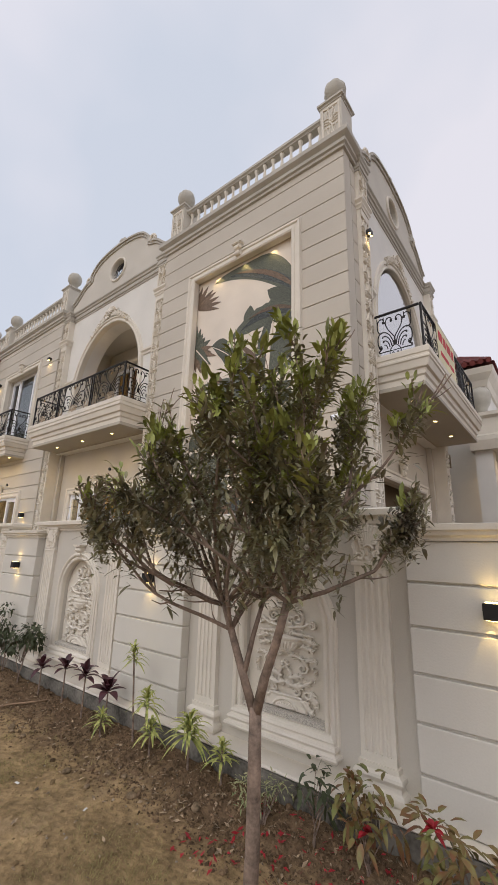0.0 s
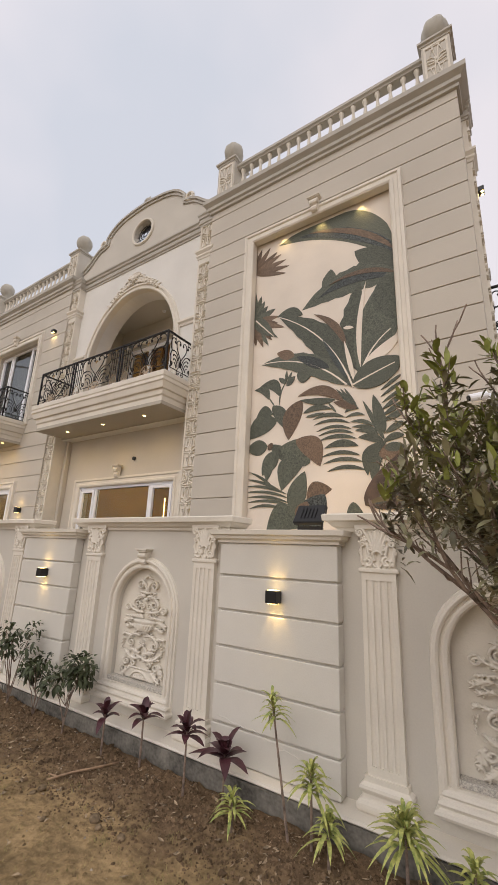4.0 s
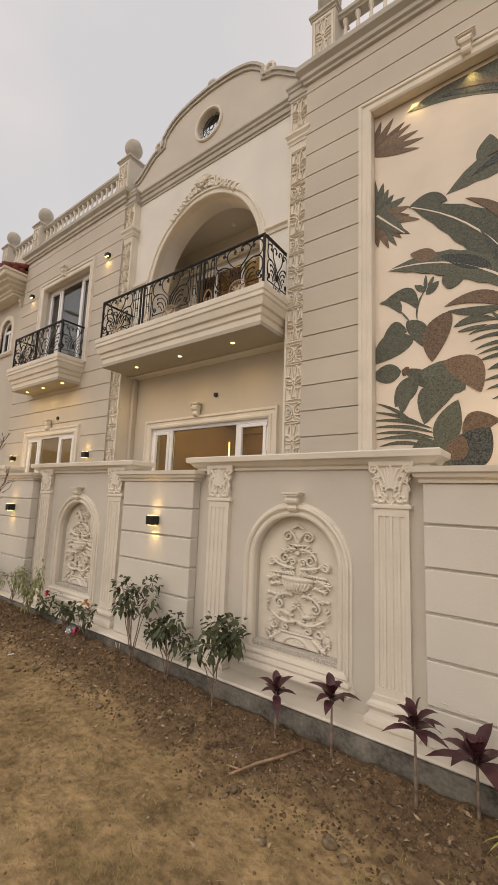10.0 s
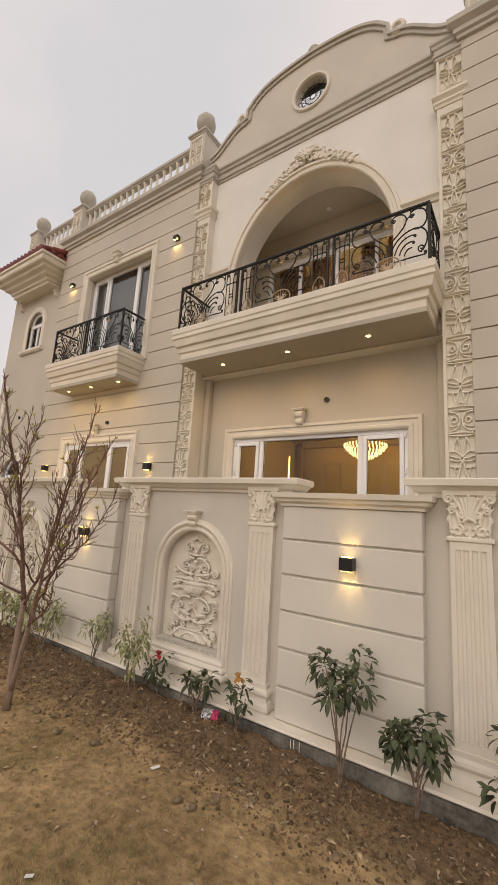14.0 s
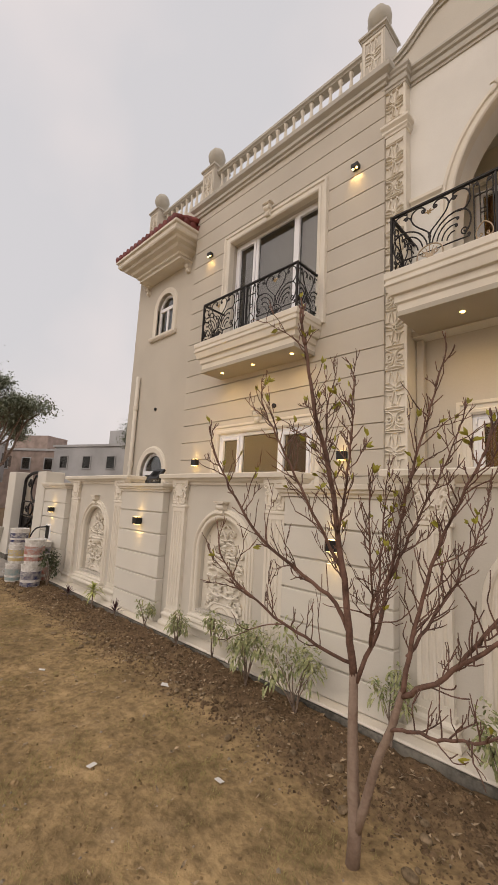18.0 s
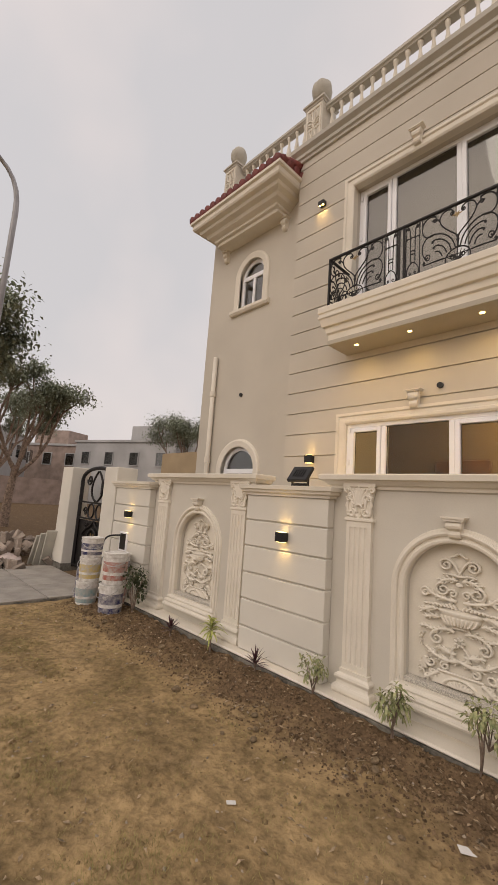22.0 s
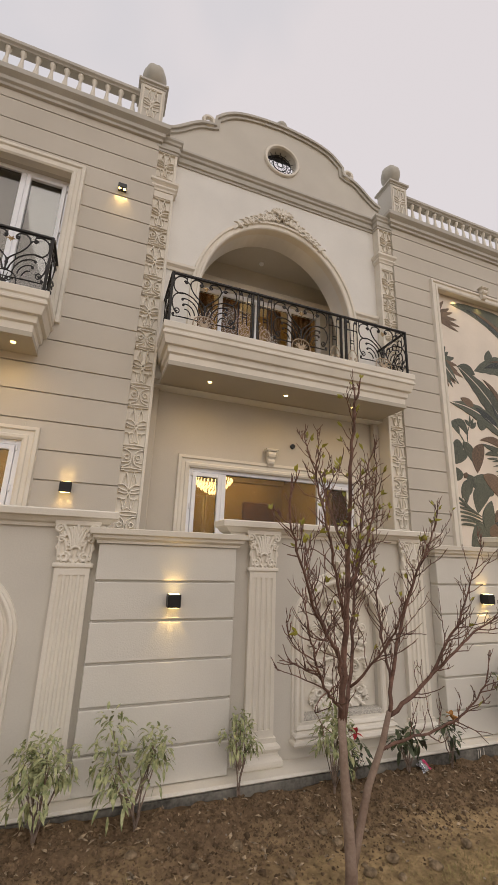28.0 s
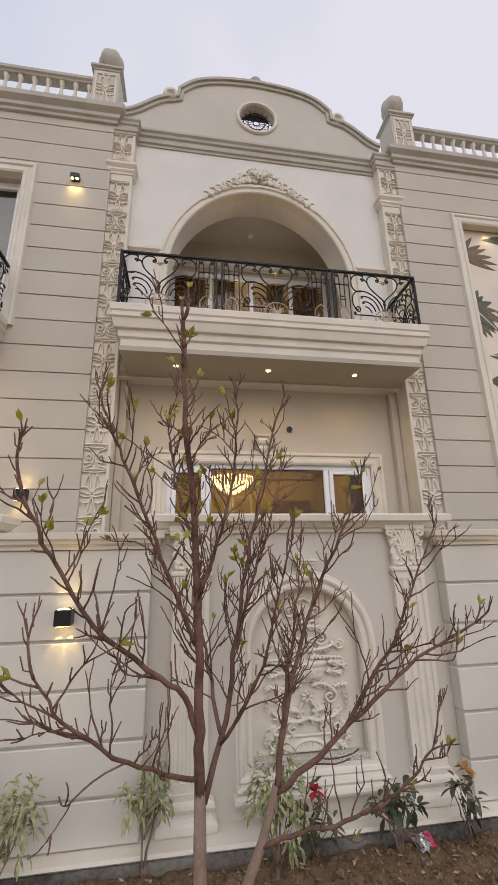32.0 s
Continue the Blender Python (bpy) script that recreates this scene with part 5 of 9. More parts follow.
def carved_pilaster(m, label, inner, z0=0.0):
    """A tall flat pilaster 0.28 wide, its front on local y = 0, carved with flowers; inner is the side of its plain strip, -1 or 1."""
    t = thing("carved_pilaster", m, label, "pilaster", "carved pilasters of the facade")
    part("body", boxed(0, 0.28, 0.014, 0.30, z0, 7.24), CREAM, t)
    a, c = (0.245, 0.122) if inner > 0 else (0.0, 0.158)
    for lo, hi in ((z0, 6.50), (6.70, 7.24)):
        part("edge", boxed(a, a + 0.035, -0.004, 0.013, lo, hi, bevel=0.003), CREAM, t)
    part("head", boxed(0.002, 0.278, -0.002, 0.0125, 6.38, 6.50, bevel=0.003), CREAM, t)
    part("band", sweep(bmesh.new(), [(0, 0.25), (0, 0), (0.28, 0), (0.28, 0.25)], [(-0.01, 6.49), (0.012, 6.49), (0.018, 6.52), (0.035, 6.545), (0.035, 6.57), (0.02, 6.585), (0.055, 6.63), (0.055, 6.665), (-0.01, 6.68)]), CREAM, t)
    z = 6.11
    while z > 1.2:
        for mesh, dz in ((MOTIF_T, 0.0), (MOTIF_S, -0.395)):
            o = part("carving", mesh, CREAM, t)
            o.location, o.scale = (c, 0.014, z + dz), (0.98, 1.8, 1.06)
        z -= 0.782
    o = part("carving", MOTIF_T, CREAM, t)
    o.location, o.scale = (c, 0.014, 6.955), (0.98, 1.8, 1.0)
    return t


# ---- wrought iron railings ----
def scroll_strokes():
    """Half of an ornamental field about x = 0: lists of (x, z) points with a thickness factor, then its shell at the foot."""
    half = [(bez((0.0, 0.27), (0.06, 0.35), (0.205, 0.42), (0.20, 0.53)), 1.0),
            (bez((0.20, 0.53), (0.185, 0.62), (0.06, 0.62), (0.042, 0.55)), 1.0),
            (spiral(0.066, 0.545, 0.026, 1.2, math.pi, 1, 9), 0.85),
            (bez((0.0, 0.15), (0.0, 0.2), (0.012, 0.24), (0.0, 0.28)), 1.0),
            (bez((0.195, 0.49), (0.22, 0.55), (0.26, 0.57), (0.285, 0.54)), 0.9),
            (spiral(0.26, 0.535, 0.028, 1.2, 0.2, 1, 9), 0.85),
            (bez((0.25, 0.585), (0.31, 0.625), (0.41, 0.60), (0.41, 0.48)), 1.0),
            (bez((0.41, 0.48), (0.405, 0.385), (0.33, 0.36), (0.27, 0.39)), 1.0),
            (bez((0.025, 0.15), (0.05, 0.30), (0.18, 0.395), (0.30, 0.39)), 1.0),
            (bez((0.075, 0.145), (0.095, 0.265), (0.19, 0.335), (0.285, 0.32)), 0.95),
            (bez((0.125, 0.13), (0.14, 0.215), (0.205, 0.265), (0.27, 0.25)), 0.95),
            (bez((0.175, 0.11), (0.185, 0.16), (0.22, 0.195), (0.26, 0.185)), 0.9),
            (spiral(0.285, 0.305, 0.018, 1.1, math.pi / 2, -1, 7), 0.8),
            (spiral(0.27, 0.235, 0.018, 1.1, math.pi / 2, -1, 7), 0.8),
            (bez((0.30, 0.39), (0.43, 0.38), (0.44, 0.22), (0.36, 0.125)), 1.0),
            (spiral(0.35, 0.155, 0.042, 1.3, -1.4, -1, 11), 0.9),
            (bez((0.145, 0.075), (0.23, 0.085), (0.31, 0.075), (0.395, 0.075)), 0.9),
            (spiral(0.385, 0.10, 0.022, 1.1, -1.5, 1, 8), 0.8)]
    shell = [(bez((0.135, 0.0), (0.15, 0.10), (0.08, 0.145), (0.0, 0.145)), 1.1), (spiral(0.055, 0.05, 0.032, 1.2, math.pi, -1, 10), 0.9)] + [([(0.0, 0.0), (0.125 * math.sin(a), 0.13 * math.cos(a))], 0.75) for a in (0.0, 0.35, 0.7, 1.05)]
    return half, shell


def scroll_panel(k):
    """One ornamental field of the railing: a heart over a fan of bars; its foot is z = 0 and k scales its width."""
    bm = bmesh.new()
    for pts, q in scroll_strokes()[0]:
        bar2(bm, [(x * k, z) for x, z in pts], 0.0092 * q, 0.0, None, 6, 1.0, mirror=0)
    for z in (0.235, 0.275):
        bar2(bm, [(-0.02 * k, z), (0.02 * k, z)], 0.010, 0.0)
    bar2(bm, [(-0.40 * k, 0.075), (0.40 * k, 0.075)], 0.0075, 0.0)
    for q in (0.245, 0.41):
        bar2(bm, [(q * k, 0.535), (q * k, 0.63)], 0.0075, 0.0, mirror=0)
    return fused(mesh_of("scroll_panel", bm, IRON, True), 0.0055)


def shell_panel(k, material):
    """The round shell at the foot of an ornamental field."""
    bm = bmesh.new()
    for pts, q in scroll_strokes()[1]:
        bar2(bm, [(x * k, z) for x, z in pts], 0.0078 * q, 0.0, None, 5, 1.0, mirror=0)
    bar2(bm, [(-0.135 * k, 0.004), (0.135 * k, 0.004)], 0.006, 0.0)
    return fused(mesh_of("shell", bm, material, True), 0.0045)


def slim_panel():
    """A narrow field between two scroll fields, 0.20 wide."""
    bm = bmesh.new()
    R = 0.0082
    bar2(bm, [(0.088, 0.0), (0.088, 0.62)], R, mirror=0)
    bar2(bm, [(0.03, 0.16), (0.03, 0.44)], R, mirror=0)
    bar2(bm, bez((0.03, 0.44), (0.035, 0.46), (0.06, 0.46), (0.085, 0.44)), R, mirror=0)
    bar2(bm, bez((0.03, 0.455), (0.034, 0.52), (0.03, 0.58), (0.06, 0.60)), R, mirror=0)
    bar2(bm, spiral(0.056, 0.572, 0.022, 1.1, math.pi / 2, -1, 8), R * 0.85, mirror=0)
    for z in (0.455, 0.30, 0.26):
        bar2(bm, [(-0.085 if z > 0.4 else -0.03, z), (0.085 if z > 0.4 else 0.03, z)], R)
    return fused(mesh_of("slim_panel", bm, IRON, True), 0.0055)


def spade_panel(material):
    """The spade-shaped shell at the foot of a narrow field."""
    bm = bmesh.new()
    bar2(bm, bez((0.0, 0.165), (0.09, 0.12), (0.10, 0.0), (0.04, 0.008)), 0.0078, mirror=0)
    bar2(bm, spiral(0.036, 0.04, 0.022, 1.1, -1.2, -1, 8), 0.006, mirror=0)
    return fused(mesh_of("spade", bm, material, True), 0.0045)


WIDE, SLIM, SIDE = scroll_panel(1.0), slim_panel(), scroll_panel(0.58)
SHELLS = {False: (shell_panel(1.0, IRON), spade_panel(IRON)), True: (shell_panel(1.0, GILT), spade_panel(GILT))}
bm = bmesh.new()
for a, q in ((0.0, 0.05), (0.9, 0.038), (2.24, 0.038), (math.pi, 0.05), (4.0, 0.032), (4.71, 0.04), (5.4, 0.032)):
    tube(bm, [(0, 0, 0), (q * 0.6 * math.cos(a), q * 0.6 * math.sin(a), 0), (q * math.cos(a), q * math.sin(a), 0)], 0.010, 0.003, 5)
BLOSSOM = mesh_of("blossom", bm, GOLD)


def railing(m, width, depth, order, label, gilt):
    """A balcony railing round three sides; local x runs along the front at y = 0, the ends go back to y = depth."""
    t = thing("balcony_railing", m, label, "railing", "balcony railings")
    h = 0.70
    for z, q in ((0.0, 0.013), (h - 0.03, 0.018)):
        part("rail", boxed(0, width, -q, q, z, z + q * 1.4, bevel=0.003), IRON, t)
        for x in (0.0, width):
            part("rail", boxed(x - q, x + q, 0.02, depth, z, z + q * 1.4, bevel=0.003), IRON, t)
    for x in (0.0, width):
        part("post", boxed(x - 0.014, x + 0.014, -0.014, 0.014, 0, h, bevel=0.003), IRON, t)
    sizes = {"W": 0.86, "S": 0.20, "|": 0.09}
    k = width / sum(sizes[c] for c in order)
    x = 0.0
    for c in order:
        w = sizes[c] * k
        if c == "|":
            for q in (0.012, w - 0.012):
                part("baluster", boxed(x + q - 0.010, x + q + 0.010, -0.010, 0.010, 0.015, h - 0.025), IRON, t)
        else:
            wide = c == "W"
            o = part("scroll_field" if wide else "slim_field", WIDE if wide else SLIM, IRON, t)
            o.location, o.scale = (x + w / 2, 0, 0.018), (k, 1, 1.06)
            o = part("shell", SHELLS[gilt][0 if wide else 1], GILT if gilt else IRON, t, "dull gilt scroll shell" if gilt else "")
            o.location, o.scale = (x + w / 2, -0.004, 0.018), (k, 1, 1.06)
            if wide:
                b = part("blossom", BLOSSOM, GOLD, t, "small gilt blossom")
                b.matrix_local = pose(x + w / 2, -0.012, 0.555, 90, 0, 0)
        x += w
    for x in (0.0, width):
        o = part("scroll_field", SIDE, IRON, t)
        o.matrix_local = pose(x, depth / 2, 0.018, 0, 0, 90)
        o = part("shell", SHELLS[False][1], IRON, t)
        o.matrix_local = pose(x, depth / 2, 0.018, 0, 0, 90)
    return t


# ---- balcony slabs with downlights ----
FASCIA = [(-0.15, 4.13), (0.045, 4.15), (0.05, 4.14), (0.05, 4.07), (0.035, 4.055), (0.035, 4.03), (0.048, 4.02), (0.048, 3.995), (0.03, 3.98), (0.01, 3.90), (0.005, 3.885), (-0.03, 3.875), (-0.035, 3.80), (-0.06, 3.78), (-0.065, 3.655), (-0.15, 3.655)]


def balcony(m, x0, x1, out, lights, label, power):
    t = thing("balcony", m, label, "balcony", "balconies")
    part("fascia", sweep(bmesh.new(), [(x0, 0.16), (x0, -out), (x1, -out), (x1, 0.16)], FASCIA), CREAM, t)
    part("deck", boxed(x0 + 0.13, x1 - 0.13, -out + 0.13, 0.165, 4.02, 4.125), STONE, t)
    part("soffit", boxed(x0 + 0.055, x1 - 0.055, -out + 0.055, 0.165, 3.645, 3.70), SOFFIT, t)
    for lx, ly in lights:
        part("downlight", lathe(bmesh.new(), [(0.0, 3.637), (0.024, 3.637), (0.028, 3.641), (0.028, 3.645), (0.0, 3.645)], 12, (lx, ly, 0)), LAMP_WHITE, t, "glowing recessed downlight")
        li = bpy.data.lights.new("downlight_beam", "SPOT")
        li.energy, li.color, li.spot_size, li.spot_blend, li.shadow_soft_size = power, (1.0, 0.66, 0.21), radians(165), 1.0, 0.12
        ob = new("downlight_beam", li)
        ob.parent = t
        ob.matrix_local = look((lx, ly, 3.63), (lx, ly + 0.1, 1.0))
    return t


# ---- the arch bay: built in local metres, x along the front from 0 to 4.13, y into the house ----
def arch_bay(m, rooms, tag):
    cx, y = 2.04, 0.17
    hole = arch_loop(cx, 1.26, 4.10, 5.08, 1.50, 32)
    w = new("wall_arch_bay", mesh_of("wall_arch_bay", slab_xz(bmesh.new(), [(0.28, 3.62), (3.85, 3.62), (3.85, 7.24), (0.28, 7.24)], [hole], y, y + 0.40), IVORY))
    w.matrix_world = m
    tagged(w, "ivory plastered wall with a wide arched balcony opening", "wall", kind="structure")
    part("arch_moulding", arch_band(bmesh.new(), cx, 1.26, 4.10, 5.08, 1.50, [(-0.004, y + 0.1), (-0.004, y - 0.02), (0.012, y - 0.035), (0.035, y - 0.035), (0.045, y - 0.02), (0.085, y - 0.02), (0.095, y - 0.045), (0.13, y - 0.045), (0.14, y)], 32), CREAM, w)
    for a, b in ((0.285, 0.69), (3.39, 3.845)):
        part("impost", sweep(bmesh.new(), [(a, y), (b, y)], [(0, 5.36), (0.02, 5.36), (0.03, 5.40), (0.06, 5.43), (0.06, 5.47), (0, 5.48)]), CREAM, w)
    # entablature over the arch and the pediment on it
    ent = [(0, 7.20), (0.018, 7.20), (0.022, 7.235), (0.045, 7.245), (0.05, 7.28), (0.028, 7.29), (0.028, 7.345), (0.055, 7.36), (0.062, 7.395), (0.09, 7.42), (0.09, 7.455), (0, 7.47)]
    part("entablature", sweep(bmesh.new(), [(0.30, y), (3.83, y)], ent), GREIGE, w)
    for a in (0.0, 3.85):
        part("entablature", sweep(bmesh.new(), [(a, 0.4), (a, 0.03), (a + 0.28, 0.03), (a + 0.28, 0.4)], [(o * 0.7, z) for o, z in ent[1:-1]] + [(-0.02, 7.47), (-0.02, 7.20)]), GREIGE, w)
        part("entablature_core", boxed(a + 0.015, a + 0.265, 0.045, 0.5, 7.241, 7.466), GREIGE, w)
    half = bez((1.98, 7.79), (1.74, 7.84), (1.62, 8.08), (1.38, 8.18), 10) + [(1.28, 8.20), (1.18, 8.23), (1.165, 8.40), (1.12, 8.44)] + bez((1.12, 8.44), (0.95, 8.63), (0.74, 8.74), (0.0, 8.77), 12)[1:]
    top = [(cx - a, z) for a, z in half] + [(cx + a, z) for a, z in half[-2::-1]]
    oc = [(cx + 0.27 * math.cos(2 * math.pi * i / 28), 8.07 + 0.27 * math.sin(2 * math.pi * i / 28)) for i in range(28)]
    ped = new("pediment", mesh_of("pediment", slab_xz(bmesh.new(), [(cx - 1.98, 7.44)] + top + [(cx + 1.98, 7.44)], [oc], y + 0.01, y + 0.15), TAUPE))
    ped.matrix_world = m
    tagged(ped, "taupe curved parapet gable with a round opening", "gable", kind="structure")
    bm = bmesh.new()
    for o, dy, th in ((0.0, 0.02, 0.07), (0.055, 0.05, 0.045)):
        rings = []
        for i, (px, pz) in enumerate(top):
            a, b = top[max(0, i - 1)], top[min(len(top) - 1, i + 1)]
            d = Vector((b[0] - a[0], b[1] - a[1])).normalized()
            n = Vector((-d.y, d.x))
            q0, q1 = Vector((px, pz)) + n * (o - 0.05), Vector((px, pz)) + n * (o - 0.05 + th)
            rings.append([bm.verts.new(v) for v in ((q0.x, y - dy, q0.y), (q1.x, y - dy, q1.y), (q1.x, y + 0.24, q1.y), (q0.x, y + 0.24, q0.y))])
        for r, s in zip(rings, rings[1:]):
            for j in range(4):
                bm.faces.new((r[j], r[(j + 1) % 4], s[(j + 1) % 4], s[j]))
        bm.faces.new(rings[0])
        bm.faces.new(rings[-1][::-1])
    part("coping", bm, GREIGE, ped)
    for s in (-1, 1):
        bm = bmesh.new()
        bar2(bm, [(cx + s * (1.315 + 0.085 * math.cos(a)), 8.29 + 0.085 * math.sin(a)) for a in (2 * math.pi * i / 14 for i in range(15))], 0.036, y - 0.01, None, 6)
        part("scroll_end", bm, CREAM, ped)
    bm = bmesh.new()
    bar2(bm, [(cx + 0.30 * math.cos(a), 8.07 + 0.30 * math.sin(a)) for a in (2 * math.pi * i / 28 for i in range(29))], 0.030, y + 0.0, None, 6)
    part("oculus_ring", bm, CREAM, ped)
    bm = bmesh.new()
    for i in range(16):
        a = 2 * math.pi * i / 16
        for q0, q1, turn in ((0.05, 0.13, 0.0), (0.13, 0.20, 0.20), (0.13, 0.20, -0.20), (0.20, 0.27, 0.0)):
            bar2(bm, [(cx + q0 * math.cos(a), 8.07 + q0 * math.sin(a)), (cx + q1 * math.cos(a + turn), 8.07 + q1 * math.sin(a + turn))], 0.0048, y + 0.08, None, 4)
    for q in (0.05, 0.13, 0.20):
        bar2(bm, [(cx + q * math.cos(a), 8.07 + q * math.sin(a)) for a in (2 * math.pi * i / 24 for i in range(25))], 0.009, y + 0.08, None, 4)
    part("oculus_grille", bm, IRON, ped)
    # Black panel stands in for the shaded upper reveal of the round hole.
    part("oculus_back", boxed(cx - 0.34, cx + 0.34, y + 0.152, y + 0.18, 8.24, 8.42), BLACK, ped)
    fin = thing("roof_finial", m @ pose(cx, y + 0.08, 8.77) @ Matrix.Scale(0.95, 4), "small cast stone bud finial on the gable", "finial", "roof finials")
    part("ball", lathe(bmesh.new(), [(0.0, 0.0), (0.07, 0.0), (0.05, 0.04), (0.10, 0.08), (0.125, 0.14), (0.10, 0.20), (0.045, 0.26), (0.02, 0.31), (0.0, 0.34)], 12), STONE, fin, smooth=True)
    # crest over the arch
    cr = thing("arch_crest", m @ pose(cx, y - 0.04, 6.60) @ Matrix.Diagonal((1.03, 1.35, 0.84, 1)), "carved scroll and flower crest over the arch", "ornament")
    bm = bmesh.new()
    r2 = random.Random(4)
    for k in range(8):
        u = 0.10 + 0.085 * k
        zz = 0.22 - 0.52 * (u / 0.8) ** 2
        q = 0.115 - 0.012 * k
        bar2(bm, spiral(u, zz + q * 0.3, q, 1.5, 0.5 + k, -1 if k % 2 else 1, 12), 0.017, -0.005, 0.009, 5, mirror=0)
        for j in range(2):
            a = 0.7 + 1.1 * j + 0.5 * k
            bar2(bm, bez((u + 0.5 * q * math.cos(a), zz + q * math.sin(a)), (u + q * math.cos(a), zz + 1.2 * q * math.sin(a)), (u + 1.4 * q * math.cos(a), zz + 1.5 * q * math.sin(a)), (u + 1.5 * q * math.cos(a - 0.4), zz + 1.6 * q * math.sin(a - 0.2)), 4), 0.014, -0.004, 0.005, 5, mirror=0)
        bar2(bm, bez((u - 0.05, zz - 0.05), (u, zz + 0.03), (u + 0.06, zz + 0.05), (u + 0.09, zz + 0.02)), 0.024, 0.0, 0.010, mirror=0)
    for k in range(6):
        a = k * math.pi / 3
        bar2(bm, [(0.02 * math.cos(a), 0.28 + 0.02 * math.sin(a)), (0.075 * math.cos(a), 0.28 + 0.075 * math.sin(a))], 0.018, -0.02, 0.026)
    bar2(bm, bez((0.02, 0.34), (0.08, 0.44), (0.14, 0.40), (0.18, 0.34)), 0.025, 0.0, 0.012, mirror=0)
    for k in range(-4, 5):
        a = math.pi / 2 - k * 0.32
        bar2(bm, bez((0.03 * math.cos(a), 0.30), (0.09 * math.cos(a), 0.34 + 0.05 * math.sin(a)), (0.15 * math.cos(a), 0.34 + 0.11 * math.sin(a)), (0.20 * math.cos(a), 0.33 + 0.14 * math.sin(a)), 5), 0.016, -0.012, 0.020)
    bar2(bm, bez((-0.78, -0.30), (-0.42, 0.26), (0.42, 0.26), (0.78, -0.30)), 0.016, 0.01, None)
    part("carving", fused(mesh_of("carving", bm, CREAM, True), 0.006), CREAM, cr)
    # carved pilasters on both sides
    for a, inner in ((0.0, 1), (3.85, -1)):
        carved_pilaster(m @ pose(a, 0.03, 0), "cream pilaster carved with flowers and linked rings" + tag, inner)
    # recessed ground floor wall
    lw = (0.87, 3.42, 1.20, 2.63)
    g = new("wall_recess", mesh_of("wall_recess", slab_xz(bmesh.new(), [(0.28, 0), (3.85, 0), (3.85, 3.62), (0.28, 3.62)], [[(lw[0], lw[2]), (lw[1], lw[2]), (lw[1], lw[3]), (lw[0], lw[3])]], 0.37, 0.57), BEIGE))
    g.matrix_world = m
    tagged(g, "beige recessed wall under the balcony", "wall", kind="structure")
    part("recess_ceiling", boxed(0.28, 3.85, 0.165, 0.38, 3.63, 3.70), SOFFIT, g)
    part("corner_strip", boxed(0.285, 0.38, 0.27, 0.369, 0.0, 3.62, bevel=0.01), BEIGE, g)
    part("corner_strip", boxed(3.75, 3.845, 0.27, 0.369, 0.0, 3.62, bevel=0.01), BEIGE, g)
    part("window_surround", rect_band(bmesh.new(), lw[0], lw[1], lw[2], lw[3], [(o, 0.37 + d) for o, d in ARCHITRAVE], False), CREAM, g)
    bracket(m @ pose(cx - 0.03, 0.34, 2.86), s=0.9)
    # upper terrace behind the arch
    part("terrace_floor", boxed(0.33, 3.80, 0.57, 1.45, 3.97, 4.10), STONE, w)
    part("terrace_ceiling", boxed(0.0, 4.13, 0.57, 1.55, 6.62, 6.70), TAUPE, w)
    for a in (0.33, 3.72):
        part("terrace_side", boxed(a, a + 0.08, 0.572, 1.45, 4.10, 6.62), TAUPE, w)
    part("ceiling_lamp", lathe(bmesh.new(), [(0.0, 6.585), (0.035, 6.588), (0.045, 6.60), (0.045, 6.62), (0.0, 6.62)], 16, (cx, 1.0, 0)), UPVC, w, "small unlit round ceiling lamp")
    part("terrace_cornice", boxed(0.42, 3.71, 1.14, 1.25, 6.10, 6.22, bevel=0.02), CREAM, w)
    return w


M_B = pose(B0, FACE, 0)
M_E = pose(-1.80, FACE + 0.40, 0, 0, 0, 90)
arch_bay(M_B, True, " beside the grooved facade")
arch_bay(M_E, True, " on the side facade")
balcony(M_B, 0.315, 3.84, 0.50, [(0.952, -0.14), (2.02, -0.14), (3.09, -0.14)], "wide cream balcony with a moulded fascia and three lit downlights", 15.0)
railing(M_B @ pose(0.325, -0.475, 4.165), 3.50, 0.64, "WS|SWS|SW", "black wrought iron scroll railing with gilt shells on the wide balcony", True)
balcony(M_E, 0.31, 3.93, 0.62, [(0.9, -0.25), (2.05, -0.25), (3.14, -0.25)], "cream side balcony with a moulded fascia and lit downlights", 6.0)
railing(M_E @ pose(0.39, -0.58, 4.165), 3.46, 0.75, "WS|SWS|SW", "black wrought iron scroll railing with gilt shells on the side balcony", True)
M_C = pose(0, FACE, 0)
balcony(M_C, -13.05, -10.94, 0.53, [(-12.68, -0.27), (-11.97, -0.27), (-11.2, -0.27)], "small cream balcony with a moulded fascia and three lit downlights", 9.5)
railing(M_C @ pose(-12.99, -0.50, 4.165), 2.025, 0.50, "WS|SW", "black wrought iron scroll railing on the small balcony", False)
window("window_3", B0 + 0.87, B0 + 3.42, 1.20, 2.63, FACE + 0.41, [B0 + 1.36, B0 + 2.83], "wide white framed window of a lamp-lit room", GLASS, sashes=(0, 2))
# doors at the back of the terrace
t = window("door_1", B0 + 0.75, B0 + 3.40, 4.12, 6.05, FACE + 1.30, [B0 + 1.4, B0 + 2.08, B0 + 2.75], "white framed glazed doors of a lamp-lit upper room", GLASS, 0.09)
tagged(new("wall_terrace_back", mesh_of("wall_terrace_back", slab_xz(bmesh.new(), [(B0 + 0.1, 3.95), (B0 + 4.0, 3.95), (B0 + 4.0, 6.7), (B0 + 0.1, 6.7)], [[(B0 + 0.75, 4.12), (B0 + 3.40, 4.12), (B0 + 3.40, 6.05), (B0 + 0.75, 6.05)]], FACE + 1.26, FACE + 1.40), TAUPE)), "ivory back wall of the terrace", "wall", kind="structure")
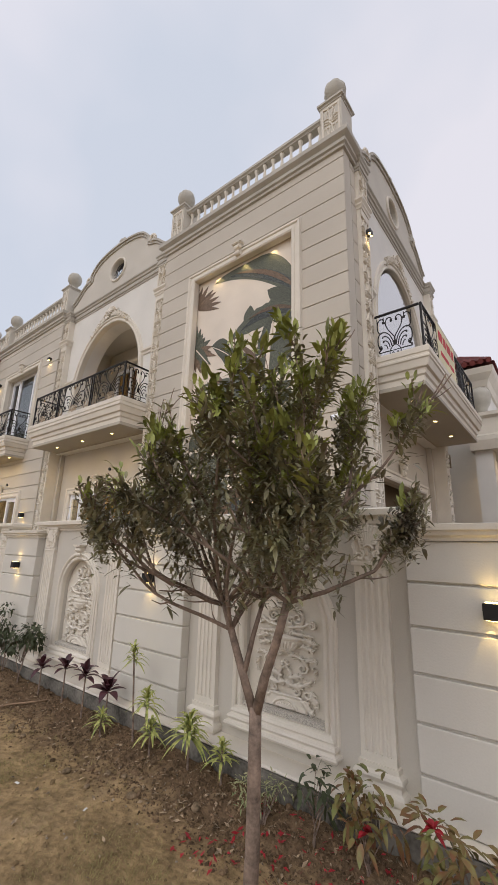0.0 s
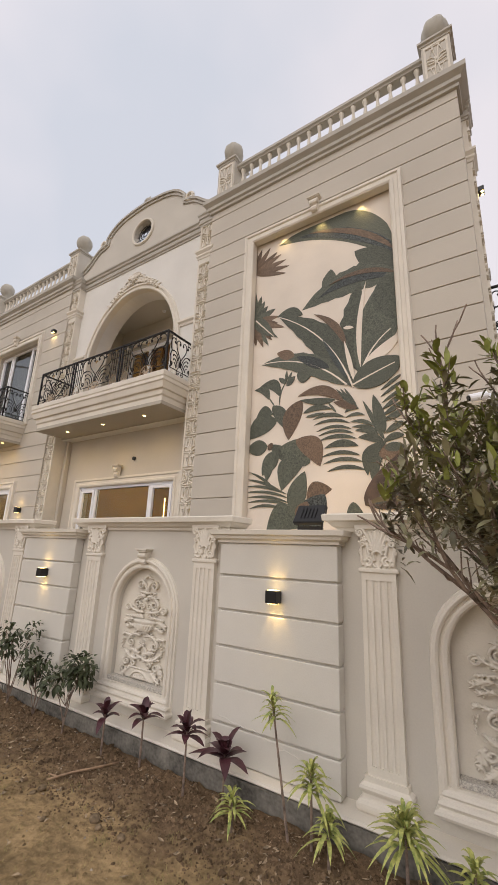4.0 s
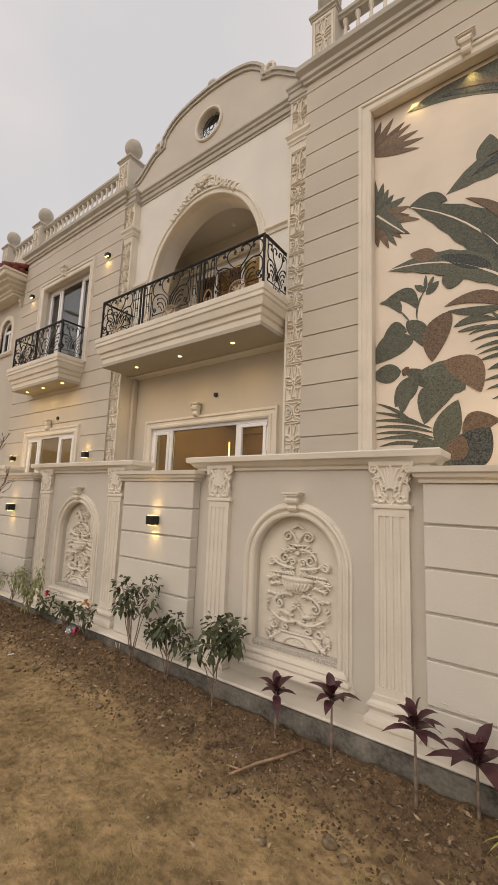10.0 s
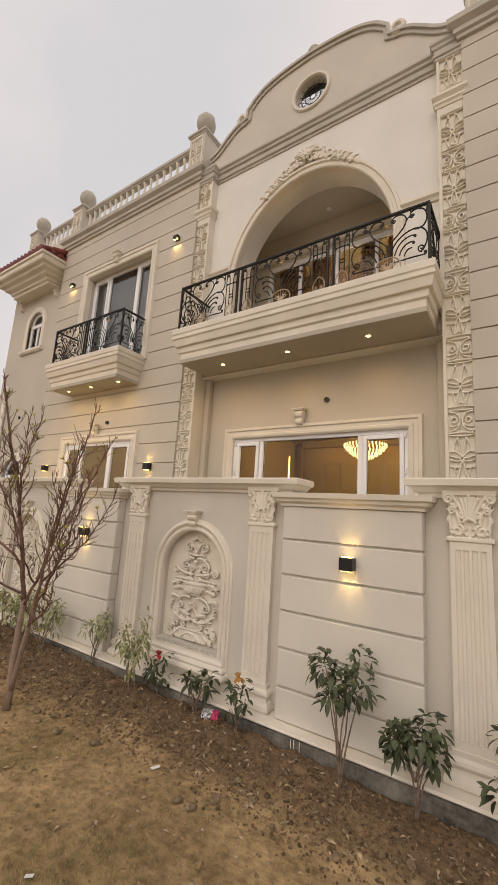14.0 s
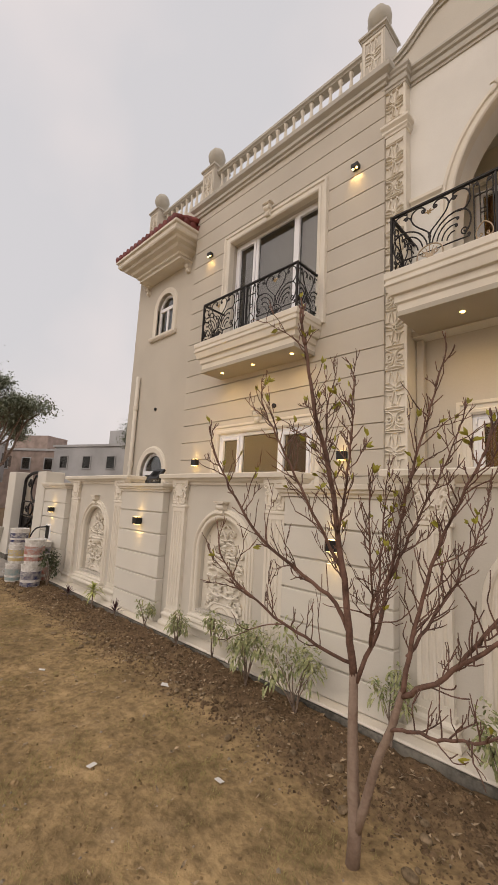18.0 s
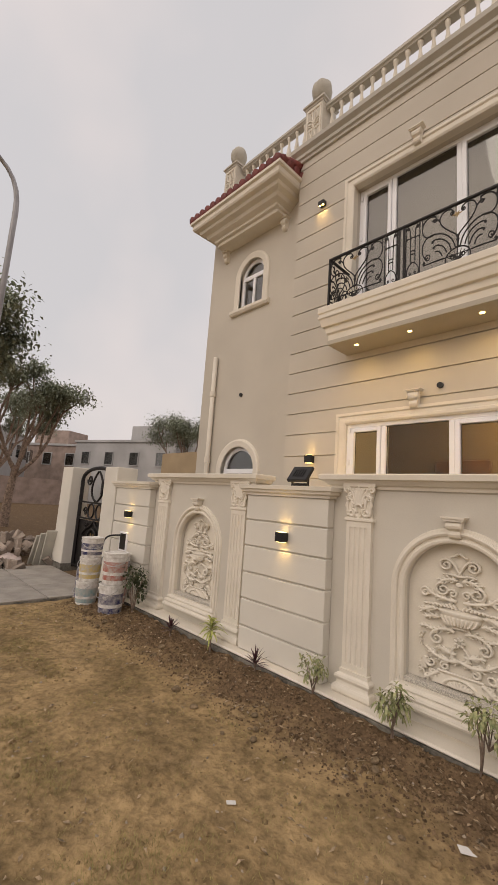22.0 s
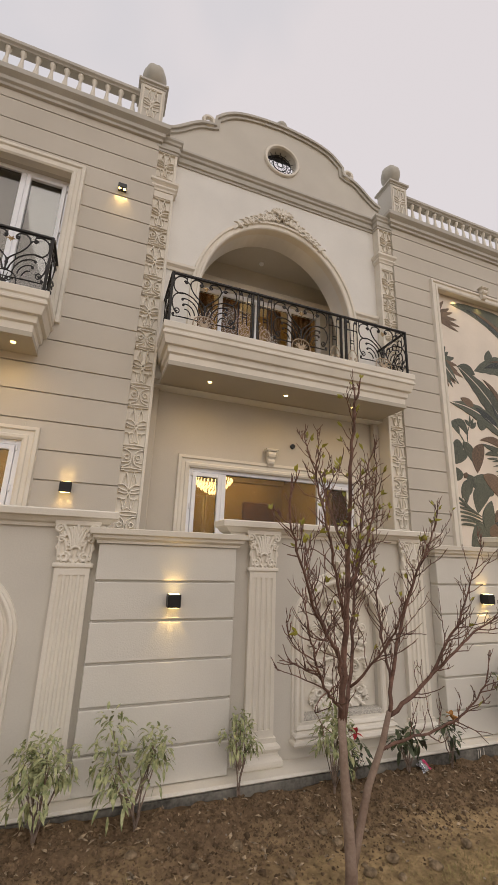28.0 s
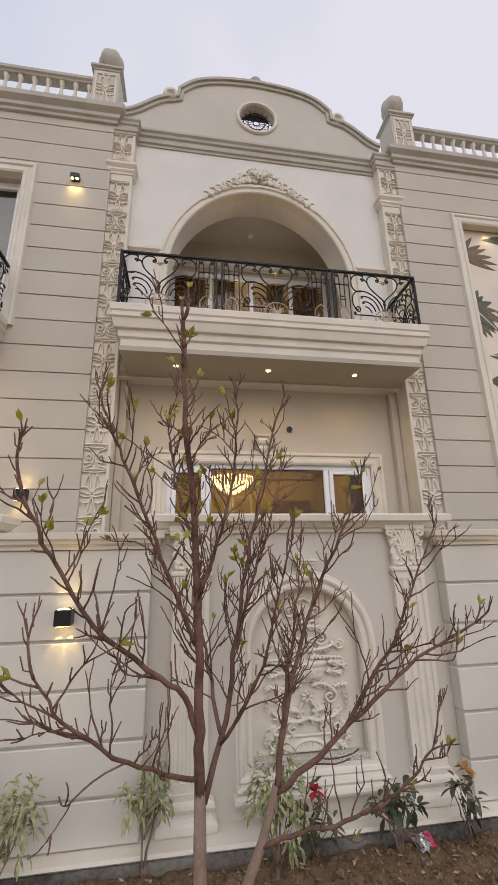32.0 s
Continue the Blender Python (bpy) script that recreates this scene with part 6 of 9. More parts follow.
p = new("window_4", mesh_of("window_4", slab_xz(bmesh.new(), arch_loop(2.13, 1.31, 4.12, 5.08, 1.46), [], 0.20, 0.21), glass_mat("reflective_window_glass", (0.55, 0.57, 0.58), 0.60)))
p.matrix_world = M_E
tagged(p, "large arched glass pane of the side facade", "window", kind="structure")

# ---- rooms behind the glass ----
def lamp(name, kind, energy, color, at, size=0.1):
    li = bpy.data.lights.new(name, kind)
    li.energy, li.color = energy, color
    if kind == "AREA":
        li.size = size
    else:
        li.shadow_soft_size = size
    ob = new(name, li)
    ob.location = at
    return ob


room = tagged(new("wall_lit_room", mesh_of("wall_lit_room", boxed(B0 + 0.1, A0 - 0.1, 8.6, 8.7, 0, 3.3), ROOM)), "ochre back wall of the lamp-lit room", "wall", kind="structure")
part("room_side", boxed(B0 + 0.12, B0 + 0.16, FACE + 0.6, 8.6, 0, 3.3), ROOM, room)
part("room_side", boxed(A0 - 0.16, A0 - 0.12, FACE + 0.6, 8.6, 0, 3.3), ROOM, room)
part("room_floor", boxed(B0 + 0.1, A0 - 0.1, FACE + 0.58, 8.6, 0.5, 0.6), WOOD, room)
tagged(new("ceiling", mesh_of("ceiling", boxed(B0 + 0.1, A0 - 0.1, FACE + 0.58, 8.6, 3.2, 3.3), ROOM)), "ochre ceiling of the lamp-lit room", "ceiling", kind="structure")
part("cove_light", boxed(B0 + 0.5, A0 - 0.5, 8.2, 8.26, 3.12, 3.16), LAMP_WARM, room, "glowing ceiling cove")
for a, b, c, d in ((-9.3, -6.5, 5.75, 5.80), (-9.3, -6.5, 7.30, 7.35), (-9.3, -9.25, 5.80, 7.30), (-6.55, -6.5, 5.80, 7.30)):
    part("cove_strip", boxed(a, b, c, d, 3.15, 3.175), LAMP_WARM, room, "glowing ceiling strip")
part("cove_board", boxed(B0 + 0.4, A0 - 0.4, 8.0, 8.18, 3.06, 3.20), ROOM, room)
part("room_door", boxed(-7.0, -6.2, 8.5, 8.59, 0.6, 2.7, bevel=0.02), WOOD, room, "brown wooden door")
part("wall_strip", boxed(B0 + 0.161, B0 + 0.175, 7.86, 7.885, 0.7, 2.85), LAMP_WARM, room, "thin glowing wall strip")
part("pilaster", boxed(B0 + 0.161, B0 + 0.24, 8.12, 8.32, 0.6, 3.2, bevel=0.01), WOOD, room, "dark wooden pilaster")
for x in (-9.25, -8.30, -7.85):
    part("wall_frame", rect_band(bmesh.new(), x, x + 0.36, 1.2, 2.75, [(0, 8.599), (0, 8.575), (0.03, 8.575), (0.03, 8.599)]), GOLD, room)
for x, y in ((-9.2, 6.4), (-8.7, 7.0), (-8.2, 6.3), (-7.4, 6.9)):
    part("ceiling_spot", lathe(bmesh.new(), [(0.0, 3.185), (0.03, 3.185), (0.035, 3.199), (0.0, 3.199)], 10, (x, y, 0)), LAMP_WHITE, room, "small glowing ceiling spot")
part("curtain", boxed(A0 - 0.8, A0 - 0.3, 5.3, 5.36, 0.6, 3.1), WOOD, room, "brown curtain")
lamp("room_lamp", "POINT", 40, (1.0, 0.80, 0.40), (-7.6, 6.6, 2.7), 0.25)
up_room = tagged(new("wall_upper_room", mesh_of("wall_upper_room", boxed(B0 + 0.12, A0 - 0.12, 7.9, 8.0, 3.96, 7.2), ROOM)), "ochre back wall of the upper room", "wall", kind="structure")
CLOTH = mat("brown_curtain_cloth", (0.30, 0.17, 0.09), 0.85, vary=0.2, scale=9, bump=0.2)
for x0, x1 in ((B0 + 0.80, B0 + 1.35), (B0 + 1.5, B0 + 1.85), (B0 + 2.4, B0 + 2.7), (B0 + 2.85, B0 + 3.35)):
    bm = bmesh.new()
    cols = [[bm.verts.new((x0 + (x1 - x0) * i / 24, 6.02 + 0.03 * math.sin(i * 1.3), z)) for z in (3.97, 6.2)] for i in range(25)]
    for a, b in zip(cols, cols[1:]):
        bm.faces.new((a[0], b[0], b[1], a[1]))
    part("curtain", bm, CLOTH, up_room, "brown curtain", smooth=True)
lamp("room_lamp", "POINT", 80, (1.0, 0.66, 0.30), (-7.8, 7.0, 5.3), 0.25)
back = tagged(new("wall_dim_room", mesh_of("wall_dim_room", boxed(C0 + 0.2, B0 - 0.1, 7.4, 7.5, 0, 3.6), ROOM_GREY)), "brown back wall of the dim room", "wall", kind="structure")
part("room_door", boxed(-12.9, -12.0, 7.3, 7.39, 0.3, 2.5, bevel=0.02), WOOD, back, "brown wooden door")
dl = thing("pendant_lamp", pose(-11.15, 6.9, 2.55), "small warm lit pendant lamp in the dim room", "lamp")
part("shade", lathe(bmesh.new(), [(0.06, 0.0), (0.16, 0.0), (0.10, 0.16), (0.05, 0.16)], 16), LAMP_WARM, dl)
part("stem", lathe(bmesh.new(), [(0.0, 0.10), (0.012, 0.10), (0.012, 1.0), (0.06, 1.04), (0.06, 1.069), (0.0, 1.069)], 10), GOLD, dl)
lamp("room_lamp", "POINT", 75, (1.0, 0.66, 0.26), (-11.3, 6.4, 3.0), 0.25)
ch = thing("chandelier", pose(-7.99, 7.65, 2.86), "glowing crystal chandelier in the lamp-lit room", "chandelier")
for r, z, n in ((0.40, 0.12, 34), (0.36, 0.06, 30), (0.30, 0.0, 26), (0.23, -0.05, 20), (0.15, -0.10, 14), (0.06, -0.14, 6)):
    bm = bmesh.new()
    for k in range(n):
        a = 2 * math.pi * k / n
        lathe(bm, [(0.0, -0.045), (0.014, -0.02), (0.014, 0.02), (0.0, 0.035)], 6, (r * math.cos(a), r * math.sin(a), z))
    part("crystal_ring", bm, CRYSTAL, ch)
part("stem", lathe(bmesh.new(), [(0.0, 0.1), (0.02, 0.1), (0.02, 0.34), (0.0, 0.34)], 8), GOLD, ch)

# ---- roof parapet: pedestals, urn balls, balusters ----
def pedestal(x, y=FACE + 0.01, label="taupe parapet pedestal with a carved flower panel", z0=7.55):
    t = thing("parapet_pedestal", pose(x, y, z0), label, "pedestal", "parapet pedestals")
    part("body", boxed(-0.18, 0.18, 0.0, 0.38, 0.02, 0.83), TAUPE, t)
    part("cap", sweep(bmesh.new(), [(-0.18, 0), (0.18, 0), (0.18, 0.38), (-0.18, 0.38)], [(-0.05, 0.78), (0.01, 0.78), (0.015, 0.805), (0.04, 0.82), (0.04, 0.855), (-0.05, 0.865)], True), GREIGE, t)
    part("cap_top", boxed(-0.16, 0.16, 0.04, 0.36, 0.80, 0.863), GREIGE, t)
    part("panel", slab_xz(bmesh.new(), [(-0.15, 0.10), (0.15, 0.10), (0.15, 0.74), (-0.15, 0.74)], [[(-0.125, 0.125), (0.125, 0.125), (0.125, 0.715), (-0.125, 0.715)]], -0.012, -0.001), CREAM, t)
    o = part("carving", MOTIF_T, CREAM, t)
    o.location, o.scale = (0, 0.0, 0.42), (1, 1, 1.25)
    f = thing("roof_finial", pose(x, y + 0.19, z0 + 0.863), "cast stone lotus bud finial on a parapet pedestal", "finial", "roof finials")
    bm = bmesh.new()
    prof = [(0.0, 0.0), (0.11, 0.0), (0.075, 0.05), (0.062, 0.13), (0.115, 0.18), (0.158, 0.26), (0.17, 0.35), (0.155, 0.44), (0.115, 0.50), (0.06, 0.505), (0.0, 0.50)]
    n = 24
    rings = [[bm.verts.new((r * (1 + 0.10 * abs(math.cos(3 * a)) * (1 if 3 < j < 9 else 0)) * math.cos(a), r * (1 + 0.10 * abs(math.cos(3 * a)) * (1 if 3 < j < 9 else 0)) * math.sin(a), z)) for a in (2 * math.pi * k / n for k in range(n))] for j, (r, z) in enumerate(prof)]
    for a, b in zip(rings, rings[1:]):
        for k in range(n):
            bm.faces.new((a[k], a[(k + 1) % n], b[(k + 1) % n], b[k]))
    bmesh.ops.remove_doubles(bm, verts=bm.verts, dist=0.0005)
    part("bud", bm, STONE, f, smooth=True)


BALUSTER = mesh_of("baluster", lathe(bmesh.new(), [(0.0, 0.0), (0.045, 0.0), (0.045, 0.05), (0.024, 0.07), (0.042, 0.16), (0.046, 0.22), (0.024, 0.36), (0.02, 0.44), (0.036, 0.47), (0.045, 0.52), (0.0, 0.52)], 10), CREAM, True)


def balustrade(x0, x1, y, label, lift=0.0):
    t = thing("roof_balustrade", pose(0, y, lift), label, "balustrade", "roof balustrades")
    part("kerb", boxed(x0, x1, -0.09, 0.09, 7.52, 7.62), GREIGE, t)
    part("handrail", sweep(bmesh.new(), [(x0, -0.0), (x1, -0.0)], [(-0.08, 8.20), (0.05, 8.20), (0.06, 8.22), (0.085, 8.24), (0.085, 8.29), (0.07, 8.305), (-0.08, 8.305)]), GREIGE, t)
    n = round((x1 - x0) / 0.19)
    for i in range(n):
        o = part("baluster", BALUSTER, CREAM, t)
        o.location, o.scale = (x0 + (x1 - x0) * (i + 0.5) / n, 0, 7.62), (1, 1, 1.12)


for x in (-5.58, -2.08, -13.84, -10.13):
    pedestal(x)
tagged(new("wall_tower_parapet", mesh_of("wall_tower_parapet", boxed(-16.5, C0, TY + 0.03, TY + 0.62, 7.6, 7.93), BEIGE)), "beige parapet over the tiled eave", "wall", kind="structure")
pedestal(-16.27, 4.66, z0=7.93)
balustrade(-5.41, -2.26, FACE + 0.17, "cream balustrade on the roof edge over the mural")
balustrade(-13.67, -10.30, FACE + 0.17, "cream balustrade on the roof edge over the window bay")
balustrade(-16.05, -14.06, 4.86, "cream balustrade over the red tiled eave", 0.41)

# ---- tower bay with the red eave ----
up = arch_loop(-15.25, 0.32, 5.16, 5.80, 0.32)
lo = arch_loop(-15.28, 0.43, 0.9, 2.05, 0.43)
tagged(new("wall_tower", mesh_of("wall_tower", slab_xz(bmesh.new(), [(-16.5, 0), (C0, 0), (C0, 7.6), (-16.5, 7.6)], [up, lo], TY, TY + 0.25), BEIGE)), "plain beige tower wall with two arched windows", "wall", kind="structure")
tagged(new("wall_tower_side", mesh_of("wall_tower_side", boxed(-16.5, -16.3, TY + 0.25, 12, 0, 7.6), BEIGE)), "plain beige tower side wall", "wall", kind="structure")
tagged(new("roof_slab", mesh_of("roof_slab", boxed(-16.3, C0, TY + 0.25, 12, 7.3, 7.5), STONE)), "flat concrete tower roof", "roof", kind="structure")


def arched_window(name, cx, half, z0, spring, rise, y, label):
    t = thing(name, pose(0, y, 0), label, "window", kind="structure")
    part("window_frame", arch_band(bmesh.new(), cx, half - 0.06, z0 + 0.06, spring, rise - 0.06, [(-0.002, 0.04), (-0.002, -0.02), (0.065, -0.02), (0.065, 0.04)]), UPVC, t)
    part("window_frame", boxed(cx - half, cx + half, -0.02, 0.04, z0, z0 + 0.06), UPVC, t)
    part("transom", boxed(cx - half + 0.06, cx + half - 0.06, -0.022, 0.038, spring - 0.04, spring + 0.04), UPVC, t)
    part("mullion", boxed(cx - 0.03, cx + 0.03, -0.018, 0.036, z0 + 0.06, spring - 0.04), UPVC, t)
    part("pane", slab_xz(bmesh.new(), arch_loop(cx, half - 0.04, z0 + 0.03, spring, rise - 0.04), [], 0.005, 0.012), GLASS_DARK, t)


arched_window("window_5", -15.25, 0.32, 5.16, 5.80, 0.32, TY + 0.08, "white framed arched window under the red eave")
arched_window("window_6", -15.28, 0.43, 0.9, 2.05, 0.43, TY + 0.08, "white framed arched ground floor window")
SURROUND = [(0.0, TY + 0.04), (0.0, TY - 0.03), (0.10, TY - 0.045), (0.13, TY - 0.03), (0.14, TY)]
tagged(new("trim", mesh_of("trim", arch_band(bmesh.new(), -15.25, 0.32, 5.16, 5.80, 0.32, SURROUND), CREAM)), "cream moulding round an arched window", "moulding", kind="structure")
tagged(new("trim", mesh_of("trim", arch_band(bmesh.new(), -15.28, 0.43, 0.9, 2.05, 0.43, SURROUND), CREAM)), "cream moulding round an arched window", "moulding", kind="structure")
tagged(new("trim", mesh_of("trim", sweep(bmesh.new(), [(-15.76, TY), (-14.745, TY)], [(0, 5.06), (0.05, 5.06), (0.08, 5.10), (0.08, 5.15), (0, 5.16)]), CREAM)), "cream moulded window sill", "sill", kind="structure")
EAVE = [(-0.2, 6.56), (0.06, 6.56), (0.07, 6.60), (0.12, 6.62), (0.13, 6.66), (0.22, 6.70), (0.25, 6.75), (0.34, 6.78), (0.36, 6.83), (0.44, 6.85), (0.46, 6.88), (0.46, 6.96), (0.50, 6.98), (0.50, 7.03), (-0.2, 7.06)]
ev = thing("tiled_eave", None, "red clay tiled eave on a deep cream moulded cornice", "eave")
part("cornice", sweep(bmesh.new(), [(-15.95, 5.6), (-15.95, 4.38), (-14.52, 4.38), (-14.52, 4.62)], EAVE), CREAM, ev)
part("soffit", boxed(-16.05, -14.42, 4.32, 4.62, 6.55, 6.60), CREAM, ev)
part("roof_bed", slab_xz(bmesh.new(), [(-16.40, 7.06), (-14.08, 7.06), (-14.6, 7.5), (-16.0, 7.5)], [], 4.45, 4.7), ROOFTILE, ev)
TILE = bmesh.new()
tube(TILE, [(0, 0, 0), (0, 0.34, 0.13)], 0.085, 0.07, 8)
TILE = mesh_of("roof_tile", TILE, ROOFTILE, True)
for i in range(15):
    for j in range(3):
        o = part("roof_tile", TILE, ROOFTILE, ev)
        o.location = (-16.40 + 0.165 * i, 3.88 + 0.28 * j, 7.06 + 0.11 * j)
for i in range(4):
    for s, x in ((90, -14.02), ):
        o = part("roof_tile", TILE, ROOFTILE, ev)
        o.matrix_local = pose(x, 3.98 + 0.165 * i, 7.06, 0, 0, s)
for x in (-16.02, -14.45):
    b = thing("keystone_bracket", pose(x, TY, 6.42), "cream scroll bracket under the red eave", "bracket", "eave brackets")
    part("scroll", console(bmesh.new(), 0.13, 0.085, 0.13, 0.20), CREAM, b)
pp = thing("drain_pipe", pose(-16.08, TY - 0.06, 0), "cream painted drain pipe on the tower wall", "pipe")
part("pipe", lathe(bmesh.new(), [(0.0, 0.0), (0.045, 0.0), (0.045, 4.30), (0.0, 4.30)], 12), CREAM, pp, smooth=True)
for z in (3.5, 2.2):
    part("collar", lathe(bmesh.new(), [(0.0, z), (0.06, z), (0.06, z + 0.1), (0.0, z + 0.1)], 12), CREAM, pp)

# ---- lamps, camera and vents on the facade ----
def floodlight(x, label):
    t = thing("floodlight", pose(x, 2.98, 1.71), label, "floodlight", "floodlights on the garden wall")
    part("bracket", boxed(-0.10, 0.10, -0.01, 0.01, 0.0, 0.035), BLACK, t)
    for s in (-0.10, 0.10):
        part("arm", boxed(s - 0.006, s + 0.006, -0.012, 0.012, 0.0, 0.12), BLACK, t)
    h = part("housing", boxed(-0.125, 0.125, -0.02, 0.02, -0.095, 0.095, bevel=0.008), BLACK, t)
    h.matrix_local = pose(0, 0.0, 0.125, -38, 0, 0)
    for k in range(5):
        part("fin", boxed(-0.062 + 0.03 * k, -0.058 + 0.03 * k, -0.028, -0.021, -0.05, 0.05), BLACK, h)
    part("lens", boxed(-0.105, 0.105, 0.021, 0.024, -0.075, 0.075), LAMP_WARM, h, "glowing warm lens facing the house")
    li = bpy.data.lights.new("flood_beam", "SPOT")
    li.energy, li.color, li.spot_size, li.spot_blend, li.shadow_soft_size = 34, (1.0, 0.62, 0.20), radians(150), 0.8, 0.06
    ob = new("flood_beam", li)
    ob.parent = t
    ob.matrix_local = look((0, 0.06, 0.15), (0, 1.4, 1.1))


floodlight(-3.24, "black floodlight on the wall coping, lighting the mural")
floodlight(-12.53, "black floodlight on the wall coping beside the tower")
for x in (-4.40, -3.80, -3.20):
    t = thing("mural_spotlight", pose(x, FACE + 0.05, MUZ1 + 0.03), "small warm recessed spotlight over the mural", "spotlight", "mural spotlights")
    part("lamp", lathe(bmesh.new(), [(0.0, -0.022), (0.018, -0.022), (0.022, -0.014), (0.022, 0.0), (0.0, 0.0)], 12), LAMP_WARM, t)
    li = bpy.data.lights.new("mural_beam", "SPOT")
    li.energy, li.color, li.spot_size, li.spot_blend, li.shadow_soft_size = 3.0, (1.0, 0.70, 0.25), radians(100), 0.8, 0.02
    ob = new("mural_beam", li)
    ob.parent = t
    ob.matrix_local = look((0, -0.01, -0.045), (0, 0.03, -0.6))
t = thing("security_camera", pose(-2.0, FACE, 3.12), "small white security camera on the facade", "camera")
part("mount", lathe(bmesh.new(), [(0.0, -0.03), (0.045, -0.03), (0.045, 0.03), (0.0, 0.03)], 12, (0.06, -0.02, 0)), UPVC, t)
part("arm", tube(bmesh.new(), [(0.06, -0.03, 0), (0.02, -0.09, 0.0), (-0.02, -0.10, -0.01)], 0.014), UPVC, t)
part("body", tube(bmesh.new(), [(0.03, -0.10, 0.0), (-0.12, -0.16, -0.03)], 0.04, 0.04, 12), UPVC, t)
part("lens", tube(bmesh.new(), [(-0.121, -0.16, -0.03), (-0.135, -0.166, -0.033)], 0.03, 0.03, 12), BLACK, t)
for x, y, z in ((-7.575, FACE + 0.37, 3.09), (-11.72, FACE, 3.01), (-15.31, TY, 3.44)):
    bm = bmesh.new()
    tube(bm, [(0, 0.0, 0), (0, -0.03, 0)], 0.035, 0.035, 12)
    t = thing("vent_pipe", pose(x, y, z), "small dark round vent in the facade", "vent", "wall vents")
    part("pipe", bm, BLACK, t)

# ---- side facade: banner, back wing ----
ban = thing("banner", M_E @ pose(1.05, -0.61, 4.17), "yellow paper banner with red lettering tied to the railing", "banner")
part("sheet", boxed(0.0, 1.1, -0.006, 0.0, 0.0, 0.72), mat("yellow_banner_paper", (0.80, 0.74, 0.50), 0.8, vary=0.1, bump=0.1), ban)
RED = mat("red_print", (0.6, 0.05, 0.06), 0.7, vary=0.1, bump=0.0)
for i, (a, w, z) in enumerate(((0.08, 0.22, 0.45), (0.36, 0.16, 0.45), (0.58, 0.24, 0.45), (0.88, 0.14, 0.45), (0.15, 0.5, 0.22), (0.72, 0.26, 0.22))):
    part("letter_bar", boxed(a, a + w, -0.009, -0.0065, z, z + (0.16 if z > 0.3 else 0.07)), RED, ban)
wing = thing("back_wing", None, "pale side wing of the house with a red tiled roof", "house")
part("wall", boxed(-2.5, -1.25, 11.0, 14.0, 0.0, 5.75), IVORY, wing)
part("window", slab_xz(bmesh.new(), arch_loop(-1.72, 0.22, 4.55, 5.15, 0.22), [], 10.97, 10.99), GLASS_DARK, wing)
part("window_surround", arch_band(bmesh.new(), -1.72, 0.22, 4.55, 5.15, 0.22, [(0, 10.99), (0, 10.95), (0.08, 10.95), (0.08, 10.99)]), CREAM, wing)
part("eave", sweep(bmesh.new(), [(-2.5, 11.0), (-1.25, 11.0), (-1.25, 14.0)], [(0, 5.6), (0.05, 5.6), (0.1, 5.75), (0.22, 5.9), (0.25, 6.05), (0, 6.1)]), CREAM, wing)
bm = bmesh.new()
vs = [bm.verts.new(v) for v in ((-2.6, 10.7, 6.12), (-0.95, 10.7, 6.12), (-0.95, 14.2, 6.12), (-2.6, 14.2, 6.12), (-2.2, 12.0, 6.95), (-2.2, 13.0, 6.95))]
for f in ((0, 1, 4), (1, 2, 5, 4), (2, 3, 5), (3, 0, 4, 5)):
    bm.faces.new([vs[i] for i in f])
part("roof", bm, ROOFTILE, wing)
for i in range(9):
    bm = bmesh.new()
    tube(bm, [(-2.5 + 0.18 * i, 10.68, 6.16), (-2.35 + 0.06 * i, 11.9, 6.92)], 0.075, 0.05, 6)
    part("roof_tile", bm, ROOFTILE, wing)
part("porch", boxed(-1.55, 1.5, 9.9, 13.5, 3.75, 4.55), IVORY, wing)
part("porch_mould", sweep(bmesh.new(), [(-1.55, 9.9), (1.5, 9.9)], [(0, 3.75), (0.04, 3.75), (0.1, 3.95), (0.1, 4.05), (0.02, 4.1), (0.02, 4.45), (0.1, 4.5), (0.1, 4.58), (0, 4.6)]), CREAM, wing)
part("porch_column", boxed(-1.5, -1.15, 10.0, 10.4, 0, 3.75), IVORY, wing)
part("porch_wall", boxed(-1.55, 1.5, 13.3, 13.5, 0, 3.75), IVORY, wing)
part("finial", lathe(bmesh.new(), [(0.0, 4.6), (0.14, 4.6), (0.12, 4.7), (0.2, 4.85), (0.24, 5.05), (0.18, 5.2), (0.0, 5.28)], 14, (-1.28, 10.1, 0)), STONE, wing, smooth=True)
for x, y in ((-1.0, 10.6), (-0.7, 11.4), (-0.4, 12.2)):
    part("downlight", lathe(bmesh.new(), [(0.0, 3.735), (0.05, 3.735), (0.05, 3.749), (0.0, 3.749)], 10, (x, y, 0)), LAMP_WHITE, wing)
    li = bpy.data.lights.new("porch_beam", "SPOT")
    li.energy, li.color, li.spot_size, li.spot_blend, li.shadow_soft_size = 25, (1.0, 0.72, 0.40), radians(150), 0.8, 0.05
    ob = new("porch_beam", li)
    ob.matrix_world = look((x, y, 3.72), (x, y + 0.05, 0.0))

# ---- gate, piers, paving ----
for x0, x1, h, lab in ((-16.58, -16.13, 1.93, "plain cream gate pier with a flat top"), (-18.52, -18.02, 1.95, "plain cream gate pier beside rubble and paving")):
    t = tagged(new("gate_pier", mesh_of("gate_pier", boxed(x0, x1, 2.78, 3.15, -0.05, h, bevel=0.012), PANEL)), lab, "pier", kind="structure")
    part("foot", boxed(x0 - 0.015, x1 + 0.015, 2.765, 3.16, -0.06, 0.12, bevel=0.006), CONCRETE, t)
gate = thing("iron_gate", pose(-18.0, 3.0, 0.06), "black wrought iron garden gate with scrolls and a gilt oval", "gate")
GW = 1.40
bm = bmesh.new()
